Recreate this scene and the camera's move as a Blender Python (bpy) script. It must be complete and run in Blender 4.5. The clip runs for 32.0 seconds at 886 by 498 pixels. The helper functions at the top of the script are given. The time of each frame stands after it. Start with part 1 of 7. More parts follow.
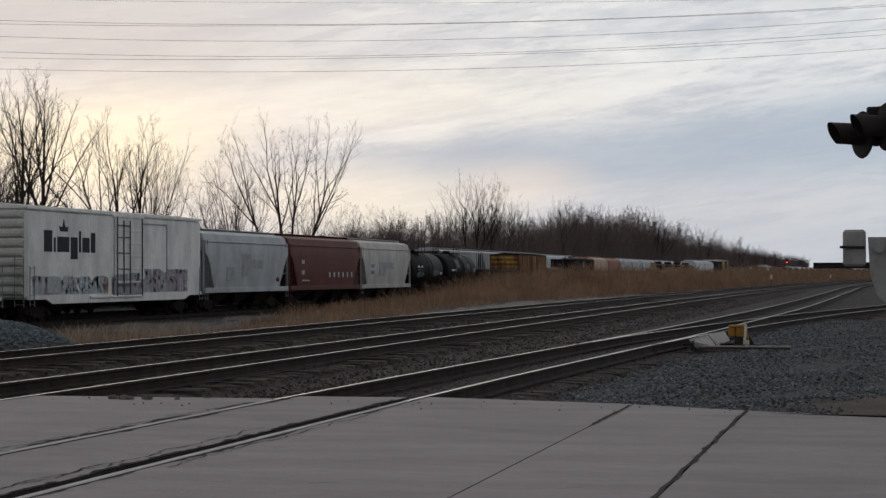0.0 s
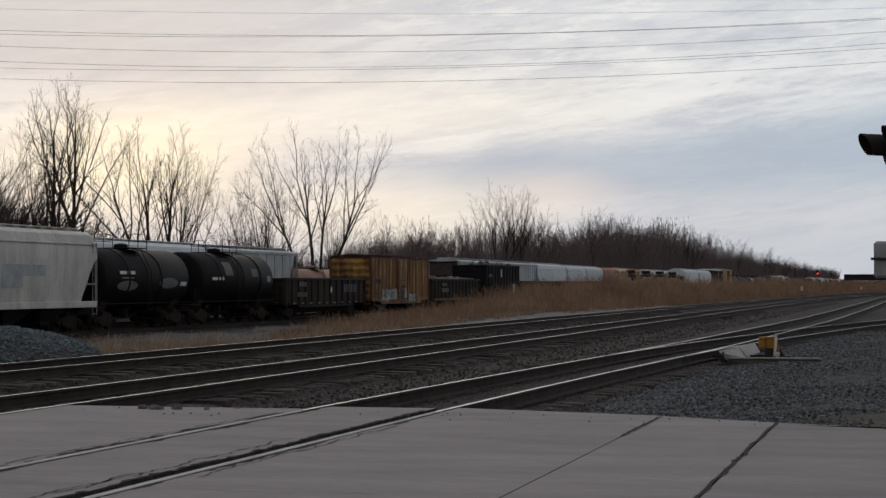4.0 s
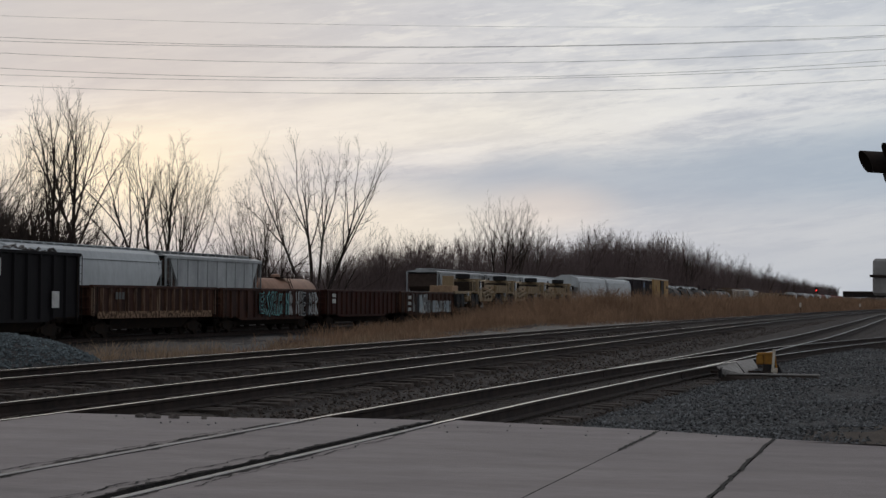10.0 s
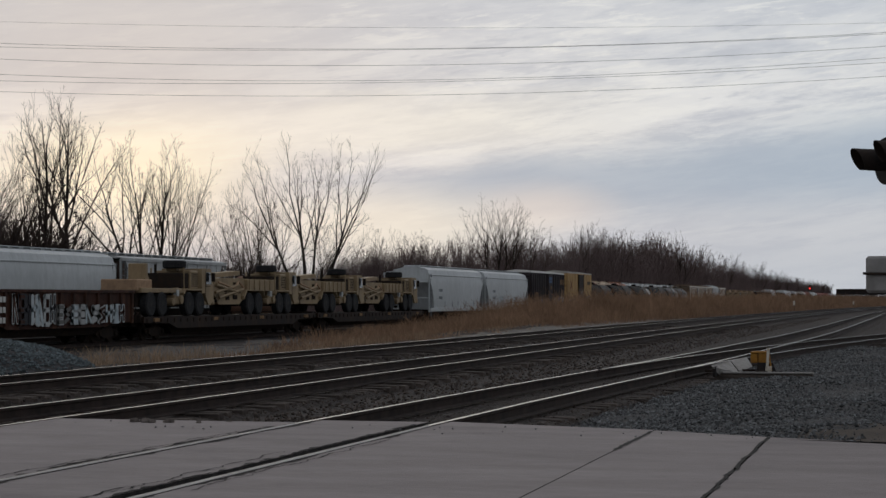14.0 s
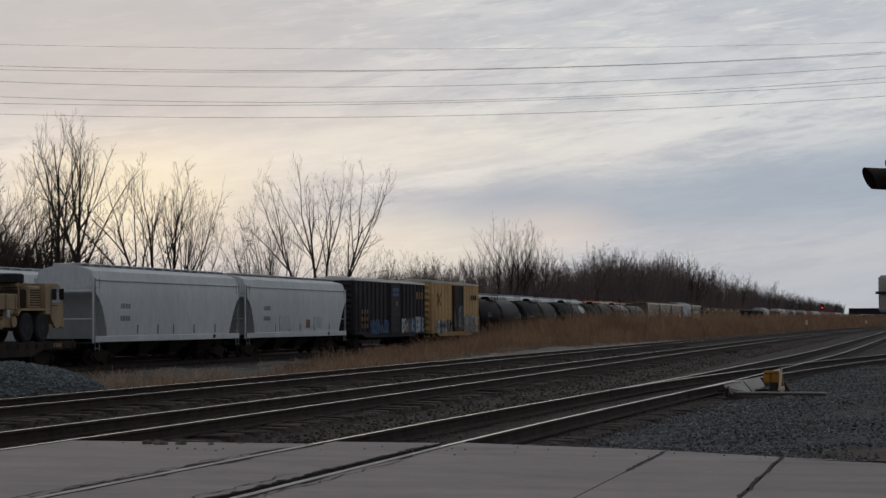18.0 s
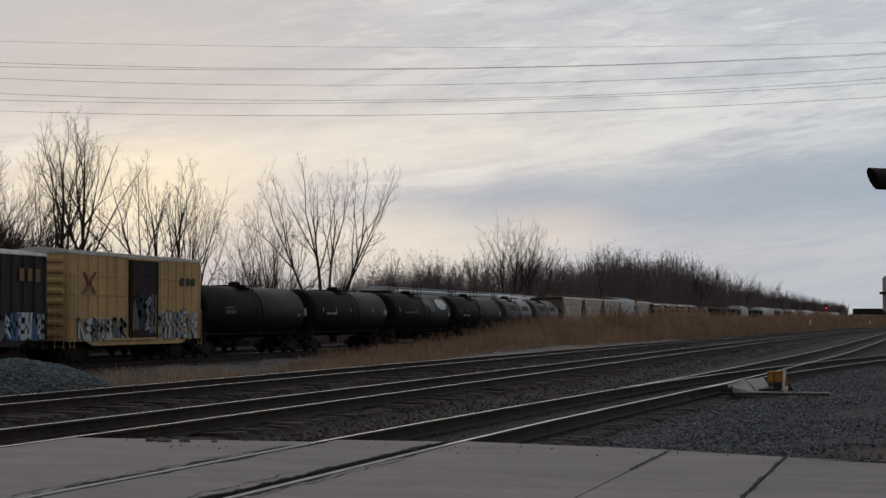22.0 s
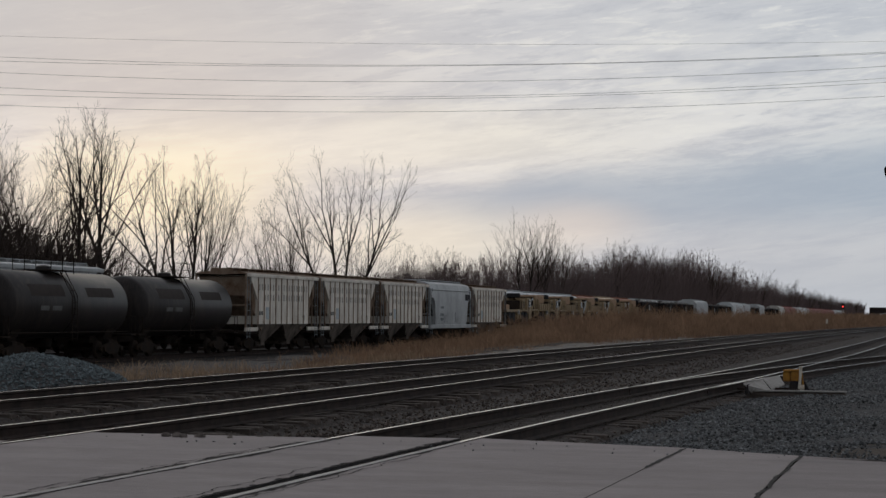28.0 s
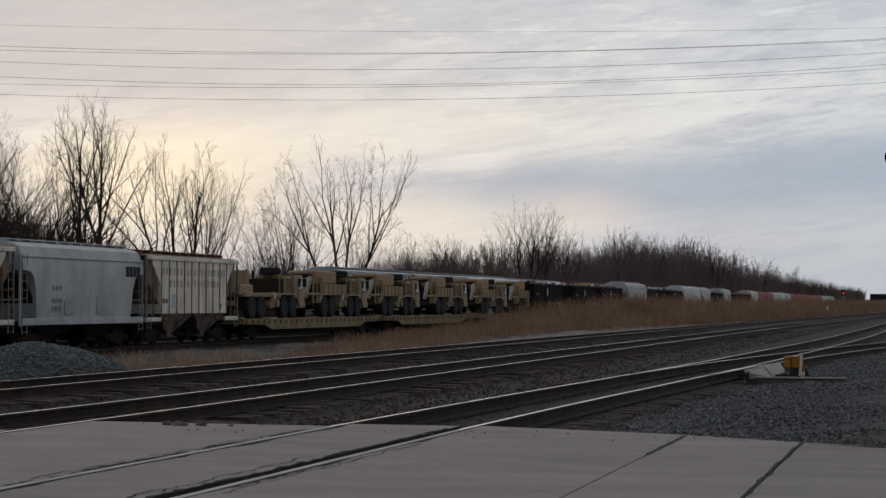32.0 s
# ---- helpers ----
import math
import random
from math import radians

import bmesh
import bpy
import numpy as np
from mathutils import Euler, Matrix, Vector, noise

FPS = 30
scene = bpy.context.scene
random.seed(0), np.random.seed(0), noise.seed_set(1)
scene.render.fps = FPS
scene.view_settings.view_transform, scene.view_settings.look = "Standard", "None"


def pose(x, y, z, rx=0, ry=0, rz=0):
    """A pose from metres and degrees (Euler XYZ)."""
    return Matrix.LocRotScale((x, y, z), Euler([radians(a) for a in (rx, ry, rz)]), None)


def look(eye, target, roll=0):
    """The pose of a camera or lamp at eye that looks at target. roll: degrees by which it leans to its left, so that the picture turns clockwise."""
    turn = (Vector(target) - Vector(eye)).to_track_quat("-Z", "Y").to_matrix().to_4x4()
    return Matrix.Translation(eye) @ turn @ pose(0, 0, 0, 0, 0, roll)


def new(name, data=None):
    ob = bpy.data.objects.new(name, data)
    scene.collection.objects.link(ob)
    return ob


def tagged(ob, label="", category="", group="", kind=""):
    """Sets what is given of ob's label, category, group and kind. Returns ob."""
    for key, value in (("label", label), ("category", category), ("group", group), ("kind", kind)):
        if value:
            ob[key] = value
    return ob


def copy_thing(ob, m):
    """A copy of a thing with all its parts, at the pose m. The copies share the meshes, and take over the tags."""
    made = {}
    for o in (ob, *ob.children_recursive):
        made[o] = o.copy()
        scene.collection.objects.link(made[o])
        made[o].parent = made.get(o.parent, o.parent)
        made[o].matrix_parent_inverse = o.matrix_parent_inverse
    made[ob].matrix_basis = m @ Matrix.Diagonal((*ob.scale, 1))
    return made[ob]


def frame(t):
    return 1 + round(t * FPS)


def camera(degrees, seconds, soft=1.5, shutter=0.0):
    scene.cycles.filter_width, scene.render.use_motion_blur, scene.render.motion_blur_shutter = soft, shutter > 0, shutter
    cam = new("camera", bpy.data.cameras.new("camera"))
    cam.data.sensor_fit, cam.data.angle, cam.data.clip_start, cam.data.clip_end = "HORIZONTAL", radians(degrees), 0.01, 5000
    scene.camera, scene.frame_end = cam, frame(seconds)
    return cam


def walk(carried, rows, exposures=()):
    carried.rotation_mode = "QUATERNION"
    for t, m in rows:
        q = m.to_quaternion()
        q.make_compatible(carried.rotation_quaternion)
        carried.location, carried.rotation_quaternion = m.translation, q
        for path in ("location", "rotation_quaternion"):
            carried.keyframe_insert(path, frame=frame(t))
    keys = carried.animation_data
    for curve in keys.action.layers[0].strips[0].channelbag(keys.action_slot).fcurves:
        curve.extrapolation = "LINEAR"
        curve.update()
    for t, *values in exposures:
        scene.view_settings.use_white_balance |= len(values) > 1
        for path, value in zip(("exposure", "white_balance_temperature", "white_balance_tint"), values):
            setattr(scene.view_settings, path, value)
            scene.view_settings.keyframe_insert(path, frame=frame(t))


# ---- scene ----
EYE = (0.0, 0.0, 1.36)
cam = camera(26.933, 32.0, soft=1.45)
# a hand-held camera on one spot: it only sways
walk(cam, [
    (0, pose(*EYE, 90.804, 0.283, -76.377)), (0.5, pose(*EYE, 90.872, 0.585, -76.388)),
    (1, pose(*EYE, 91.105, 0.759, -76.568)), (1.5, pose(*EYE, 91.134, 0.792, -76.097)),
    (2, pose(*EYE, 91.173, 0.508, -75.762)), (2.5, pose(*EYE, 91.163, 0.378, -75.585)),
    (3, pose(*EYE, 91.131, 0.325, -75.536)), (3.5, pose(*EYE, 91.130, 0.209, -75.495)),
    (5.5, pose(*EYE, 91.182, -0.070, -75.279)), (6, pose(*EYE, 91.375, -0.414, -75.100)),
    (6.5, pose(*EYE, 91.678, -0.441, -75.047)), (7, pose(*EYE, 91.822, -0.343, -74.995)),
    (7.5, pose(*EYE, 91.782, -0.282, -75.073)), (8, pose(*EYE, 91.676, -0.277, -75.125)),
    (8.5, pose(*EYE, 91.656, -0.121, -75.191)), (9, pose(*EYE, 91.531, -0.198, -75.256)),
    (9.5, pose(*EYE, 91.451, -0.351, -75.380)), (10, pose(*EYE, 91.516, -0.532, -75.508)),
    (10.5, pose(*EYE, 91.754, -0.300, -75.602)), (11, pose(*EYE, 91.864, -0.301, -75.645)),
    (11.5, pose(*EYE, 91.823, -0.384, -75.707)), (12, pose(*EYE, 91.725, -0.448, -75.721)),
    (12.5, pose(*EYE, 91.677, -0.312, -75.707)), (13, pose(*EYE, 91.629, -0.264, -75.759)),
    (13.5, pose(*EYE, 91.632, 0.042, -75.704)), (15.5, pose(*EYE, 91.298, -0.157, -75.696)),
    (16, pose(*EYE, 91.673, -0.089, -75.661)), (16.5, pose(*EYE, 92.067, -0.017, -75.426)),
    (17, pose(*EYE, 92.187, 0.069, -75.398)), (17.5, pose(*EYE, 92.258, -0.047, -75.347)),
    (18, pose(*EYE, 92.212, 0.228, -75.330)), (18.5, pose(*EYE, 92.282, 0.364, -75.310)),
    (19, pose(*EYE, 92.313, 0.283, -75.306)), (19.5, pose(*EYE, 92.230, 0.145, -75.291)),
    (20, pose(*EYE, 92.158, 0.036, -75.214)), (20.5, pose(*EYE, 92.122, -0.026, -75.373)),
    (21, pose(*EYE, 92.110, -0.087, -75.309)), (21.5, pose(*EYE, 92.152, -0.017, -75.274)),
    (22, pose(*EYE, 92.169, 0.001, -75.214)), (22.5, pose(*EYE, 92.098, 0.001, -75.113)),
    (23, pose(*EYE, 92.040, -0.033, -75.124)), (23.5, pose(*EYE, 91.989, 0.003, -75.118)),
    (24, pose(*EYE, 92.194, -0.248, -75.224)), (24.5, pose(*EYE, 92.378, -0.284, -75.305)),
    (25, pose(*EYE, 92.546, -0.363, -75.315)), (25.5, pose(*EYE, 92.742, -0.520, -75.143)),
    (27.5, pose(*EYE, 92.316, -0.310, -74.892)), (28, pose(*EYE, 92.068, -0.290, -74.723)),
    (28.5, pose(*EYE, 91.859, -0.060, -74.754)), (29, pose(*EYE, 91.637, -0.137, -74.829)),
    (29.5, pose(*EYE, 91.546, -0.122, -74.719)), (30, pose(*EYE, 91.599, -0.335, -74.553)),
    (30.5, pose(*EYE, 91.680, -0.221, -74.522)), (31, pose(*EYE, 91.673, -0.102, -74.589)),
    (31.5, pose(*EYE, 91.702, -0.210, -74.654)), (32, pose(*EYE, 91.690, -0.117, -74.704)),
], exposures=[(0, 0.0), (4, 0.0), (6, -0.05), (8, -0.12), (11, -0.12), (15.8, -0.13), (18, -0.23), (20, -0.22), (24, -0.19), (28, -0.19), (32, -0.14)])

# ---- light ----
SUN_TURN, SUN_RISE = 25.0, 6.0          # degrees from the tracks' direction, and over the horizon
world = bpy.data.worlds.new("overcast_evening")
scene.world = world
world.use_nodes = True
nt = world.node_tree
nt.nodes.clear()


def wnode(kind, **sets):
    n = nt.nodes.new(kind)
    for k, v in sets.items():
        n.inputs[k].default_value = v
    return n


def wmath(op, a, b=None):
    n = nt.nodes.new("ShaderNodeMath")
    n.operation = op
    for i, v in enumerate((a, b)):
        if v is None:
            continue
        if isinstance(v, (int, float)):
            n.inputs[i].default_value = v
        else:
            nt.links.new(v, n.inputs[i])
    return n.outputs[0]


def wmix(fac, a, b, blend="MIX"):
    n = nt.nodes.new("ShaderNodeMix")
    n.data_type, n.blend_type = "RGBA", blend
    for sock, v in ((n.inputs[0], fac), (n.inputs[6], a), (n.inputs[7], b)):
        if isinstance(v, (int, float)):
            sock.default_value = v
        elif isinstance(v, tuple):
            sock.default_value = (*v, 1)
        else:
            nt.links.new(v, sock)
    return n.outputs[2]


def wramp(fac, lo, hi):
    n = nt.nodes.new("ShaderNodeMapRange")
    n.interpolation_type = "SMOOTHSTEP"
    n.inputs[1].default_value, n.inputs[2].default_value = lo, hi
    nt.links.new(fac, n.inputs[0])
    return n.outputs[0]


sky = nt.nodes.new("ShaderNodeTexSky")
sky.sky_type, sky.sun_disc = "NISHITA", False
sky.sun_elevation, sky.sun_rotation = radians(SUN_RISE), radians(90 - SUN_TURN)
sky.dust_density, sky.air_density = 3.0, 1.5
coord = nt.nodes.new("ShaderNodeTexCoord")
xyz = nt.nodes.new("ShaderNodeSeparateXYZ")
nt.links.new(coord.outputs["Generated"], xyz.inputs[0])
turn = wmath("ARCTAN2", xyz.outputs[1], xyz.outputs[0])          # radians from the tracks, to the left
rise = wmath("ARCSINE", xyz.outputs[2])


def cloud(sx, sz, detail, seed, rough=0.55):
    c = nt.nodes.new("ShaderNodeCombineXYZ")
    nt.links.new(wmath("MULTIPLY", wmath("ADD", turn, wmath("MULTIPLY", rise, -0.6)), sx), c.inputs[0])
    nt.links.new(wmath("MULTIPLY", wmath("ADD", rise, wmath("MULTIPLY", turn, 0.13)), sz), c.inputs[1])
    c.inputs[2].default_value = seed
    n = wnode("ShaderNodeTexNoise", Scale=1.0, Detail=detail, Roughness=rough, Distortion=0.3)
    nt.links.new(c.outputs[0], n.inputs["Vector"])
    return n.outputs["Fac"]


# a thin grey overcast: pale streaks, a bluer bank low over the tracks, a warm break round the hidden sun
streaks = wramp(cloud(11, 75, 9, 1.7, 0.62), 0.40, 0.62)
fine = cloud(42, 200, 6, 5.1, 0.66)
low = wramp(rise, 0.055, 0.015)
high = wramp(rise, 0.10, 0.16)
overcast = wmix(streaks, (0.56, 0.578, 0.61), (0.77, 0.76, 0.74))
overcast = wmix(wmath("MULTIPLY", wramp(fine, 0.42, 0.70), 0.45), overcast, (0.83, 0.82, 0.80))
overcast = wmix(wmath("MULTIPLY", high, 0.50), overcast, (0.58, 0.60, 0.635))
ripple = cloud(24, 150, 10, 7.7, 0.68)
overcast = wmix(wmath("MULTIPLY", wramp(ripple, 0.52, 0.66), 0.55), overcast, (0.86, 0.84, 0.79))
overcast = wmix(wmath("MULTIPLY", wramp(ripple, 0.47, 0.34), 0.60), overcast, (0.49, 0.515, 0.56))
band = wmath("MULTIPLY", wramp(wmath("ABSOLUTE", wmath("SUBTRACT", rise, wmath("ADD", 0.094, wmath("MULTIPLY", wmath("SUBTRACT", cloud(9, 40, 5, 3.3), 0.5), 0.04)))), 0.030, 0.004), wmath("MULTIPLY", wramp(turn, 0.10, 0.26), wramp(turn, 0.46, 0.36)))
overcast = wmix(wmath("MULTIPLY", band, 0.6), overcast, (0.90, 0.85, 0.74))
overcast = wmix(wmath("MULTIPLY", low, 0.6), overcast, (0.585, 0.595, 0.605))
half = wmath("ADD", 0.012, wmath("MULTIPLY", wramp(turn, 0.33, 0.02), 0.021))
off = wmath("ABSOLUTE", wmath("SUBTRACT", wmath("ADD", rise, wmath("MULTIPLY", wmath("SUBTRACT", cloud(5, 30, 6, 9.3, 0.62), 0.5), 0.03)), wmath("SUBTRACT", 0.074, wmath("MULTIPLY", turn, 0.06))))
bank = wmath("MULTIPLY", wramp(wmath("DIVIDE", off, half), 1.15, 0.2), wramp(turn, 0.37, 0.22))
overcast = wmix(wmath("MULTIPLY", bank, 0.84), overcast, (0.385, 0.462, 0.54))
away = wmath("SQRT", wmath("ADD", wmath("POWER", wmath("MULTIPLY", wmath("SUBTRACT", turn, 0.425), 0.75), 2.0), wmath("POWER", wmath("MULTIPLY", wmath("SUBTRACT", rise, 0.066), 1.7), 2.0)))
overcast = wmix(wmath("MULTIPLY", wramp(away, 0.085, 0.010), 0.85), overcast, (0.99, 0.90, 0.68))
overcast = wmix(wmath("MULTIPLY", wmath("MULTIPLY", wramp(turn, 0.23, 0.10), wramp(rise, 0.066, 0.042)), 0.55), overcast, (0.515, 0.535, 0.57))
gap_off = wmath("SQRT", wmath("ADD", wmath("POWER", wmath("MULTIPLY", wmath("SUBTRACT", turn, 0.28), 0.28), 2.0), wmath("POWER", wmath("SUBTRACT", rise, 0.038), 2.0)))
overcast = wmix(wmath("MULTIPLY", wramp(gap_off, 0.032, 0.004), 0.7), overcast, (0.90, 0.825, 0.68))
peach_off = wmath("SQRT", wmath("ADD", wmath("POWER", wmath("MULTIPLY", wmath("SUBTRACT", turn, 0.195), 0.35), 2.0), wmath("POWER", wmath("SUBTRACT", rise, 0.049), 2.0)))
overcast = wmix(wmath("MULTIPLY", wramp(peach_off, 0.020, 0.002), 0.6), overcast, (0.80, 0.70, 0.62))
overcast = wmix(wmath("MULTIPLY", wmath("MULTIPLY", wramp(turn, 0.2, 0.42), wramp(rise, 0.085, 0.125)), 0.75), overcast, (0.52, 0.535, 0.555))
overcast = wmix(wramp(rise, 0.3, 1.2), overcast, (0.50, 0.49, 0.51))
behind = wramp(wmath("ABSOLUTE", wmath("SUBTRACT", turn, radians(SUN_TURN))), 0.7, 2.0)
overcast = wmix(wmath("MULTIPLY", behind, 0.55), overcast, (0.31, 0.305, 0.315))
overcast = wmix(wramp(rise, 0.0, -0.03), overcast, (0.12, 0.11, 0.10))
overcast = wmix(1.0, overcast, (0.953, 1.0, 1.052), "MULTIPLY")
overcast = wmix(0.004, overcast, sky.outputs[0], "ADD")
bg = wnode("ShaderNodeBackground", Strength=1.0)
nt.links.new(overcast, bg.inputs[0])
out = nt.nodes.new("ShaderNodeOutputWorld")
nt.links.new(bg.outputs[0], out.inputs[0])

sun = new("sun", bpy.data.lights.new("sun", "SUN"))
sun.data.energy, sun.data.angle, sun.data.color = 0.32, radians(40), (1.0, 0.86, 0.66)
d = Vector((math.cos(radians(SUN_RISE)) * math.cos(radians(SUN_TURN)), math.cos(radians(SUN_RISE)) * math.sin(radians(SUN_TURN)), math.sin(radians(SUN_RISE))))
sun.matrix_world = look(d * 900, (0, 0, 0))


# ---- materials ----
def material(name, color, rough=0.8, metal=0.0, second=None, mix=0.5, scale=3.0, detail=5, bump=0.0, bump_scale=30.0, streak=0.0, streak_color=(0.12, 0.05, 0.025), vary=0.0, spec=0.12, squash=(1, 1, 1), lo=0.4, hi=0.65, fine=0.25):
    """A weathered surface: two tones by noise, fine grain, upright run-off streaks, a tone of its own for each piece."""
    m = bpy.data.materials.new(name)
    m.use_nodes = True
    t = m.node_tree
    b = t.nodes["Principled BSDF"]
    b.inputs["Roughness"].default_value, b.inputs["Metallic"].default_value = rough, metal
    b.inputs["Specular IOR Level"].default_value = spec
    co = t.nodes.new("ShaderNodeTexCoord")

    def noise_of(sc, dt, stretch=(1, 1, 1), rg=0.6):
        mp = t.nodes.new("ShaderNodeMapping")
        mp.inputs["Scale"].default_value = stretch
        t.links.new(co.outputs["Object"], mp.inputs[0])
        n = t.nodes.new("ShaderNodeTexNoise")
        n.inputs["Scale"].default_value, n.inputs["Detail"].default_value, n.inputs["Roughness"].default_value = sc, dt, rg
        t.links.new(mp.outputs[0], n.inputs["Vector"])
        return n.outputs["Fac"]

    def ramp(f, a, c, top=1.0):
        r = t.nodes.new("ShaderNodeMapRange")
        r.inputs[1].default_value, r.inputs[2].default_value, r.inputs[4].default_value = a, c, top
        t.links.new(f, r.inputs[0])
        return r.outputs[0]

    def blend(f, a, c, kind="MIX"):
        x = t.nodes.new("ShaderNodeMix")
        x.data_type, x.blend_type = "RGBA", kind
        for s, v in ((x.inputs[0], f), (x.inputs[6], a), (x.inputs[7], c)):
            if isinstance(v, (int, float)):
                s.default_value = v
            elif isinstance(v, tuple):
                s.default_value = (*v, 1)
            else:
                t.links.new(v, s)
        return x.outputs[2]

    second = second or tuple(c * 0.72 for c in color)
    col = blend(ramp(noise_of(scale, detail, squash), lo, hi, mix * 2 if mix < 0.5 else 1.0), color, second)
    col = blend(ramp(noise_of(scale * 9, 3, squash), 0.35, 0.75, 0.35), col, tuple(c * 0.55 for c in color))
    if streak:
        col = blend(ramp(noise_of(2.2, 6, (1.0, 1.0, 0.10), 0.7), 0.50, 0.66, streak), col, streak_color)
        col = blend(ramp(noise_of(9.0, 4, (1.0, 1.0, 0.06), 0.7), 0.52, 0.74, streak * fine), col, streak_color)
    if vary:
        info = t.nodes.new("ShaderNodeObjectInfo")
        v = t.nodes.new("ShaderNodeMapRange")
        v.inputs[3].default_value, v.inputs[4].default_value = 1 - vary, 1 + vary
        t.links.new(info.outputs["Random"], v.inputs[0])
        h = t.nodes.new("ShaderNodeHueSaturation")
        t.links.new(v.outputs[0], h.inputs["Value"])
        t.links.new(col, h.inputs["Color"])
        col = h.outputs[0]
    t.links.new(col, b.inputs["Base Color"])
    if bump:
        bp = t.nodes.new("ShaderNodeBump")
        bp.inputs["Strength"].default_value, bp.inputs["Distance"].default_value = bump, 0.05
        t.links.new(noise_of(bump_scale, 4), bp.inputs["Height"])
        t.links.new(bp.outputs[0], b.inputs["Normal"])
    return m


M = {}
M["dirt"] = material("dirt", (0.080, 0.069, 0.064), 0.95, second=(0.036, 0.031, 0.029), scale=4.0, detail=8, bump=1.0, bump_scale=18, lo=0.36, hi=0.62)
M["ballast"] = material("ballast", (0.070, 0.059, 0.054), 0.9, second=(0.036, 0.030, 0.027), scale=7, bump=1.0, bump_scale=26, lo=0.35, hi=0.6)
M["concrete"] = material("concrete", (0.305, 0.270, 0.262), 0.85, second=(0.212, 0.188, 0.186), scale=1.0, detail=10, bump=0.35, bump_scale=60, squash=(1.5, 0.5, 1), lo=0.34, hi=0.74, vary=0.07)
M["tar"] = material("tar", (0.03, 0.028, 0.027), 0.9)
M["rail_side"] = material("rail_side", (0.039, 0.027, 0.023), 0.8, second=(0.018, 0.014, 0.0125), scale=4)
M["rail_dull"] = material("rail_dull", (0.36, 0.345, 0.335), 0.6, 0.1, second=(0.24, 0.225, 0.215), scale=3, squash=(0.3, 3, 3))
M["rail_head"] = material("rail_head", (0.27, 0.275, 0.285), 0.38, 1.0, scale=2, squash=(0.3, 3, 3))
M["tie_wood"] = material("tie_wood", (0.088, 0.072, 0.063), 0.95, second=(0.03, 0.025, 0.022), scale=6, vary=0.35, squash=(2, 0.3, 2))
M["bark"] = material("bark", (0.030, 0.024, 0.021), 0.95, second=(0.020, 0.017, 0.015), scale=1.5, spec=0.1)
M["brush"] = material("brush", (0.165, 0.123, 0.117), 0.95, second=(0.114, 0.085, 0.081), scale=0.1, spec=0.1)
M["gravel"] = material("gravel", (0.096, 0.094, 0.095), 0.95, second=(0.052, 0.05, 0.049), scale=5, bump=1.0, bump_scale=22)
M["pale_grit"] = material("pale_grit", (0.20, 0.185, 0.165), 0.95, second=(0.11, 0.10, 0.09), scale=3, bump=0.6, bump_scale=25)
M["mud"] = material("mud", (0.115, 0.095, 0.079), 0.95, second=(0.07, 0.058, 0.05), scale=1.2, bump=0.6, bump_scale=14)
M["broken"] = material("broken", (0.055, 0.05, 0.048), 0.95, second=(0.03, 0.028, 0.027), scale=9, bump=0.8, bump_scale=40)
M["broken_pale"] = material("broken_pale", (0.17, 0.145, 0.13), 0.95, second=(0.07, 0.06, 0.055), scale=9, bump=0.6, bump_scale=40, vary=0.3)
M["dark_gravel"] = material("dark_gravel", (0.138, 0.127, 0.120), 0.95, second=(0.070, 0.065, 0.062), scale=5, bump=1.0, bump_scale=22)
# dark yard ballast, with the trains' shade mixed into its colour
M["cinders"] = material("cinders", (0.042, 0.038, 0.036), 0.95, second=(0.024, 0.022, 0.021), scale=3, bump=1.0, bump_scale=20)
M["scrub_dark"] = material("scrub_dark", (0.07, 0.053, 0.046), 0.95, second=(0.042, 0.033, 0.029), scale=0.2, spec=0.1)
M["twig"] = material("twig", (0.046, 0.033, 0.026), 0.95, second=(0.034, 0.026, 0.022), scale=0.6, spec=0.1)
M["zinc"] = material("zinc", (0.33, 0.33, 0.325), 0.6, 0.3, scale=3, streak=0.25)
M["grey_cabinet"] = material("grey_cabinet", (0.30, 0.29, 0.28), 0.6, scale=3, streak=0.2)
M["orange_paint"] = material("orange_paint", (0.35, 0.17, 0.03), 0.7, second=(0.20, 0.095, 0.03), scale=5)
M["worn_white"] = material("worn_white", (0.60, 0.56, 0.48), 0.7, second=(0.34, 0.28, 0.22), scale=8)
M["plank"] = material("plank", (0.34, 0.325, 0.31), 0.9, second=(0.20, 0.185, 0.17), scale=6, squash=(2, 0.4, 2))
M["wire"] = material("wire", (0.17, 0.17, 0.175), 0.6)
M["lamp_red"] = material("lamp_red", (0.12, 0.012, 0.012), 0.25, spec=0.5)
M["signal_glow"] = material("signal_glow", (0.5, 0.02, 0.02), 0.5)
g = M["signal_glow"].node_tree.nodes["Principled BSDF"]
g.inputs["Emission Color"].default_value, g.inputs["Emission Strength"].default_value = (1.0, 0.06, 0.05, 1), 1.7
M["black_iron"] = material("black_iron", (0.018, 0.0172, 0.0185), 0.75, second=(0.035, 0.025, 0.02), scale=3)


# ---- shapes ----
def fast_mesh(name, v, f):
    """A mesh straight from arrays of corners and of faces of one kind."""
    v, f = np.asarray(v, np.float32), np.asarray(f, np.int32)
    m = bpy.data.meshes.new(name)
    m.vertices.add(len(v))
    m.vertices.foreach_set("co", v.ravel())
    m.loops.add(f.size)
    m.loops.foreach_set("vertex_index", f.ravel())
    m.polygons.add(len(f))
    m.polygons.foreach_set("loop_start", np.arange(0, f.size, f.shape[1], dtype=np.int32))
    m.update(calc_edges=True)
    m.shade_flat()
    return m


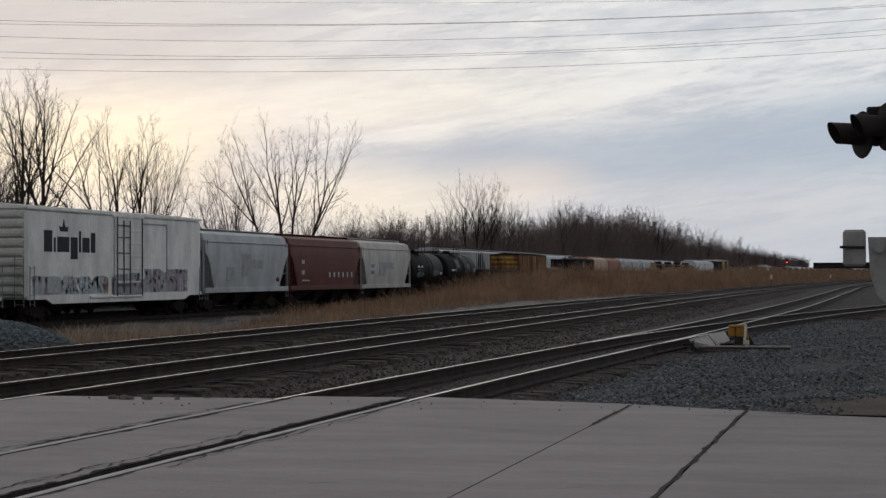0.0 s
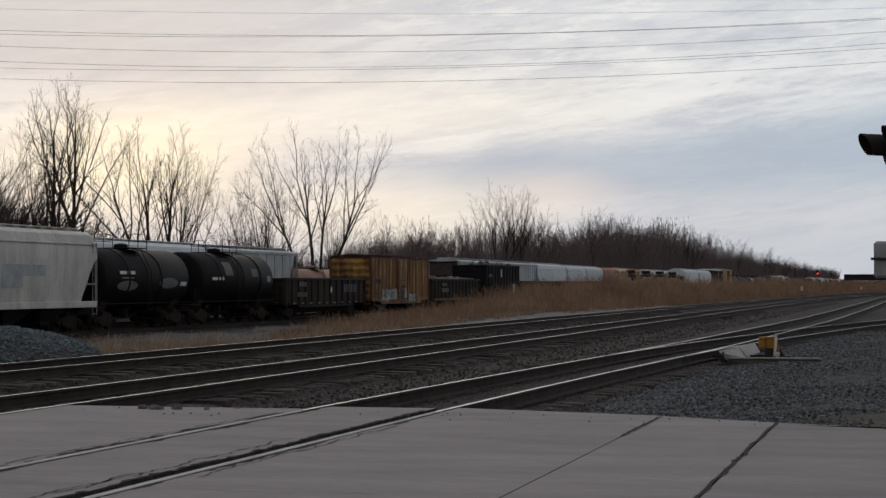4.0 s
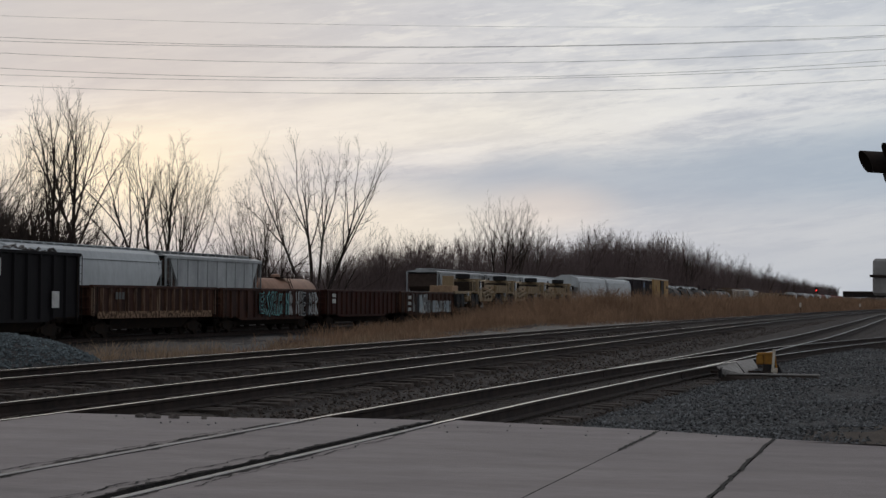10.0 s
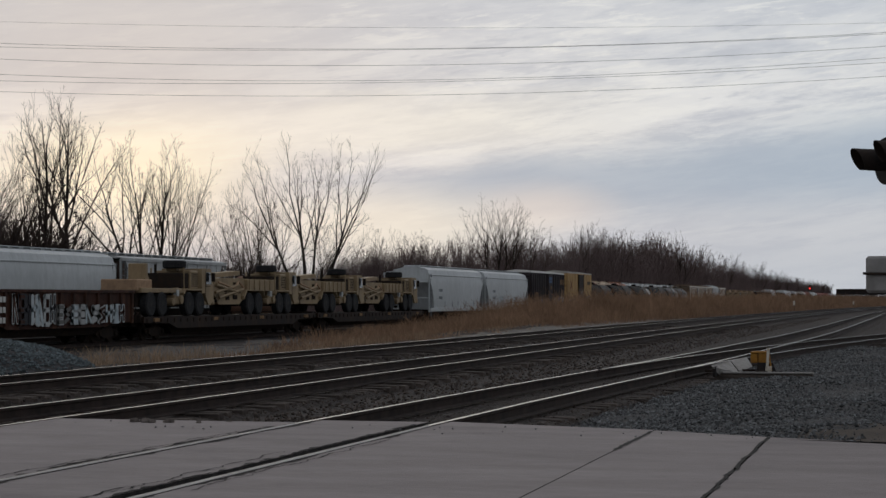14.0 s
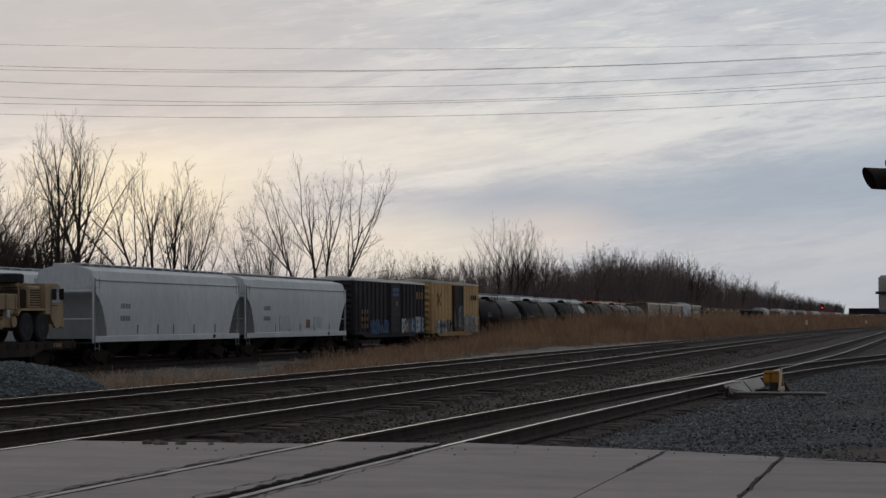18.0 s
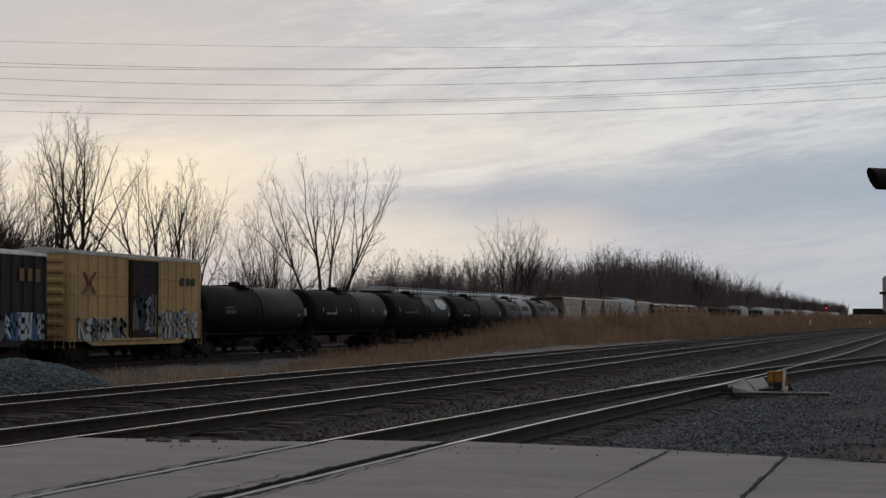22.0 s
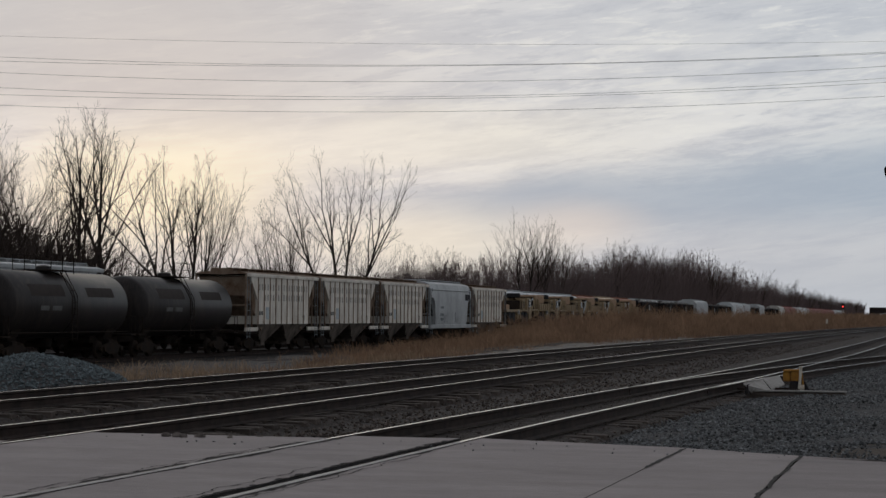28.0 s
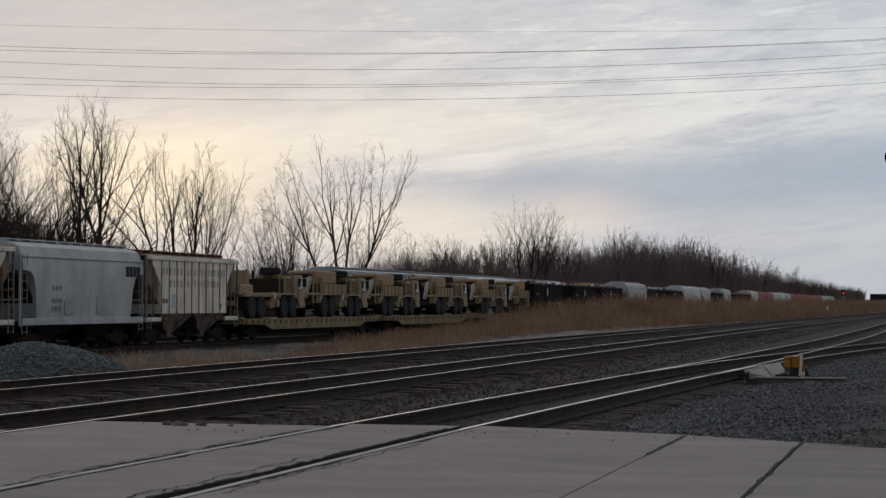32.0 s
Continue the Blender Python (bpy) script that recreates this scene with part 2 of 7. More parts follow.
class Shape:
    """Corners and faces, gathered piece by piece."""

    def __init__(self):
        self.v, self.f, self.k = [], [], []

    def add(self, verts, faces, slot=0):
        n = len(self.v)
        self.v += [tuple(p) for p in verts]
        self.f += [tuple(i + n for i in q) for q in faces]
        self.k += [slot] * len(faces)
        return self

    def box(self, x0, x1, y0, y1, z0, z1, slot=0):
        v = [(x, y, z) for x in (x0, x1) for y in (y0, y1) for z in (z0, z1)]
        return self.add(v, [(0, 1, 3, 2), (4, 6, 7, 5), (0, 4, 5, 1), (2, 3, 7, 6), (0, 2, 6, 4), (1, 5, 7, 3)], slot)

    def bbox(self, x0, x1, y0, y1, z0, z1, r=0.02, slot=0):
        """A box with its edges bevelled."""
        c, h = np.array([(x0 + x1) / 2, (y0 + y1) / 2, (z0 + z1) / 2]), np.array([abs(x1 - x0) / 2, abs(y1 - y0) / 2, abs(z1 - z0) / 2])
        r = min(r, *(h * 0.45))
        v, ids = [], {}
        for sx in (-1, 1):
            for sy in (-1, 1):
                for sz in (-1, 1):
                    for ax in range(3):
                        s = np.array([sx, sy, sz], float)
                        o = h - r
                        o[ax] = h[ax]
                        ids[sx, sy, sz, ax] = len(v)
                        v.append(c + s * o)
        f = []
        for ax in range(3):
            a, b = (ax + 1) % 3, (ax + 2) % 3
            for s in (-1, 1):
                q = []
                for sa, sb in ((-1, -1), (1, -1), (1, 1), (-1, 1)):
                    k = [0, 0, 0]
                    k[ax], k[a], k[b] = s, sa, sb
                    q.append(ids[k[0], k[1], k[2], ax])
                f.append(q if s > 0 else q[::-1])
        for ax in range(3):
            a, b = (ax + 1) % 3, (ax + 2) % 3
            for sa in (-1, 1):
                for sb in (-1, 1):
                    k0, k1 = [0, 0, 0], [0, 0, 0]
                    k0[ax], k1[ax] = -1, 1
                    k0[a] = k1[a] = sa
                    k0[b] = k1[b] = sb
                    q = [ids[(*k0, a)], ids[(*k1, a)], ids[(*k1, b)], ids[(*k0, b)]]
                    f.append(q if sa * sb < 0 else q[::-1])
        for sx in (-1, 1):
            for sy in (-1, 1):
                for sz in (-1, 1):
                    q = [ids[sx, sy, sz, i] for i in range(3)]
                    f.append(q if sx * sy * sz > 0 else q[::-1])
        return self.add(v, f, slot)

    def loft(self, rings, closed=True, caps=True, slot=0):
        n = len(rings[0])
        v = [p for r in rings for p in r]
        f = []
        for i in range(len(rings) - 1):
            for j in range(n if closed else n - 1):
                a, b = i * n + j, i * n + (j + 1) % n
                f.append((a, b, b + n, a + n))
        if caps and closed:
            f += [tuple(range(n))[::-1], tuple(range((len(rings) - 1) * n, len(rings) * n))]
        return self.add(v, f, slot)

    def tube(self, path, radius, sides=8, slot=0, caps=True):
        path = [Vector(p) for p in path]
        radii = radius if isinstance(radius, (list, tuple)) else [radius] * len(path)
        rings = []
        for i, p in enumerate(path):
            d = (path[min(i + 1, len(path) - 1)] - path[max(i - 1, 0)]).normalized()
            a = d.cross(Vector((0, 0, 1)) if abs(d.z) < 0.9 else Vector((1, 0, 0))).normalized()
            b = d.cross(a)
            rings.append([p + (a * math.cos(t) + b * math.sin(t)) * radii[i] for t in np.linspace(0, 2 * math.pi, sides, endpoint=False)])
        return self.loft(rings, True, caps, slot)

    def lathe(self, axis_points, axis="x", sides=20, c=(0, 0, 0), slot=0):
        """Turned about an axis: (place along it, radius) pairs."""
        rings = []
        for a, r in axis_points:
            ring = []
            for t in np.linspace(0, 2 * math.pi, sides, endpoint=False):
                p, q = r * math.cos(t), r * math.sin(t)
                ring.append({"x": (c[0] + a, c[1] + p, c[2] + q), "y": (c[0] + q, c[1] + a, c[2] + p), "z": (c[0] + p, c[1] + q, c[2] + a)}[axis])
            rings.append(ring)
        return self.loft(rings, True, True, slot)

    def mesh(self, name):
        m = bpy.data.meshes.new(name)
        m.from_pydata([tuple(map(float, p)) for p in self.v], [], [tuple(map(int, q)) for q in self.f])
        if any(self.k):
            m.polygons.foreach_set("material_index", self.k)
        return m


def part(name, shape, mat, parent=None, label="", at=None, smooth=False):
    """Links a shape (or a ready mesh) as one mesh object under its parent."""
    me = shape if isinstance(shape, bpy.types.Mesh) else shape.mesh(name)
    if not len(me.materials):
        for k in (mat if isinstance(mat, (list, tuple)) else [mat]):
            me.materials.append(M[k])
    if smooth:
        me.shade_smooth()
        me.set_sharp_from_angle(angle=radians(38))
    ob = new(name, me)
    ob.parent = parent
    if at:
        ob.location = at
    return tagged(ob, label)


def thing(name, label, category, group="", kind="", at=(0, 0, 0)):
    ob = new(name)
    ob.location = at
    return tagged(ob, label, category, group, kind)


# ---- the ground, the road and the tracks: x runs along the tracks, y across them ----
ROAD_END = 19.2                       # the paving ends here
TRAIN_Y, YARD_Y, YARD_Z = 39.5, 45.9, -0.75


def smooth(a, b, x):
    t = np.clip((x - a) / (b - a), 0, 1)
    return t * t * (3 - 2 * t)


def ease(a, b, x):
    t = min(1.0, max(0.0, (x - a) / (b - a)))
    return t * t * (3 - 2 * t)


def ground_at(x, y):
    """The same for one place."""
    z = -0.30 - 0.72 * ease(18.5, 27, y) + 0.12 * ease(4.2, 2.5, y) * ease(120, 40, x)
    z += ease(16, 20, y) * ease(36, 26, y) * ease(60, 95, x) * 0.35
    wob = 0.05 * math.sin(x * 0.9 + y * 1.7) + 0.04 * math.sin(x * 0.37 - y * 0.83 + 1) + 0.03 * math.sin(x * 2.1 + y * 0.6)
    z += wob * ease(1, 5, abs(y - 10) - 5) * 0.8
    return min(z, -0.16) if x < ROAD_END + 0.3 else z


def ground_z(x, y):
    """The lie of the land: level under the main tracks, lower in the yard behind them."""
    x, y = np.asarray(x, float), np.asarray(y, float)
    z = -0.30 + 0 * x
    z = z - 0.72 * smooth(18.5, 27, y)
    z = z + 0.12 * smooth(4.2, 2.5, y) * smooth(120, 40, x)
    far = smooth(16, 20, y) * smooth(36, 26, y) * smooth(60, 95, x)
    z = z + far * 0.35
    wob = 0.05 * np.sin(x * 0.9 + y * 1.7) + 0.04 * np.sin(x * 0.37 - y * 0.83 + 1) + 0.03 * np.sin(x * 2.1 + y * 0.6)
    z = z + wob * smooth(1, 5, np.abs(y - 10) - 5) * 0.8
    z = np.where(x < ROAD_END + 0.3, np.minimum(z, -0.16), z)
    return z


xs = np.concatenate([[-4000, -1500, -500, -150, -40], np.arange(-12, 60, 1.0), np.arange(60, 160, 2.5), np.arange(160, 400, 10), [450, 550, 700, 900, 1300, 2000, 3200, 4800]])
ys = np.concatenate([[-4000, -1500, -500, -150, -60, -30, -15], np.arange(-8, 50, 1.0), np.arange(50, 80, 4), [90, 120, 180, 300, 600, 1200, 2500, 4500]])
gx, gy = np.meshgrid(xs, ys, indexing="ij")
gz = ground_z(gx, gy)
nx, ny = gx.shape
me = bpy.data.meshes.new("ground")
me.from_pydata(np.stack([gx, gy, gz], -1).reshape(-1, 3).tolist(), [], [(i * ny + j, (i + 1) * ny + j, (i + 1) * ny + j + 1, i * ny + j + 1) for i in range(nx - 1) for j in range(ny - 1)])
me.shade_smooth()
ground = part("ground", me, "dirt")
tagged(ground, "bare dark dirt and cinders beside the tracks", "ground", kind="structure")


def sweep(shape, line, profile, slot=0, slots=None):
    """A profile (across, up) drawn along a line of (x, y, z)."""
    rings = []
    for i, p in enumerate(line):
        a, b = line[max(i - 1, 0)], line[min(i + 1, len(line) - 1)]
        t = math.atan2(b[1] - a[1], b[0] - a[0])
        rings.append([(p[0] - math.sin(t) * s, p[1] + math.cos(t) * s, p[2] + u) for s, u in profile])
    n0 = len(shape.f)
    shape.loft(rings, True, True, slot)
    if slots:
        n = len(profile)
        for i in range(len(line) - 1):
            for j in range(n):
                shape.k[n0 + i * n + j] = slots[j]
    return shape


RAIL = [(-0.068, -0.172), (0.068, -0.172), (0.068, -0.160), (0.012, -0.135), (0.010, -0.050), (0.036, -0.036), (0.036, -0.006), (0.028, 0.0), (-0.028, 0.0), (-0.036, -0.006), (-0.036, -0.036), (-0.010, -0.050), (-0.012, -0.135), (-0.068, -0.160)]
RAIL_SLOTS = [0, 0, 0, 0, 0, 0, 0, 1, 0, 0, 0, 0, 0, 0]
GAUGE = 1.435 + 0.07


def straight(y, x0=-60, x1=1500, z=0.0):
    return lambda x: y, [x0, 0, 20, 60, 120, 250, 500, x1], z


def bend(x):
    """The main line and the siding swing slowly towards the road side far down the yard."""
    k = min(max(0.0, x - 70), 330) / 100
    return -k * k - 0.066 * max(0.0, x - 400)


def main_line(y):
    return lambda x: y + bend(x)


def siding(x):
    """The near track's middle line, which bears slightly towards the road side."""
    px = [-60, 0, 12, 20, 25, 31, 38, 42, 47, 54, 62, 70, 80, 105, 150, 190]
    py = [6.25, 6.08, 5.98, 5.85, 5.70, 5.42, 5.10, 4.94, 4.78, 4.60, 4.40, 4.18, 4.02, 3.95, 4.25, 5.0]
    return float(np.interp(x, px, py)) + bend(x)


def branch(x):
    """The middle line of the track that leaves the near one at the switch."""
    return siding(x) - float(np.interp(x, [35, 40, 44, 48, 52, 56, 60, 65, 70, 80, 92, 115], [0, 0.09, 0.29, 0.57, 0.89, 1.25, 1.66, 2.24, 2.9, 4.4, 6.6, 11.5]))


def track(name, label, middle, stations, z, paved=None, head="rail_head"):
    tr = thing(name, label, "railway track", kind="structure")
    for side in (1, -1):
        if paved:
            s = Shape()
            sweep(s, [(x, middle(x) + side * GAUGE / 2, z) for x in paved], RAIL, slots=RAIL_SLOTS)
            s.k = [1 if k or i % 14 in (6, 8) else 0 for i, k in enumerate(s.k)]
            part("rail", s, ["rail_side", "rail_dull"], tr)
        s = Shape()
        sweep(s, [(x, middle(x) + side * GAUGE / 2, z) for x in stations], RAIL, slots=RAIL_SLOTS)
        part("rail", s, ["rail_side", head], tr)
    return tr


smooth_x = [-60, -20, 0, 6, 12, 16, 20, 24, 28, 32, 36, 40, 45, 50, 55, 60, 70, 80, 90, 105, 120, 140, 165, 190, 225, 260, 310, 360, 420, 600, 800, 1500]
main_far = track("track_1", "main line track with worn bright rail heads", main_line(15.1), smooth_x, 0.0)
main_near = track("track_2", "main line track with worn bright rail heads", main_line(10.37), smooth_x, 0.0)
siding_track = track("track_3", "siding track that crosses the paved road", siding, [19.41] + smooth_x[7:], 0.0, [-60, -20, 0, 6, 12, 16, 19.4])
branch_track = track("track_4", "track curving away from the siding at a hand switch", branch, [35.5, 36, 38, 40, 42, 44, 47, 50, 53, 56, 60, 64, 68, 72, 76, 80, 86, 92, 100, 115], 0.0)
yard_track = track("track_5", "low yard track under the moving freight train", *straight(TRAIN_Y, z=YARD_Z), head="rail_side")
yard_back = track("track_6", "second yard track behind the freight train", *straight(YARD_Y, z=YARD_Z), head="rail_side")


def bed(name, middle, stations, z, half=1.55, drop=0.35, label="grey crushed-stone ballast bed", mat="ballast"):
    s = Shape()
    prof = [(-half - drop * 2.0, -0.22 - drop), (half + drop * 2.0, -0.22 - drop), (half, -0.34), (1.22, -0.24), (0.85, -0.212), (0.3, -0.205), (-0.3, -0.205), (-0.85, -0.212), (-1.22, -0.24), (-half, -0.34)]
    sweep(s, [(x, middle(x), z) for x in stations], prof)
    return tagged(part(name, s, mat), label, "ballast", kind="structure")


long_x = [ROAD_END + 0.2] + smooth_x[7:]
for k, (mid, z) in enumerate(((main_line(15.1), 0.0), (main_line(10.37), 0.0), (siding, 0.0))):
    bed("ballast_bed_%d" % (k + 1), mid, long_x, z + 0.003 * k, 1.45)
bed("ballast_bed_4", branch, [34, 38, 42, 46, 50, 55, 60, 66, 72, 80, 90, 110], -0.012, 1.5)
bed("ballast_bed_5", lambda x: TRAIN_Y, [-60, 60, 300, 1500], YARD_Z, 1.8, 0.2, "black cinders under the yard track, train shade in their tone", "cinders")
bed("ballast_bed_6", lambda x: YARD_Y, [-60, 60, 300, 1500], YARD_Z, 1.8, 0.2, "black cinders under the yard track, train shade in their tone", "cinders")

# the paved crossing: concrete strips with an open groove along each rail
road = thing("road", "worn grey concrete road crossing the tracks", "road", kind="structure")


def slab(y0, y1, x1=None, x0=-40, skew=0.0):
    """A strip of paving whose edges follow the siding where it lies beside it."""
    s = Shape()
    st = [x0, 0, 8, 12, 15, 17, 18.4, x1 or ROAD_END]
    f0 = y0 if callable(y0) else (lambda x: y0)
    f1 = y1 if callable(y1) else (lambda x: y1)
    st = sorted(x for x in st if x <= st[-1])
    rings = []
    for i, x in enumerate(st):
        w = x - (skew if i == len(st) - 1 else skew * 0.4 if i == len(st) - 2 else 0)       # the same station at the near edge
        rings.append([(w, f0(w), -0.25), (w, f0(w), -0.010), (w, f0(w) + 0.005, -0.004), (x, f1(x) - 0.005, -0.004), (x, f1(x), -0.010), (x, f1(x), -0.25)])
    s.loft(rings)
    for i in range(len(s.k)):
        if i < 6 * (len(st) - 1) and i % 6 in (0, 1, 3, 4):
            s.k[i] = 1
    part("slab", s, ["concrete", "broken"], road)


slab(-30, -2.003, 17.2, skew=2.0)
slab(-2, 1.40, 18.6, skew=1.4)
slab(1.425, 2.643, 19.3, skew=0.66)
slab(2.646, lambda x: siding(x) - GAUGE / 2 - 0.06, 20.1, skew=0.75)
slab(lambda x: siding(x) - GAUGE / 2 + 0.165, lambda x: siding(x) + GAUGE / 2 - 0.085, 20.0)
slab(lambda x: siding(x) + GAUGE / 2 + 0.05, 10.37 - GAUGE / 2 - 0.06, 19.6)
slab(10.37 - GAUGE / 2 + 0.115, 10.37 + GAUGE / 2 - 0.115, 18.0)
slab(10.37 + GAUGE / 2 + 0.06, 15.1 - GAUGE / 2 - 0.06, 18.0)


# ---- bare trees and brush ----
def bare_tree(seed, height, leaders, face=(0.0, -1.0), fork=0.3, boughs=9, twigs=11, spurs=4, bough=1.0, thick=1.0, sides=(7, 4, 3, 3), bends=(9, 5, 3, 2), blade=9):
    """A leafless tree. Each leader is (foot along face, lean in degrees along face, lean away from it, share of the height, base girth):
    it rises in a slow curve, and carries boughs, twigs and spurs that all turn upwards."""
    rng = random.Random(seed)
    trunk, crown = Shape(), Shape()
    fx, fy = face

    def grow(p, d, length, r, level, lift):
        n = bends[level]
        k = (0.035, 0.075, 0.10, 0.10)[level]
        pts, d = [Vector(p)], Vector(d)
        for i in range(n):
            d = (d + Vector((rng.gauss(0, k), rng.gauss(0, k), rng.gauss(0, k) + lift / n))).normalized()
            pts.append(pts[-1] + d * (length / n))
        tip = (0.16, 0.16, 0.4, 0.6)[level]
        rr = [max(r * (1 - (1 - tip) * (i / n) ** 0.8), 0.0065 * thick) for i in range(n + 1)]
        if level >= blade:                      # far off, a twig is one thin blade
            w = d.cross(Vector((rng.gauss(0, 1), rng.gauss(0, 1), 0.3))).normalized() * rr[0] * 1.3
            crown.add([pts[0] - w, pts[0] + w, pts[-1]], [(0, 1, 2)])
        else:
            (trunk if level == 0 else crown).tube(pts, rr, sides[level], caps=False)
        if level == 3 or (level == 2 and not spurs):
            return
        count = (boughs, twigs, spurs)[level]
        first = (fork, 0.16, 0.2)[level]
        turn = rng.uniform(0, 6.28)
        for i in range(count):
            f = min(0.985, first + (1 - first) * ((i + rng.random() * 0.9) / count) ** (0.9 if level == 0 else 0.8))
            q = min(int(f * n), n - 1)
            base = pts[q].lerp(pts[q + 1], f * n - q)
            ax = (pts[q + 1] - pts[q]).normalized()
            turn += 2.4 + rng.uniform(-0.6, 0.6)
            out = ax.cross(Vector((math.cos(turn), math.sin(turn), 0.1))).normalized()
            spread = math.radians(rng.uniform(*((13, 36), (22, 46), (22, 46))[level]))
            d2 = (ax * math.cos(spread) + out * math.sin(spread)).normalized()
            if level == 0:                      # boughs reach for the crown's outline
                l2 = max(height - base.z, height * 0.12) * bough * rng.uniform(0.62, 1.04) * (1.08 - 0.30 * spread)
                r2 = max(rr[q] * rng.uniform(0.5, 0.78), 0.026 * thick)
            else:
                l2 = length * (0.27, 0.46)[level - 1] * rng.uniform(0.6, 1.25) * (1.15 - 0.5 * f)
                r2 = max(rr[q] * 0.5, 0.008 * thick)
            grow(base, d2, l2, r2, level + 1, (0.38, 0.34, 0.2)[level])

    for foot, lean, away, share, girth in leaders:
        a, b = math.radians(lean), math.radians(away)
        d = Vector((fx * math.sin(a) - fy * math.sin(b), fy * math.sin(a) + fx * math.sin(b), math.cos(a) * math.cos(b)))
        grow((fx * foot, fy * foot, -0.3), d, height * share / max(0.5, math.cos(a) * 0.96), girth * 1.2, 0, abs(math.sin(a)) * 0.55)
    k = height / max(p[2] for p in crown.v)
    for sh in (trunk, crown):
        sh.v = [(x * (0.4 + 0.6 * k), y * (0.4 + 0.6 * k), z * k) for x, y, z in sh.v]
    return trunk, crown


def plant_tree(seed, x, y, height, label, leaders, **kw):
    t = thing("tree", label, "tree", "bare trees along the yard", at=(x, y, ground_at(x, y)))
    far = math.hypot(x, y)
    a, b = bare_tree(seed, height, leaders, (y / far, -x / far), **kw)
    part("trunk", a, "bark", t)
    part("crown", b, "twig", t)
    return t


ONE, SEVERAL, VASE = "tall bare deciduous tree with fine rising twigs", "bare deciduous tree with several stems from the base", "bare vase-shaped tree with a broad fan of twigs"
# the group at the head of the yard: crooked stems, one crossing another, then two straight ones
plant_tree(3, 112.0, 60.5, 14.4, SEVERAL, ((0.0, -8, 6, 0.66, 0.20), (0.4, 22, 4, 0.6, 0.16), (-0.3, -28, -5, 0.5, 0.15)), fork=0.22)
plant_tree(4, 116.4, 61.0, 14.6, SEVERAL, ((0.0, -16, 3, 0.66, 0.21), (0.3, 9, 8, 0.66, 0.18)), fork=0.25)
plant_tree(6, 120.6, 60.0, 16.6, ONE, ((0.0, -1, 0, 0.80, 0.24), (-0.2, -28, 2, 0.5, 0.15)), fork=0.36, bough=0.9)
plant_tree(7, 123.9, 60.0, 17.9, ONE, ((0.0, 1, 0, 0.78, 0.25),), fork=0.34, boughs=14, bough=0.96)
plant_tree(31, 114.5, 64.5, 12.6, SEVERAL, ((0.0, -12, 3, 0.6, 0.15), (0.3, 14, 8, 0.6, 0.14), (0.5, 30, 0, 0.5, 0.12)), fork=0.18)
plant_tree(32, 118.5, 65.5, 13.2, SEVERAL, ((0.0, -20, 3, 0.6, 0.15), (0.3, 5, 8, 0.6, 0.15)), fork=0.2)
plant_tree(21, 106.0, 61.0, 16.2, ONE, ((0.0, 2, 0, 0.75, 0.23), (0.2, 20, 0, 0.5, 0.15)), fork=0.3)
plant_tree(22, 100.0, 62.0, 15.8, SEVERAL, ((0.0, -8, 0, 0.7, 0.2), (0.3, 15, 0, 0.65, 0.18)), fork=0.3)
plant_tree(23, 94.0, 61.5, 16.5, ONE, ((0.0, 0, 0, 0.75, 0.22),), fork=0.3)
# the wide tree of many stems
plant_tree(8, 138.6, 60.0, 16.1, SEVERAL, ((-0.1, -14, 2, 0.62, 0.22), (0.15, -4, -3, 0.68, 0.22)), fork=0.38, boughs=8, bough=0.92)
plant_tree(9, 140.9, 60.3, 16.2, SEVERAL, ((0.0, 7, 0, 0.70, 0.22), (0.3, 17, 4, 0.55, 0.15)), fork=0.38, boughs=8, bough=0.9)
plant_tree(19, 145.3, 61.0, 14.0, SEVERAL, ((0.0, -2, 0, 0.66, 0.15), (0.2, 10, 0, 0.6, 0.14)), fork=0.3, boughs=7, bough=0.85)
# a small bushy one and the vase beside the great tree
plant_tree(10, 158.0, 60.0, 9.8, SEVERAL, ((0.0, -12, 0, 0.55, 0.10), (0.2, 8, 4, 0.6, 0.10)), fork=0.15, boughs=9)
plant_tree(11, 164.0, 60.0, 14.4, VASE, ((-0.05, -16, 2, 0.55, 0.13), (0.0, -5, -6, 0.6, 0.15), (0.05, 6, 5, 0.6, 0.14), (0.1, 14, -2, 0.55, 0.12)), fork=0.22, boughs=8, bough=0.98)
plant_tree(12, 179.6, 60.0, 19.8, VASE, ((-0.05, -17, 0, 0.62, 0.22), (0.0, -3, 4, 0.66, 0.26), (0.05, 9, -5, 0.64, 0.20), (0.1, 22, 3, 0.60, 0.25)), fork=0.42, boughs=6, twigs=9, spurs=5, bough=0.92)
plant_tree(13, 186.0, 61.5, 11.5, SEVERAL, ((0.0, 22, 0, 0.6, 0.12), (0.1, 6, 4, 0.6, 0.11), (0.4, 34, -3, 0.45, 0.11)), fork=0.2, boughs=8)
# towards the woods
plant_tree(14, 207.4, 61.0, 10.8, ONE, ((0.0, 2, 0, 0.75, 0.10),), fork=0.4, bough=0.85)
plant_tree(15, 222.5, 61.0, 11.6, VASE, ((0.0, -8, 0, 0.6, 0.13), (0.1, 2, 5, 0.65, 0.13), (0.2, 12, 0, 0.6, 0.12)), fork=0.3, boughs=9)
plant_tree(16, 266.2, 60.0, 18.6, VASE, ((0.0, -8, 0, 0.66, 0.19), (0.1, 3, 4, 0.68, 0.21)), fork=0.38)
plant_tree(17, 275.8, 60.0, 18.9, VASE, ((0.0, -3, 0, 0.67, 0.20), (0.2, 8, 0, 0.66, 0.19)), fork=0.38)
plant_tree(18, 294.0, 61.0, 16.8, SEVERAL, ((0.0, -6, 0, 0.66, 0.16), (0.2, 7, 0, 0.66, 0.16)), fork=0.34)
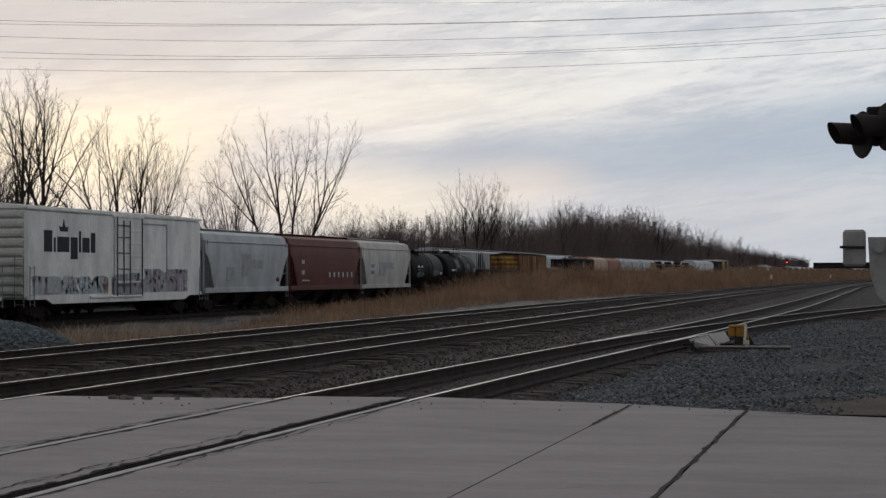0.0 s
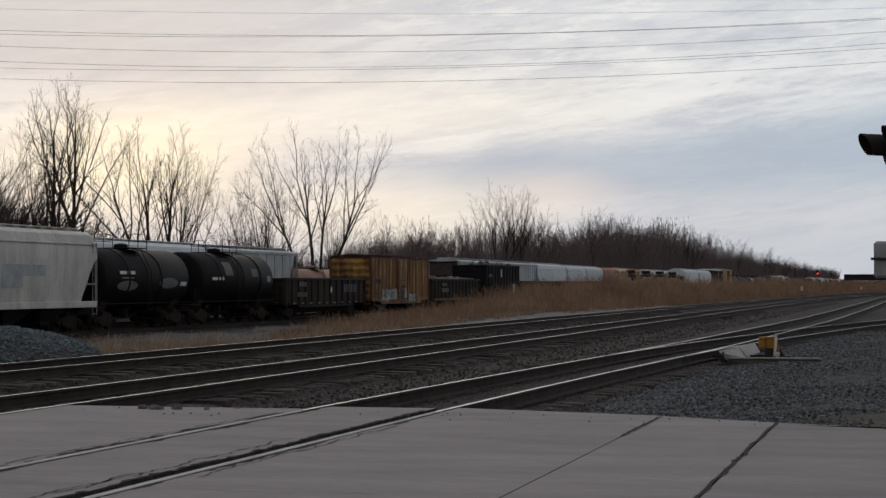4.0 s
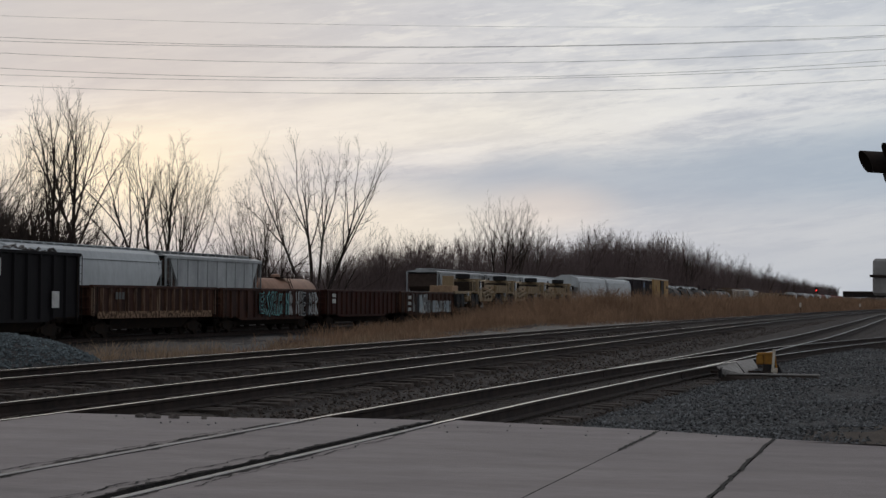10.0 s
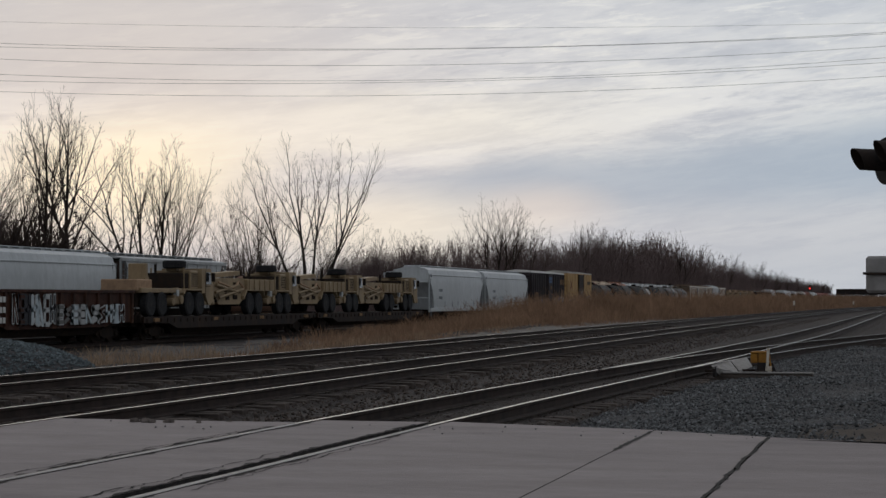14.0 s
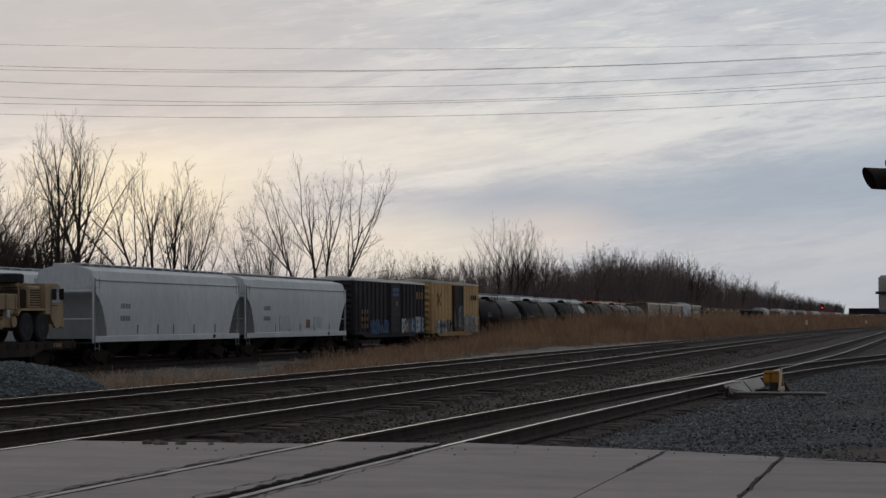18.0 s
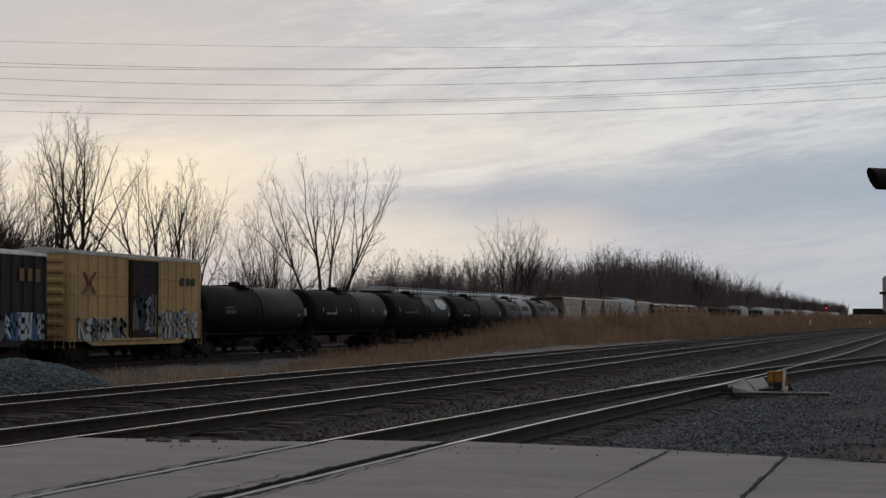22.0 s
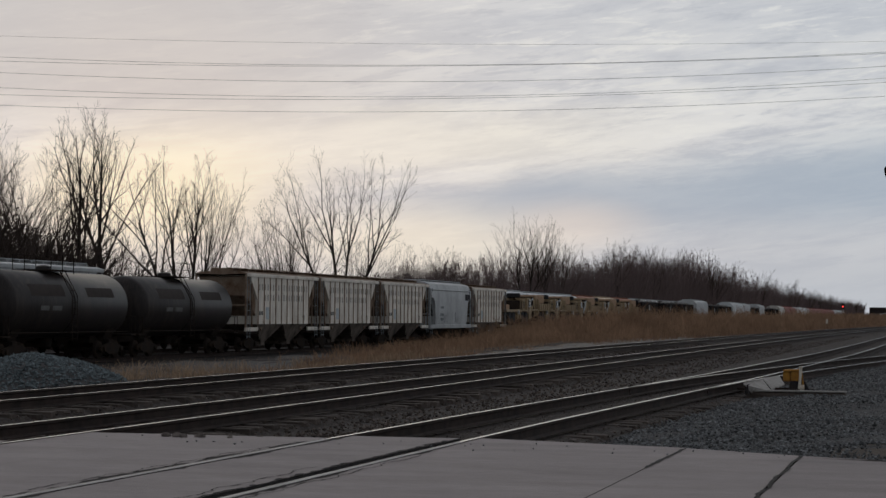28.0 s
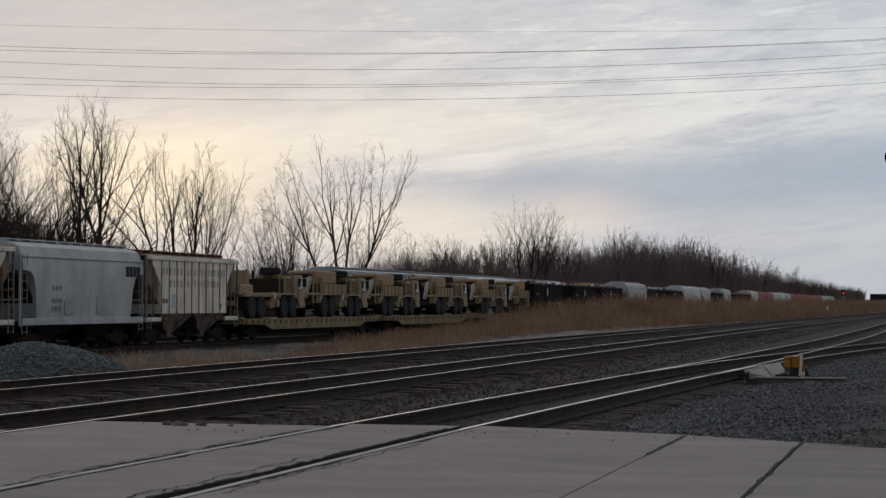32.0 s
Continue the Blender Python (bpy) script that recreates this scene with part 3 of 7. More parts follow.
plant_tree(20, 343.0, 61.0, 17.8, SEVERAL, ((0.0, -6, 0, 0.66, 0.18), (0.2, 6, 0, 0.66, 0.18)), fork=0.35)
plant_tree(25, 389.0, 61.0, 17.4, SEVERAL, ((0.0, -6, 0, 0.66, 0.18), (0.2, 6, 0, 0.66, 0.18)), fork=0.35, thick=1.3)
plant_tree(26, 484.0, 60.0, 20.8, VASE, ((0.0, -10, 0, 0.62, 0.22), (0.2, 2, 0, 0.65, 0.22), (0.3, 11, 0, 0.6, 0.2)), fork=0.35, boughs=9, thick=1.6)
plant_tree(27, 610.0, 60.0, 18.8, SEVERAL, ((0.0, -7, 0, 0.65, 0.2), (0.2, 8, 0, 0.65, 0.2)), fork=0.35, thick=2.0)
plant_tree(28, 735.0, 60.0, 17.6, VASE, ((0.0, -12, 0, 0.6, 0.22), (0.2, 2, 0, 0.65, 0.22), (0.3, 13, 0, 0.6, 0.2)), fork=0.3, boughs=9, thick=2.4)
for sd, x, h, wide in ((33, 850, 15.6, 12), (34, 905, 13.0, 14), (35, 985, 14.6, 11), (36, 1090, 14.0, 13), (37, 1270, 15.4, 12), (38, 1330, 14.6, 12)):
    plant_tree(sd, x, 61.5, h, "bare tree at the far end of the woods", ((0.0, -wide, 0, 0.6, 0.24), (0.2, 1, 0, 0.65, 0.24), (0.3, wide, 0, 0.6, 0.22)), fork=0.25, boughs=8, twigs=8, spurs=3, thick=3.2)


def stamp(templates, places):
    """Many copies of a few small plants in one mesh: (x, y, z, size, turn, which)."""
    vs, fs, n = [], [], 0
    for x, y, z, size, turn, k in places:
        v, f = templates[k]
        c, s_ = math.cos(turn), math.sin(turn)
        w = v @ np.array([[c, s_, 0], [-s_, c, 0], [0, 0, 1]]) * size + (x, y, z)
        vs.append(w)
        fs.append(f + n)
        n += len(v)
    v, f = np.concatenate(vs), np.concatenate(fs)
    return fast_mesh("stuff", v, f)


def triangles(*shapes):
    v, f = [], []
    for s in shapes:
        n = len(v)
        v += s.v
        for q in s.f:
            for i in range(1, len(q) - 1):
                f.append((q[0] + n, q[i] + n, q[i + 1] + n))
    v = np.array(v, float)
    v[:, :2] /= v[:, 2].max()
    v[:, 2] /= v[:, 2].max()
    return v, np.array(f, int)


few = dict(twigs=9, sides=(3, 3, 3, 3), bends=(4, 2, 1, 1), blade=2)
wood_kinds = [triangles(*bare_tree(100 + k, 15.0, ((0, -7 - k, 0, 0.6, 0.16), (0.2, 5 + k, 0, 0.65, 0.16)), fork=0.3, boughs=8, spurs=3, thick=2.6, **few)) for k in range(6)]
brush_kinds = [triangles(*bare_tree(200 + k, 5.0, ((0, -26, 8, 0.5, 0.05), (0.2, 0, -20, 0.55, 0.05), (0.3, 28, 5, 0.5, 0.05)), fork=0.05, boughs=8, spurs=2, thick=2.4, **few)) for k in range(5)]


def wood_height(x):
    return float(np.interp(x, [200, 260, 275, 310, 345, 400, 440, 520, 600, 700, 850, 1050, 1400], [9.0, 9.6, 11.8, 14.0, 15.4, 17.2, 19.0, 18.4, 17.0, 15.8, 15.0, 14.4, 13.6]))


rng = random.Random(11)
woods = []
for i in range(760):
    x = 205 + 1195 * rng.random() ** 1.5
    y = 60 + 26 * rng.random() ** 2.2
    woods.append((x, y, ground_at(x, y), wood_height(x) * rng.uniform(0.72, 1.0) * (1.0 + 0.28 * noise.noise(Vector((x * 0.035, y * 0.06, 1)))), rng.uniform(0, 6.28), rng.randrange(6)))
for i in range(80):
    x, y = 118 + 150 * rng.random(), rng.uniform(74, 110)
    woods.append((x, y, ground_at(x, y), rng.uniform(3.5, 6.5), rng.uniform(0, 6.28), rng.randrange(6)))
for i in range(70):
    x, y = rng.uniform(1000, 1500), rng.uniform(-140, 60)
    woods.append((x, y, -0.3, rng.uniform(5.0, 9.0), rng.uniform(0, 6.28), rng.randrange(6)))
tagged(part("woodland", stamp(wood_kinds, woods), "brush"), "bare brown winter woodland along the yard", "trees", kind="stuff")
brush = []
for i in range(300):
    x = 96 + 1000 * rng.random() ** 1.6
    y = 56 + 30 * rng.random() ** 1.4
    size = rng.uniform(2.6, 5.0) * (1.35 if 100 < x < 133 and rng.random() < 0.5 else 1.0)
    brush.append((x, y, ground_at(x, y), size, rng.uniform(0, 6.28), rng.randrange(5)))
dark_bushes = []
for i in range(190):
    x, y = rng.uniform(92, 131), rng.uniform(61.5, 74)
    dark_bushes.append((x, y, ground_at(x, y), rng.uniform(6.0, 10.0) * ease(150, 118, x), rng.uniform(0, 6.28), rng.randrange(5)))
for i in range(90):
    x, y = rng.uniform(128, 215), rng.uniform(61.5, 74)
    dark_bushes.append((x, y, ground_at(x, y), rng.uniform(3.0, 5.8), rng.uniform(0, 6.28), rng.randrange(5)))
tagged(part("bushes", stamp(brush_kinds, dark_bushes), "scrub_dark"), "dark leafless bushes crowded below the bare trees", "shrubs", kind="stuff")
for i in range(120):
    x, y = rng.uniform(955, 1150), rng.uniform(-60, 62)
    brush.append((x, y, -0.3, rng.uniform(3.6, 6.0), rng.uniform(0, 6.28), rng.randrange(5)))
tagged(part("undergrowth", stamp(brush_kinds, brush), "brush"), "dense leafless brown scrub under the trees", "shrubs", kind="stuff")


def rods(places, rng, spread):
    """Thin upright stems, each one a tall narrow leaning triangle: (x, y, z, height, width)."""
    p = np.array(places)
    n = len(p)
    a = rng.uniform(0, 6.28, n)
    lean = rng.normal(0, spread, (n, 2)) * p[:, 3:4]
    dx, dy = np.cos(a) * p[:, 4] / 2, np.sin(a) * p[:, 4] / 2
    v = np.stack([np.stack([p[:, 0] - dx, p[:, 1] - dy, p[:, 2]], -1), np.stack([p[:, 0] + dx, p[:, 1] + dy, p[:, 2]], -1), np.stack([p[:, 0] + lean[:, 0], p[:, 1] + lean[:, 1], p[:, 2] + p[:, 3]], -1)], 1)
    return fast_mesh("rods", v.reshape(-1, 3), np.arange(3 * n).reshape(-1, 3))


def thicket_height(x):
    return float(np.interp(x, [92, 125, 140, 150, 161, 194, 237, 293, 343, 412, 520, 700, 850, 1300], [12.0, 11.6, 9.0, 7.0, 6.2, 6.4, 7.4, 8.8, 10.8, 12.6, 12.4, 9.8, 7.4, 5.4]))


scrub = []
for i in range(190000):
    x = 92 + 1150 * rng.random() ** 2.1
    y = 56 + 26 * rng.random()
    tall = thicket_height(x) * (0.92 + 0.3 * noise.noise(Vector((x * 0.11, y * 0.15, 2))) + 0.2 * noise.noise(Vector((x * 0.4, y * 0.4, 5))))
    scrub.append((x, y, ground_at(x, y) - 0.05, tall * (0.3 + 0.7 * rng.random() ** 1.6), 0.03 + x * 0.00022))
for i in range(7000):
    scrub.append((rng.uniform(960, 1150), rng.uniform(-160, 70), -0.4, rng.uniform(2.5, 5.6), 0.5))
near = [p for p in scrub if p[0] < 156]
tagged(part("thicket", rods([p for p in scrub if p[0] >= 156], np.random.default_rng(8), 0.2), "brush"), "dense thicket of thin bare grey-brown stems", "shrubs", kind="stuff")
bushes = []
for x, y, z, h, w in near[::2]:
    for k in range(3):                       # low tangled stems that cross one another
        bushes.append((x + rng.gauss(0, 0.8), y, z + h * 0.28 * k, h * rng.uniform(0.3, 0.5), w * (1.0 - 0.25 * k)))
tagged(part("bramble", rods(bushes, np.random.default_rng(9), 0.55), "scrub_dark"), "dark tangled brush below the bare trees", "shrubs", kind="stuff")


# ---- rolling stock: x from a car's first end, y towards the camera is negative, z from the rail ----
def paint(name, color, **kw):
    kw.setdefault("rough", 0.6)
    kw.setdefault("streak", 0.35)
    kw.setdefault("streak_color", tuple(c * 0.35 + d for c, d in zip(color, (0.03, 0.018, 0.01))))
    kw.setdefault("scale", 0.8)
    kw.setdefault("squash", (1, 1, 0.5))
    M[name] = material(name, color, **kw)


paint("white_paint", (0.76, 0.75, 0.72), streak=0.3, streak_color=(0.40, 0.36, 0.31))
paint("pale_grey_paint", (0.43, 0.445, 0.45), streak=0.25, streak_color=(0.22, 0.21, 0.19))
paint("white_hopper_paint", (0.50, 0.525, 0.535), streak=0.16, scale=0.35, mix=0.25)
paint("beige_grey_paint", (0.50, 0.48, 0.44), streak=0.5, streak_color=(0.25, 0.21, 0.17))
paint("red_brown_paint", (0.125, 0.040, 0.031), streak=0.4, streak_color=(0.07, 0.03, 0.026))
paint("dusty_grey_paint", (0.74, 0.695, 0.62), streak=0.5, streak_color=(0.26, 0.17, 0.115))
paint("black_paint", (0.013, 0.012, 0.0135), spec=0.05, streak=0.25, streak_color=(0.02, 0.017, 0.016))
paint("tank_black", (0.0062, 0.0056, 0.0058), second=(0.0105, 0.0088, 0.0086), spec=0.04, streak=0.4, streak_color=(0.018, 0.015, 0.014), rough=0.55)
paint("tank_grey", (0.018, 0.0155, 0.0155), second=(0.030, 0.025, 0.024), spec=0.14, streak=0.5, streak_color=(0.06, 0.046, 0.038), rough=0.42)
paint("orange_rust", (0.37, 0.215, 0.06), second=(0.12, 0.05, 0.024), streak=0.95, streak_color=(0.06, 0.028, 0.018), fine=0.8, scale=1.0, lo=0.36, hi=0.54, squash=(1.6, 1, 0.35))
paint("rust_orange", (0.20, 0.095, 0.035), second=(0.10, 0.045, 0.022), streak=0.8, streak_color=(0.05, 0.026, 0.018), scale=1.1)
paint("yellow_paint", (0.46, 0.30, 0.13), second=(0.36, 0.235, 0.11), streak=0.5, streak_color=(0.16, 0.10, 0.05))
paint("dark_blue_grey", (0.036, 0.031, 0.034), second=(0.024, 0.021, 0.023), spec=0.06, streak=0.3)
paint("rust_gondola", (0.048, 0.020, 0.014), second=(0.018, 0.010, 0.008), streak=0.55, streak_color=(0.12, 0.06, 0.038), scale=1.2, spec=0.06)
paint("rust_rib", (0.10, 0.055, 0.036), second=(0.03, 0.016, 0.012), streak=0.9, streak_color=(0.24, 0.17, 0.12), scale=1.6, spec=0.06)
paint("brown_gondola", (0.048, 0.017, 0.013), second=(0.026, 0.011, 0.009), spec=0.06, streak=0.4, scale=1.2)
paint("dark_gondola", (0.017, 0.0135, 0.0125), second=(0.028, 0.018, 0.014), spec=0.06, streak=0.4, streak_color=(0.06, 0.034, 0.02), scale=1.2)
paint("tan_army", (0.30, 0.225, 0.135), second=(0.21, 0.155, 0.095), streak=0.25)
paint("tan_deck", (0.24, 0.185, 0.095), second=(0.12, 0.09, 0.05), streak=0.5)
paint("bright_red", (0.22, 0.05, 0.04))
paint("tan_tank", (0.34, 0.20, 0.14), streak=0.3)
paint("rust_hopper_paint", (0.30, 0.125, 0.075), second=(0.22, 0.085, 0.05), streak=0.4)
paint("cream_paint", (0.50, 0.38, 0.27), streak=0.4)
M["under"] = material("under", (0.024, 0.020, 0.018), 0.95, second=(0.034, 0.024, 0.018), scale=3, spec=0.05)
M["rubber"] = material("rubber", (0.018, 0.018, 0.02), 0.8, second=(0.03, 0.03, 0.03), scale=6)
M["letter_dark"] = material("letter_dark", (0.035, 0.035, 0.04), 0.7)
M["letter_grey"] = material("letter_grey", (0.22, 0.24, 0.25), 0.7)
M["letter_white"] = material("letter_white", (0.55, 0.55, 0.53), 0.7)
M["letter_faint"] = material("letter_faint", (0.13, 0.13, 0.125), 0.8)
M["letter_worn"] = material("letter_worn", (0.25, 0.235, 0.215), 0.8, second=(0.38, 0.36, 0.33), scale=4)
M["letter_yellow"] = material("letter_yellow", (0.24, 0.14, 0.065), 0.7, second=(0.12, 0.075, 0.045), scale=4)
M["patch_grey"] = material("patch_grey", (0.345, 0.355, 0.355), 0.7, scale=2)
M["emblem_red"] = material("emblem_red", (0.13, 0.045, 0.035), 0.8, second=(0.26, 0.14, 0.08), scale=5)
M["patch_brown"] = material("patch_brown", (0.085, 0.06, 0.05), 0.7)
# ribs tinted darker than the panels: their shadow lines are in the colour
M["rib_shade"] = material("rib_shade", (0.34, 0.27, 0.21), 0.8, second=(0.16, 0.10, 0.07), scale=2)
M["bay_grime"] = material("bay_grime", (0.15, 0.125, 0.105), 0.9, second=(0.05, 0.04, 0.034), scale=1.5)
M["patch_dark"] = material("patch_dark", (0.028, 0.020, 0.017), 0.7)
M["rust_roof"] = material("rust_roof", (0.22, 0.165, 0.125), 0.8, second=(0.11, 0.065, 0.04), scale=1.5)
M["patch_blue"] = material("patch_blue", (0.33, 0.385, 0.41), 0.7, second=(0.42, 0.46, 0.48), scale=2)
M["spray_teal"] = material("spray_teal", (0.12, 0.30, 0.30), 0.6, scale=5)
M["spray_blue"] = material("spray_blue", (0.055, 0.105, 0.20), 0.6, scale=5)
M["spray_pale"] = material("spray_pale", (0.40, 0.42, 0.42), 0.6, scale=5)
M["spray_mauve"] = material("spray_mauve", (0.34, 0.28, 0.32), 0.6, scale=5)
M["spray_violet"] = material("spray_violet", (0.19, 0.17, 0.23), 0.6, second=(0.32, 0.28, 0.31), scale=4)
M["rust_flake"] = material("rust_flake", (0.26, 0.17, 0.11), 0.9, second=(0.035, 0.02, 0.014), scale=5, lo=0.42, hi=0.56)
M["spray_rust"] = material("spray_rust", (0.28, 0.14, 0.09), 0.6, scale=5)
M["spray_black"] = material("spray_black", (0.03, 0.03, 0.035), 0.6)
M["dusty_hub"] = material("dusty_hub", (0.05, 0.046, 0.042), 0.8)
M["crate_tan"] = material("crate_tan", (0.36, 0.24, 0.15), 0.8, second=(0.26, 0.17, 0.11), scale=3)
M["scrap"] = material("scrap", (0.30, 0.29, 0.28), 0.7, second=(0.10, 0.085, 0.075), scale=4, lo=0.35, hi=0.6)
M["window_glass"] = material("window_glass", (0.03, 0.035, 0.04), 0.08, spec=0.6)


def shared(make):
    """Builds a mesh once and gives out the same one after that."""
    box = {}

    def get():
        if "m" not in box:
            box["m"] = make()
        return box["m"]
    return get


def bogie_shape():
    s = Shape()
    for y in (-1.0, 1.0):
        prof = [(-1.25, 0.42), (-1.05, 0.30), (-0.62, 0.34), (-0.40, 0.22), (0.40, 0.22), (0.62, 0.34), (1.05, 0.30), (1.25, 0.42), (1.18, 0.58), (0.62, 0.68), (0.30, 0.76), (-0.30, 0.76), (-0.62, 0.68), (-1.18, 0.58)]
        s.loft([[(x, y - 0.07, z) for x, z in prof], [(x, y + 0.07, z) for x, z in prof]])
        for x in (-0.89, 0.89):
            s.lathe([(-0.10, 0.12), (0.10, 0.12)], "y", 10, (x, y * 1.06, 0.46))
        for x in (-0.2, 0.0, 0.2):
            s.lathe([(0.24, 0.075), (0.62, 0.075)], "z", 8, (x, y, 0.0))
    s.bbox(-0.24, 0.24, -1.0, 1.0, 0.52, 0.92)
    return s.mesh("bogie")


def wheelset_shape():
    s = Shape().lathe([(-0.95, 0.08), (0.95, 0.08)], "y", 10)
    for y in (-1, 1):
        s.lathe([(y * 0.68, 0.30), (y * 0.69, 0.452), (y * 0.715, 0.452), (y * 0.72, 0.42), (y * 0.82, 0.415), (y * 0.825, 0.30), (y * 0.80, 0.12)], "y", 22)
    return s.mesh("wheelset")


def coupler_shape():
    s = Shape().bbox(-0.55, 0.0, -0.09, 0.09, 0.80, 0.98)
    s.bbox(-0.80, -0.50, -0.16, 0.17, 0.76, 1.02, 0.05)
    s.tube([(-0.3, 0.35, 0.8), (-0.45, 0.38, 0.55), (-0.75, 0.36, 0.45)], 0.03, 6)
    return s.mesh("coupler")


get_bogie, get_wheelset, get_coupler = shared(bogie_shape), shared(wheelset_shape), shared(coupler_shape)


def running_gear(car, length, inset=1.9, sill=True):
    for x in (inset, length - inset):
        b = part("bogie", get_bogie(), "under", car, at=(x, 0, 0))
        for dx in (-0.89, 0.89):
            part("wheelset", get_wheelset(), "under", b, at=(dx, 0, 0.43))
    a = part("coupler", get_coupler(), "under", car)
    b = part("coupler", get_coupler(), "under", car, at=(length, 0, 0))
    b.rotation_euler = (0, 0, math.pi)
    if sill:
        part("centre_sill", Shape().bbox(0, length, -0.3, 0.3, 0.72, 1.12), "under", car)


def ladder(car, x, z0, z1, y=-1.62, along="x", mat="under", width=0.45):
    s = Shape()
    a, b = ((1, 0), (0, 1))[along == "y"]
    for k in (0, width):
        s.bbox(x + a * k - 0.016, x + a * k + 0.016, y + b * k - 0.016, y + b * k + 0.016, z0, z1, 0.005)
    n = int((z1 - z0) / 0.38)
    for i in range(n + 1):
        z = z0 + 0.1 + i * (z1 - z0 - 0.2) / n
        s.bbox(x - 0.012, x + a * width + 0.012, y - 0.012, y + b * width + 0.012, z - 0.011, z + 0.011, 0.004)
    return part("ladder", s, "letter_grey" if mat in ("white_paint", "pale_grey_paint", "white_hopper_paint", "dusty_grey_paint", "beige_grey_paint") else mat, car)


def lettering(car, x, z, width, height, n, mat, y=-1.605, name="lettering", gaps=0.3):
    """Plain bars that stand for a line of letters."""
    s = Shape()
    w = width / (n - gaps)
    for i in range(n):
        s.bbox(x + i * w, x + i * w + w * (1 - gaps), y - 0.005, y + 0.02, z, z + height, 0.004)
    return tagged(part(name, s, mat, car), kind="stuff" if n > 1 else "")


def patch(car, x, z, width, height, mat, y=-1.605, name="repainted_patch"):
    return part(name, Shape().bbox(x, x + width, y - 0.004, y + 0.02, z, z + height, 0.003), mat, car)


def graffiti(car, x0, x1, z0, z1, mats, seed, n=16, y=-1.61, ground=False):
    """Sprayed letter shapes: a filled ground, and bent thick strokes with a contrasting outline behind them."""
    rng = random.Random(seed)
    s = Shape()
    n = max(3, round(n * 0.62))
    step, h = (x1 - x0) / n, z1 - z0

    def stroke(a, b, w, depth, slot):
        d = Vector((b[0] - a[0], b[1] - a[1])).normalized()
        p = Vector((-d.y, d.x)) * w / 2
        e = d * w * 0.35
        q = [(a[0] - e.x + p.x, a[1] - e.y + p.y), (a[0] - e.x * 1.6, a[1] - e.y * 1.6), (a[0] - e.x - p.x, a[1] - e.y - p.y), (b[0] + e.x - p.x, b[1] + e.y - p.y), (b[0] + e.x * 1.6, b[1] + e.y * 1.6), (b[0] + e.x + p.x, b[1] + e.y + p.y)]
        q = [(min(max(u, x0), x1), min(max(v, z0), z1)) for u, v in q]
        s.loft([[(u, y - depth, v) for u, v in q], [(u, y + 0.02, v) for u, v in q]], slot=slot)

    for i in range(2 * n if ground else 0):
        cx, cz, k = rng.uniform(x0, x1), rng.uniform(z0, z1 - h * 0.2), rng.randint(8, 11)
        ring = [(min(max(cx + math.cos(2 * math.pi * j / k) * step * rng.uniform(0.5, 1.1), x0), x1), min(max(cz + math.sin(2 * math.pi * j / k) * h * rng.uniform(0.3, 0.6), z0), z1)) for j in range(k)]
        s.loft([[(u, y - 0.0002 * (i % 7), v) for u, v in ring], [(u, y + 0.02, v) for u, v in ring]], slot=rng.randrange(len(mats)))
    for i in range(n):
        cx, cz = x0 + step * (i + 0.5), (z0 + z1) / 2
        main, back = rng.randrange(len(mats)), rng.randrange(len(mats))
        lean, w = rng.uniform(-0.12, 0.22), step * rng.uniform(0.20, 0.30)
        left, right, top, low = cx - step * 0.34, cx + step * 0.34, cz + h * rng.uniform(0.3, 0.44), cz - h * rng.uniform(0.3, 0.44)
        kind = rng.randrange(5)
        lines = [((left, low), (left + lean * step, top))]
        if kind == 0:
            lines += [((left + lean * step, top), (right, low))]
        elif kind == 1:
            lines += [((left, top), (right, top * 0.7 + low * 0.3)), ((right, top * 0.7 + low * 0.3), (left, cz)), ((left, cz), (right, low))]
        elif kind == 2:
            lines += [((left, low), (right, low)), ((left, cz), (right - step * 0.1, cz)), ((left, top), (right, top))]
        elif kind == 3:
            lines += [((right, low), (right + lean * step, top)), ((left, cz), (right, cz + h * 0.1))]
        else:
            lines = [((right, top), (left, top - h * 0.15)), ((left, top - h * 0.15), (right, low + h * 0.2)), ((right, low + h * 0.2), (left, low))]
        for a, b in lines:
            stroke(a, b, w * 1.8, 0.002 + 0.0004 * (i % 2), back)
        for a, b in lines:
            stroke(a, b, w, 0.005 + 0.0004 * (i % 2), main)
        if rng.random() < 0.6:
            stroke((cx - step * 0.6, low), (cx + step * 0.6, low + h * rng.uniform(-0.05, 0.1)), h * rng.uniform(0.05, 0.14), 0.001, back)
    return tagged(part("graffiti", s, mats, car, "sprayed graffiti letters"), kind="stuff")


def wagon(name, label, length, group="cars of the freight train", category="railway car"):
    return thing(name, label, category, group)


def roof_walk(car, x0, x1, z, mat):
    s = Shape()
    s.bbox(x0, x1, -0.62, -0.30, z, z + 0.04, 0.01).bbox(x0, x1, 0.30, 0.62, z, z + 0.04, 0.01)
    n = int((x1 - x0) / 1.2)
    for i in range(n + 1):
        x = x0 + 0.05 + i * (x1 - x0 - 0.1) / n
        s.bbox(x - 0.03, x + 0.03, -0.66, 0.66, z - 0.16, z, 0.01)
    part("roof_walk", s, mat, car)
    h = Shape().bbox(x0 + 0.5, x1 - 0.5, -0.24, 0.24, z - 0.22, z + 0.03, 0.03)
    part("hatch_cover", h, mat, car)


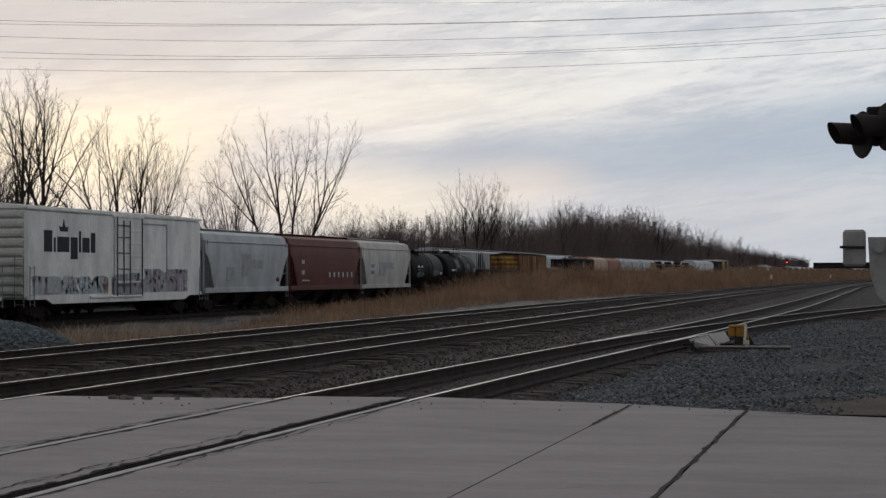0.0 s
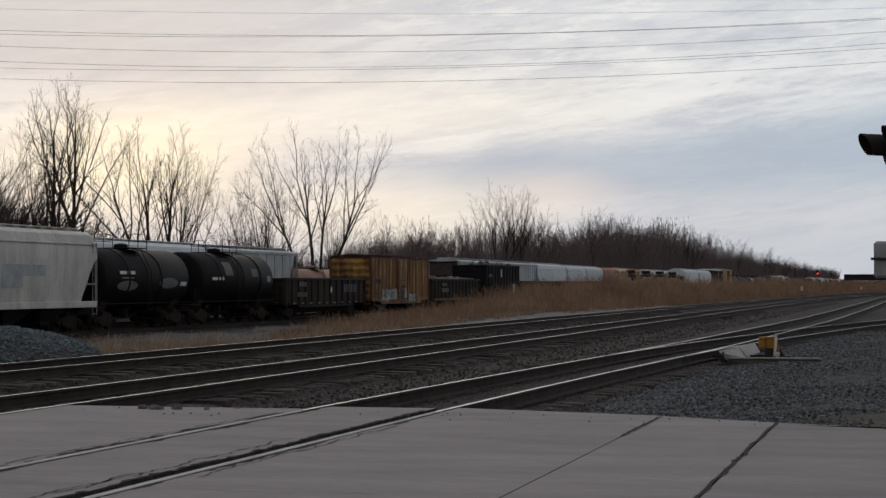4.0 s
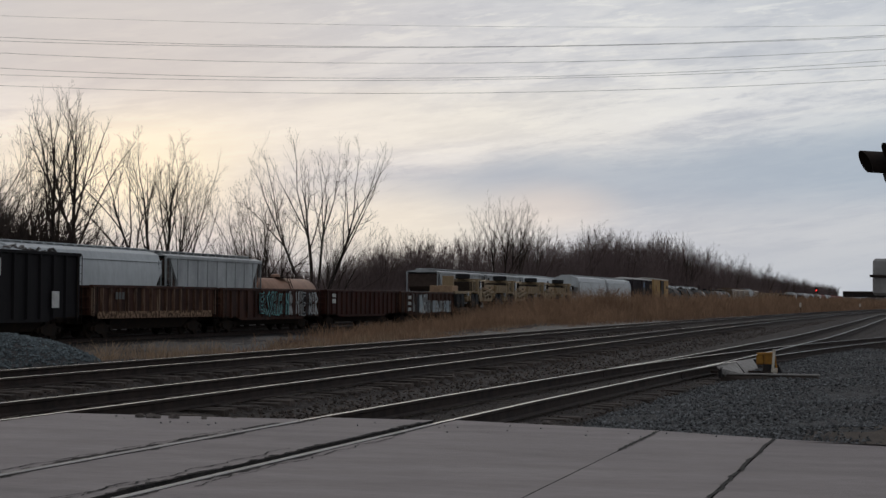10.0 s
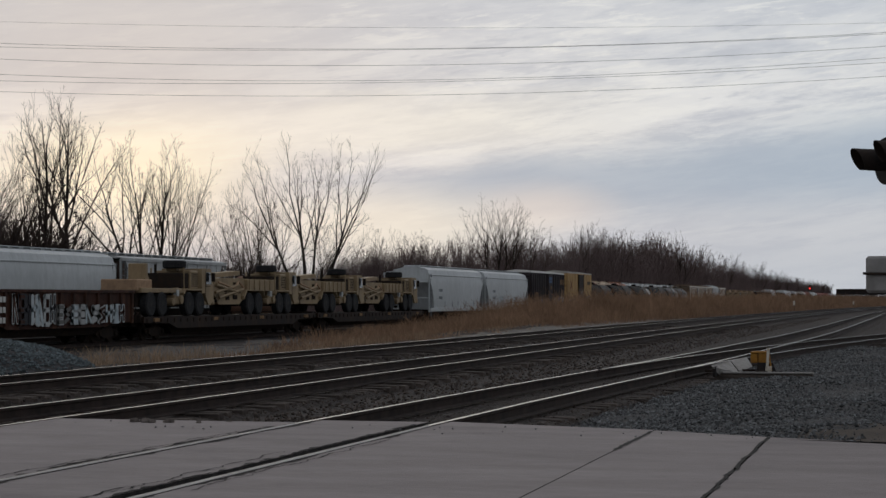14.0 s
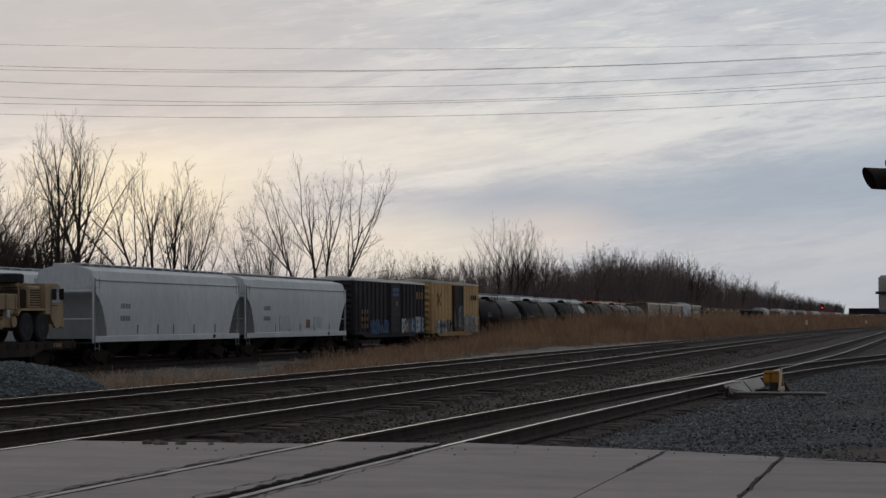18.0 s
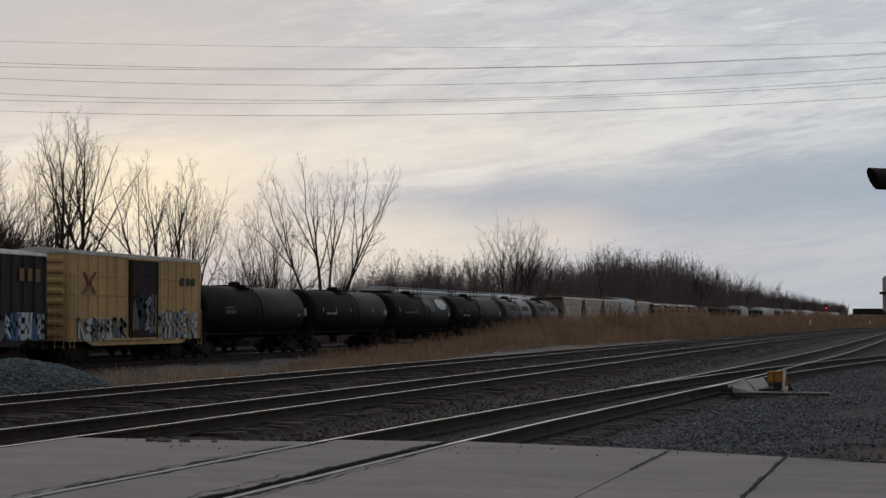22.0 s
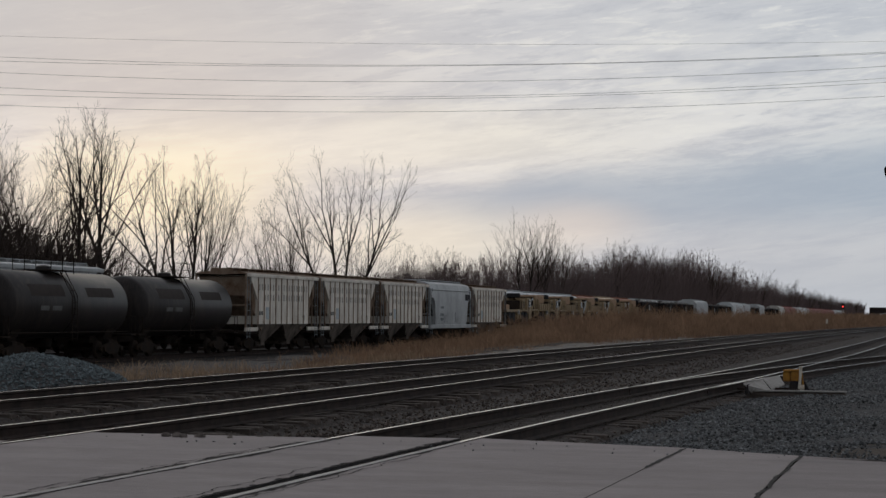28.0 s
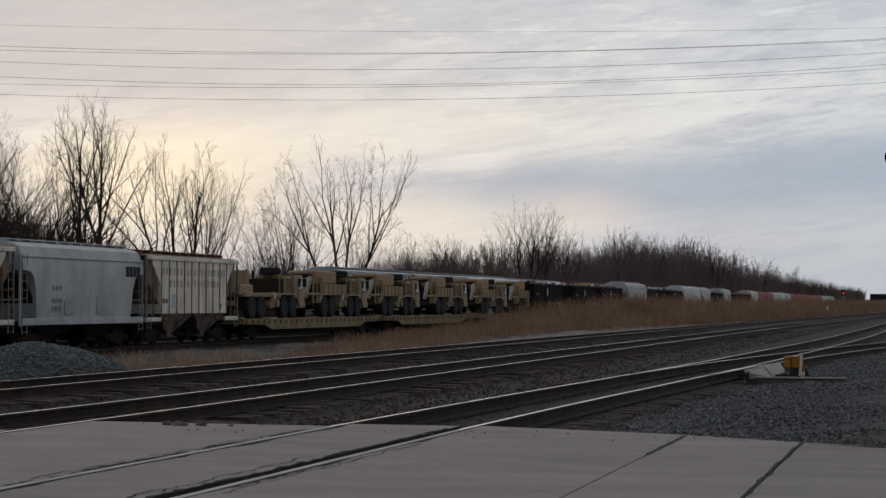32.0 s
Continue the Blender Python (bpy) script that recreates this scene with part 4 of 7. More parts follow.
def smooth_hopper(name, label, length, mat, bays=3, eave=4.45, ridge=4.72, cut=1.75, cut_top=3.35, square=False):
    """A covered hopper with rounded sides: open corners at the ends, deep side sill, outlet bays."""
    car = wagon(name, label, length)
    half = [(1.52, 1.30), (1.57, 1.8), (1.60, 2.6), (1.60, 3.3), (1.57, 3.9), (1.50, 4.12), (1.36, eave - 0.02), (1.10, eave + 0.1), (0.6, ridge - 0.05), (0.0, ridge)]
    body = Shape()

    def ring(x, zmin, pinch=0.0):
        pts = []
        for sgn in (-1, 1):
            row = [(x, sgn * (y - pinch), max(z, zmin)) for y, z in half]
            pts += row if sgn < 0 else row[::-1][1:]
        return pts

    stations = [(0.12, cut_top + 0.25), (0.14, cut_top + 0.1), (0.5, cut_top - 0.15), (0.9, cut_top - 0.6), (1.2, cut_top - 1.15), (cut - 0.15, 1.62), (cut, 1.30)]
    if square:
        stations = [(0.12, cut_top), (0.14, cut_top - 0.1), (0.8, cut_top - 0.15), (cut - 0.4, cut_top - 0.4), (cut - 0.2, cut_top - 0.9), (cut - 0.08, 1.8), (cut, 1.30)]
    rings = [ring(x, z, 0.03 if i == 0 else 0) for i, (x, z) in enumerate(stations)]
    rings += [ring(length - x, z, 0.03 if i == 0 else 0) for i, (x, z) in reversed(list(enumerate(stations)))]
    body.loft(rings)
    part("body", body, mat, car, smooth=True)
    lip = Shape()
    for y in (-1, 1):
        lip.bbox(0.2, length - 0.2, y * 1.53 - 0.05, y * 1.53 + 0.05, 4.06, 4.14, 0.02)
    part("roof_lip", lip, mat, car)
    for y in (-1, 1):
        part("side_sill", Shape().bbox(0.1, length - 0.1, y * 1.55 - 0.055, y * 1.55 + 0.055, 1.14, 1.44, 0.02), mat, car)
    for x0, sx in ((0.0, 1), (length, -1)):
        s = Shape()
        s.loft([[(x0 + sx * 0.55, y, 3.2), (x0 + sx * (cut + 0.5), y, 1.25), (x0 + sx * (cut + 0.6), y, 1.35), (x0 + sx * 0.65, y, 3.3)] for y in (-1.4, 1.4)])
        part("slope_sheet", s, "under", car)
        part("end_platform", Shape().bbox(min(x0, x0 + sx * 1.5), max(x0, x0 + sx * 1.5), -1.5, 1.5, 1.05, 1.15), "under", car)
        p = Shape()
        for y in (-1.5, 1.5):
            p.bbox(x0 + sx * 0.03 - 0.05, x0 + sx * 0.03 + 0.05, y - 0.05, y + 0.05, 1.1, 4.2)
        p.bbox(x0 + sx * 0.03 - 0.04, x0 + sx * 0.03 + 0.04, -1.5, 1.5, 3.5, 3.62).bbox(x0 + sx * 0.03 - 0.03, x0 + sx * 0.03 + 0.03, -1.5, 1.5, 2.2, 2.28)
        part("end_post", p, mat, car)
        ladder(car, x0 + (0.1 if sx > 0 else -0.55), 0.75, 4.2, -1.57, "x", mat)
    span = length - 2 * cut - 0.4
    for i in range(bays):
        a = cut + 0.2 + span * i / bays
        b = a + span / bays
        c = (a + b) / 2
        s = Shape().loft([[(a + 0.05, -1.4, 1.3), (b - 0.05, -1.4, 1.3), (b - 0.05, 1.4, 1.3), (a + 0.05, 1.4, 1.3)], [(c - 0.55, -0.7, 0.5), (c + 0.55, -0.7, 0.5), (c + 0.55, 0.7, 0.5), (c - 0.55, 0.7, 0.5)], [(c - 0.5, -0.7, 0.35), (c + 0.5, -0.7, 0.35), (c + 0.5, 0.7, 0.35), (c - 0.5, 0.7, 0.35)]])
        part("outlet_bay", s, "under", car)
    roof_walk(car, 0.15, length - 0.15, ridge + 0.05, mat)
    running_gear(car, length)
    return car


def ribbed_hopper(name, label, length, mat, ribs=9, bays=2, eave=4.35, rib_mat=None, roof_mat=None, bottom=1.58, bay_mat=None):
    """A covered hopper with flat sides stiffened by upright ribs, tapered at both ends."""
    car = wagon(name, label, length)
    a, b, t = 0.75, 1.75, bottom
    side = [(a, eave), (a + 0.05, eave - 0.25), (b, 3.0), (b, t), (length - b, t), (length - b, 3.0), (length - a - 0.05, eave - 0.25), (length - a, eave)]
    s = Shape().loft([[(x, -1.55, z) for x, z in side], [(x, 1.55, z) for x, z in side]])
    part("body", s, mat, car)
    for y in (-1, 1):
        part("top_chord", Shape().bbox(0.05, length - 0.05, y * 1.57 - 0.05, y * 1.57 + 0.05, eave - 0.10, eave + 0.10, 0.02), mat, car)
        for i in range(ribs + 1):
            x = b + 0.05 + (length - 2 * b - 0.1) * i / ribs
            part("rib", Shape().bbox(x - 0.024, x + 0.024, y * 1.55 - 0.06, y * 1.55 + 0.06, t, eave - 0.1, 0.01), rib_mat or mat, car)
    roof = Shape().loft([[(x, -1.6, eave + 0.08), (x, -1.2, eave + 0.2), (x, 0, eave + 0.27), (x, 1.2, eave + 0.2), (x, 1.6, eave + 0.08), (x, 0, eave + 0.02)] for x in (0.0, length)])
    part("roof", roof, roof_mat or mat, car)
    for y in (-1, 1):
        for x0, x1 in ((0.0, b + 0.1), (length - b - 0.1, length)):
            part("side_sill", Shape().bbox(x0, x1, y * 1.5 - 0.06, y * 1.5 + 0.06, 1.18, 1.40, 0.02), mat, car)
    for x0, sx in ((0.0, 1), (length, -1)):
        s = Shape().loft([[(x0 + sx * 0.3, y, eave - 0.1), (x0 + sx * 0.4, y, 3.2), (x0 + sx * (b + 1.0), y, 1.2), (x0 + sx * (b + 1.2), y, 1.4), (x0 + sx * 0.7, y, eave - 0.05)] for y in (-1.42, 1.42)])
        part("slope_sheet", s, roof_mat or "patch_brown", car)
        p = Shape()
        for y in (-1.5, 1.5):
            p.bbox(x0 + sx * 0.06 - 0.05, x0 + sx * 0.06 + 0.05, y - 0.05, y + 0.05, 1.2, eave + 0.05)
            p.bbox(x0 + sx * 1.0 - 0.035, x0 + sx * 1.0 + 0.035, y - 0.04, y + 0.04, 1.3, 3.9)
        p.bbox(x0 + sx * 0.06 - 0.03, x0 + sx * 0.06 + 0.03, -1.5, 1.5, 2.6, 2.7)
        part("end_post", p, roof_mat or mat, car)
        part("end_platform", Shape().bbox(min(x0, x0 + sx * 1.9), max(x0, x0 + sx * 1.9), -1.5, 1.5, 1.05, 1.2), "under", car)
        ladder(car, x0 + (0.12 if sx > 0 else -0.57), 0.8, eave - 0.1, -1.56, "x", mat)
    span = length - 2 * b
    for i in range(bays):
        c = b + span * (i + 0.5) / bays
        w = span / bays / 2
        s = Shape().loft([[(c - w, -1.5, t), (c + w, -1.5, t), (c + w, 1.5, t), (c - w, 1.5, t)], [(c - 0.3, -1.05, 0.55), (c + 0.3, -1.05, 0.55), (c + 0.3, 1.05, 0.55), (c - 0.3, 1.05, 0.55)], [(c - 0.3, -1.05, 0.38), (c + 0.3, -1.05, 0.38), (c + 0.3, 1.05, 0.38), (c - 0.3, 1.05, 0.38)]])
        part("outlet_bay", s, bay_mat or "under", car)
        for k in (-1, 1):
            part("chute_sheet", Shape().loft([[(c + k * (w - 0.05), -1.5, t), (c + k * (w - 0.5), -1.5, t), (c + k * 0.35, -1.1, 0.7), (c + k * 0.6, -1.1, 0.7)], [(c + k * (w - 0.05), -1.46, t), (c + k * (w - 0.5), -1.46, t), (c + k * 0.35, -1.06, 0.7), (c + k * 0.6, -1.06, 0.7)]]), "patch_brown" if k > 0 and not bay_mat else mat, car)
    roof_walk(car, 0.1, length - 0.1, eave + 0.38, roof_mat or mat)
    running_gear(car, length, 1.7)
    return car


def tank_car(name, label, length, mat, radius=1.5, middle=2.52, seams=(0.5,), railing=True):
    """A tank car: domed barrel with raised seams, dome and railed platform, stub sills, grab rails."""
    car = wagon(name, label, length)
    prof = [(0.55, 0.02), (0.57, radius * 0.35), (0.66, radius * 0.7), (0.85, radius * 0.92), (1.1, radius), (length - 1.1, radius), (length - 0.85, radius * 0.92), (length - 0.66, radius * 0.7), (length - 0.57, radius * 0.35), (length - 0.55, 0.02)]
    part("barrel", Shape().lathe(prof, "x", 40, (0, 0, middle)), mat, car, smooth=True)
    for f in seams:
        x = length * f
        part("seam_band", Shape().lathe([(-0.09, radius), (-0.08, radius + 0.035), (0.08, radius + 0.035), (0.09, radius)], "x", 40, (x, 0, middle)), mat, car, smooth=True)
    top = middle + radius
    c = length * 0.5 - 0.3
    part("dome", Shape().lathe([(-0.1, 0.36), (0.22, 0.36), (0.26, 0.30), (0.30, 0.1)], "z", 16, (c, 0, top)), mat, car, smooth=True)
    s = Shape().bbox(c - 1.1, c + 1.1, -0.95, 0.95, top + 0.02, top + 0.07)
    part("platform", s, "under", car)
    for y in (-0.95, 0.95) if railing else ():
        r = Shape()
        for x in (c - 1.1, c, c + 1.1):
            r.tube([(x, y, top - 0.1), (x, y, top + 0.75)], 0.022, 6)
        for z in (0.4, 0.75):
            r.tube([(c - 1.1, y, top + z), (c + 1.1, y, top + z)], 0.018, 6)
        part("railing", r, "under", car)
    l = Shape()
    for x in (c - 0.25, c + 0.25):
        l.tube([(x, -0.97, top), (x, -radius - 0.08, middle + 0.4), (x, -radius - 0.10, 0.9)], 0.022, 6)
    for i in range(9):
        z = 1.0 + i * 0.27
        y = -radius - 0.10 if z < middle + 0.4 else -radius - 0.10 + (z - middle - 0.4) * 0.45
        l.tube([(c - 0.25, y, z), (c + 0.25, y, z)], 0.014, 5)
    part("ladder", l, "under", car)
    for x0, sx in ((0.0, 1), (length, -1)):
        s = Shape().bbox(min(x0, x0 + sx * 3.0), max(x0, x0 + sx * 3.0), -0.45, 0.45, 0.75, 1.12)
        s.bbox(min(x0, x0 + sx * 0.6), max(x0, x0 + sx * 0.6), -1.45, 1.45, 1.08, 1.16)
        part("stub_sill", s, "under", car)
        g = Shape()
        for y in (-1.42, 1.42):
            g.tube([(x0 + sx * 0.08, y, 1.1), (x0 + sx * 0.08, y, 2.0), (x0 + sx * 0.5, y, 2.0), (x0 + sx * 0.5, y, 1.1)], 0.02, 5)
        g.tube([(x0 + sx * 0.08, -1.42, 2.0), (x0 + sx * 0.08, 1.42, 2.0)], 0.02, 5)
        part("grab_rail", g, "under", car)
        part("saddle", Shape().loft([[(x0 + sx * 1.5, -0.8, 1.0), (x0 + sx * 1.5, 0.8, 1.0), (x0 + sx * 1.5, radius * 0.8, 1.75), (x0 + sx * 1.5, -radius * 0.8, 1.75)], [(x0 + sx * 2.3, -0.8, 1.0), (x0 + sx * 2.3, 0.8, 1.0), (x0 + sx * 2.3, radius * 0.8, 1.75), (x0 + sx * 2.3, -radius * 0.8, 1.75)]]), "under", car)
    s = Shape()
    for y in (-1.3, 1.3):
        s.tube([(0.6, y, 1.28), (length - 0.6, y, 1.28)], 0.028, 6)
    part("side_rail", s, "under", car)
    part("outlet", Shape().lathe([(0.55, 0.12), (0.62, 0.25), (1.1, 0.3)], "z", 12, (length / 2, 0, 0)), "under", car)
    running_gear(car, length, 1.85, sill=False)
    return car


def on_tank(car, name, x0, x1, a0, a1, mat, radius=1.5, middle=2.52, oval=False, label=""):
    """A painted panel that lies on the barrel, between two angles over the level."""
    s = Shape()
    n, m = 10, 8
    for i in range(n):
        for j in range(m):
            q = []
            for di, dj in ((0, 0), (1, 0), (1, 1), (0, 1)):
                u, v = (i + di) / n, (j + dj) / m
                if oval:
                    t = 2 * math.pi * u
                    u, v = 0.5 + 0.5 * v * math.cos(t), 0.5 + 0.5 * v * math.sin(t)
                a = radians(a0 + (a1 - a0) * v)
                q.append((x0 + (x1 - x0) * u, -(radius + 0.006) * math.cos(a), middle + (radius + 0.006) * math.sin(a)))
            s.add(q, [(0, 1, 2, 3)])
    return part(name, s, mat, car, label)


def gondola(name, label, length, mat, top=2.6, bottom=0.80, ribs=13, drop=True, load=None, seed=1, group="cars of the freight train", rib_mat=None):
    """An open gondola: plate sides with pressed ribs, top chord, ribbed ends, fish-belly side sill."""
    car = wagon(name, label, length, group)
    floor = bottom + 0.25
    part("floor", Shape().bbox(0.1, length - 0.1, -1.45, 1.45, floor - 0.1, floor), "under", car)
    for y in (-1, 1):
        prof = [(0.05, bottom + (0.22 if drop else 0)), (2.4, bottom + (0.22 if drop else 0)), (3.2, bottom), (length - 3.2, bottom), (length - 2.4, bottom + (0.22 if drop else 0)), (length - 0.05, bottom + (0.22 if drop else 0)), (length - 0.05, top), (0.05, top)]
        s = Shape().loft([[(x, y * 1.46 - 0.02, z) for x, z in prof], [(x, y * 1.46 + 0.02, z) for x, z in prof]])
        part("side", s, mat, car)
        part("top_chord", Shape().bbox(0, length, y * 1.50 - 0.09, y * 1.50 + 0.07, top - 0.12, top + 0.03, 0.02), mat, car)
        for i in range(ribs + 1):
            x = 0.25 + (length - 0.5) * i / ribs
            s = Shape().loft([[(x - 0.13, y * 1.48, z0), (x - 0.07, y * 1.58, z0), (x + 0.07, y * 1.58, z0), (x + 0.13, y * 1.48, z0)] for z0 in (bottom + 0.15, top - 0.1)])
            part("rib", s, rib_mat or mat, car)
    # solid dark block added to close the gap below the floor as shade
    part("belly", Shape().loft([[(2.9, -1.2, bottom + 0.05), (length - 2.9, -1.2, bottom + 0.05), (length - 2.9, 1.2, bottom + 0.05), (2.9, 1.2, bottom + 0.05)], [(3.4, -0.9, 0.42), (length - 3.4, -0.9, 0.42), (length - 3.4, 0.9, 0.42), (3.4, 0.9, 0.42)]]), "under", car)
    for x in (0.05, length - 0.05):
        s = Shape().bbox(x - 0.03, x + 0.03, -1.45, 1.45, bottom + 0.2, top)
        part("end", s, mat, car)
        for z in np.linspace(bottom + 0.5, top - 0.1, max(3, int((top - bottom) / 0.42))):
            part("end_rib", Shape().bbox(x - 0.09, x + 0.09, -1.47, 1.47, z - 0.07, z + 0.07, 0.03), mat, car)
    for x in (0.02, length - 0.47):
        ladder(car, x, 0.7, top - 0.05, -1.62, "x", "under")
    if load:
        rng = random.Random(seed)
        s = Shape()
        for i in range(150):
            x, y = rng.uniform(0.8, length - 0.8), rng.uniform(-1.2, 1.2)
            z = top - 0.25 + rng.uniform(0, 0.38) * (1 - abs(y) / 1.6) + 0.22 * math.sin(x * 0.9 + seed) ** 2
            r = rng.uniform(0.18, 0.55)
            pts = []
            for q in range(6):
                d = Vector((rng.gauss(0, 1), rng.gauss(0, 1), rng.gauss(0, 0.5))).normalized() * r * rng.uniform(0.5, 1)
                pts.append((x + d.x, max(-1.4, min(1.4, y + d.y)), z + d.z * 0.6))
            s.add(pts, [(0, 1, 2), (0, 2, 3), (0, 3, 4), (0, 4, 5), (1, 3, 5), (1, 2, 4), (2, 5, 4)])
        s.bbox(0.2, length - 0.2, -1.4, 1.4, floor, top - 0.35)
        part("load", s, load, car, "loose crumpled scrap heaped above the sides")
    running_gear(car, length, 2.2)
    return car


def boxcar(name, label, length, mat, bottom=1.0, eave=4.15, roof="under", door=(0.42, 0.60), door_mat=None, rib_mat=None, ribs=16, rib_depth=0.06, plain=False, end_ribs=8):
    """A boxcar: ribbed or plain sides, sliding door with its track and rods, corrugated ends, low-pitched roof."""
    car = wagon(name, label, length)
    r = 0.12 if plain else 0.03
    part("body", Shape().bbox(0, length, -1.54, 1.54, bottom + 0.12, eave, r), mat, car)
    n = int(length / 1.1)
    roof_s = Shape().loft([[(x, -1.58, eave - 0.02), (x, -1.58, eave + 0.06), (x, 0, eave + 0.26), (x, 1.58, eave + 0.06), (x, 1.58, eave - 0.02)] for x in (0.0, length)])
    seam = Shape().loft([[(q, -1.6, eave + 0.02), (q, -1.6, eave + 0.10), (q, 0, eave + 0.31), (q, 1.6, eave + 0.10), (q, 1.6, eave + 0.02)] for q in (-0.05, 0.04)]).mesh("roof_seam")
    for i in range(n + 1):
        part("roof_seam", seam, roof, car, at=(min(length * i / n, length - 0.02), 0, 0))
    part("roof", roof_s, roof, car)
    d0, d1 = door[0] * length, door[1] * length
    for y in (-1, 1):
        part("side_sill", Shape().loft([[(x, y * 1.545 - 0.04, z) for x, z in ((0.02, bottom + 0.10), (1.9, bottom + 0.1), (2.6, bottom - 0.12), (length - 2.6, bottom - 0.12), (length - 1.9, bottom + 0.1), (length - 0.02, bottom + 0.1), (length - 0.02, bottom + 0.3), (0.02, bottom + 0.3))], [(x, y * 1.545 + 0.04, z) for x, z in ((0.02, bottom + 0.10), (1.9, bottom + 0.1), (2.6, bottom - 0.12), (length - 2.6, bottom - 0.12), (length - 1.9, bottom + 0.1), (length - 0.02, bottom + 0.1), (length - 0.02, bottom + 0.3), (0.02, bottom + 0.3))]]), mat, car)
        if not plain:
            for i in range(ribs + 1):
                x = 0.12 + (length - 0.24) * i / ribs
                if d0 - 0.1 < x < d1 + 0.1:
                    continue
                s = Shape().loft([[(x - 0.10, y * 1.53, z0), (x - 0.055, y * (1.54 + rib_depth), z0), (x + 0.055, y * (1.54 + rib_depth), z0), (x + 0.10, y * 1.53, z0)] for z0 in (bottom + 0.25, eave - 0.06)])
                part("rib", s, rib_mat or mat, car)
        dr = part("door", Shape().bbox(d0, d1, y * 1.60 - 0.05, y * 1.60 + 0.04, bottom + 0.22, eave - 0.12, 0.02), door_mat or mat, car)
        s = Shape()
        k = 6
        for i in range(1, k):
            z = bottom + 0.22 + (eave - bottom - 0.34) * i / k
            s.bbox(d0 + 0.08, d1 - 0.08, y * 1.64 - 0.03, y * 1.64 + 0.03, z - 0.05, z + 0.05, 0.02)
        part("door_panel_rib", s, door_mat or mat, dr)
        for f in (0.03, 0.97):
            x = d0 + (d1 - d0) * f
            part("lock_rod", Shape().tube([(x, y * 1.70, bottom + 0.15), (x, y * 1.70, eave - 0.1)], 0.03, 6), "under", dr)
        part("door_track", Shape().bbox(max(0.3, d0 * 1.9 - d1 * 0.9), d1 + 0.2, y * 1.64 - 0.04, y * 1.64 + 0.04, bottom + 0.10, bottom + 0.20, 0.01), mat, car)
        part("door_track", Shape().bbox(d0 - 0.3, d1 + 0.2, y * 1.64 - 0.04, y * 1.64 + 0.04, eave - 0.12, eave - 0.02, 0.01), mat, car)
    for x, sx in ((0.0, -1), (length, 1)):
        s = Shape()
        for z in np.linspace(bottom + 0.45, eave - 0.3, end_ribs):
            s.loft([[(x, -1.42, z - 0.17), (x + sx * 0.09, -1.30, z - 0.06), (x + sx * 0.09, -1.30, z + 0.06), (x, -1.42, z + 0.17)], [(x, 1.42, z - 0.17), (x + sx * 0.09, 1.30, z - 0.06), (x + sx * 0.09, 1.30, z + 0.06), (x, 1.42, z + 0.17)]])
        # white cars get darker ends: dirt and end-face shade in one colour
        part("end_corrugation", s, "beige_grey_paint" if mat == "white_paint" else mat, car)
    ladder(car, 0.08, 0.75, eave - 0.9 if not plain else 2.6, -1.66, "x", mat)
    ladder(car, length - 0.53, 0.75, 2.6, -1.66, "x", mat)
    ladder(car, -0.12, 0.75, 3.0, -1.45, "y", mat)
    running_gear(car, length, 2.1)
    return car


def flatcar(name, label, length, mat="tan_deck", deck=1.22):
    car = wagon(name, label, length)
    n = int(length / 0.9)
    part("deck", Shape().bbox(0.1, length - 0.1, -1.45, 1.45, deck - 0.12, deck, 0.02), mat, car)
    for y in (-1, 1):
        prof = [(0.1, deck - 0.30), (3.4, deck - 0.34), (4.6, deck - 0.62), (length - 4.6, deck - 0.62), (length - 3.4, deck - 0.34), (length - 0.1, deck - 0.30), (length - 0.1, deck + 0.02), (0.1, deck + 0.02)]
        s = Shape().loft([[(x, y * 1.48 - 0.05, z) for x, z in prof], [(x, y * 1.48 + 0.05, z) for x, z in prof]])
        part("side_sill", s, mat, car)
    s = Shape()
    for i in range(n):
        x = 0.5 + (length - 1.0) * i / (n - 1)
        s.bbox(x - 0.04, x + 0.04, -1.57, -1.50, deck - 0.28, deck - 0.08, 0.01)
    tagged(part("stake_pocket", s, "under", car), kind="stuff")
    # deep centre sill, widened to a dark block that fills in the underside's shade
    part("belly", Shape().loft([[(3.2, -1.25, deck - 0.15), (length - 3.2, -1.25, deck - 0.15), (length - 3.2, 1.25, deck - 0.15), (3.2, 1.25, deck - 0.15)], [(5.0, -1.0, 0.34), (length - 5.0, -1.0, 0.34), (length - 5.0, 1.0, 0.34), (5.0, 1.0, 0.34)]]), "under", car)
    for x in (0.0, length - 0.25):
        part("end_stop", Shape().bbox(x, x + 0.25, -1.4, 1.4, deck - 0.3, deck + 0.12, 0.03), mat, car)
    s = Shape()
    rng = random.Random(int(length * 10))
    for i in range(4):
        x = 1.5 + (length - 4) * i / 3 + rng.uniform(-0.4, 0.4)
        s.bbox(x, x + rng.uniform(0.4, 0.9), -1.56, -1.52, deck - 0.24, deck - 0.06, 0.005)
    tagged(part("reflector", s, "letter_yellow", car), kind="stuff")
    running_gear(car, length, 2.6)
    return car


def wheel_mesh():
    s = Shape().lathe([(-0.20, 0.30), (-0.22, 0.56), (-0.16, 0.655), (0.16, 0.655), (0.22, 0.56), (0.20, 0.30)], "y", 24)
    return s.mesh("tyre")


def hub_mesh():
    s = Shape().lathe([(-0.19, 0.30), (-0.10, 0.24), (-0.16, 0.15), (-0.20, 0.13), (-0.20, 0.02)], "y", 16)
    s.lathe([(0.1, 0.28), (0.12, 0.1)], "y", 12)
    return s.mesh("hub")


get_tyre, get_hub = shared(wheel_mesh), shared(hub_mesh)


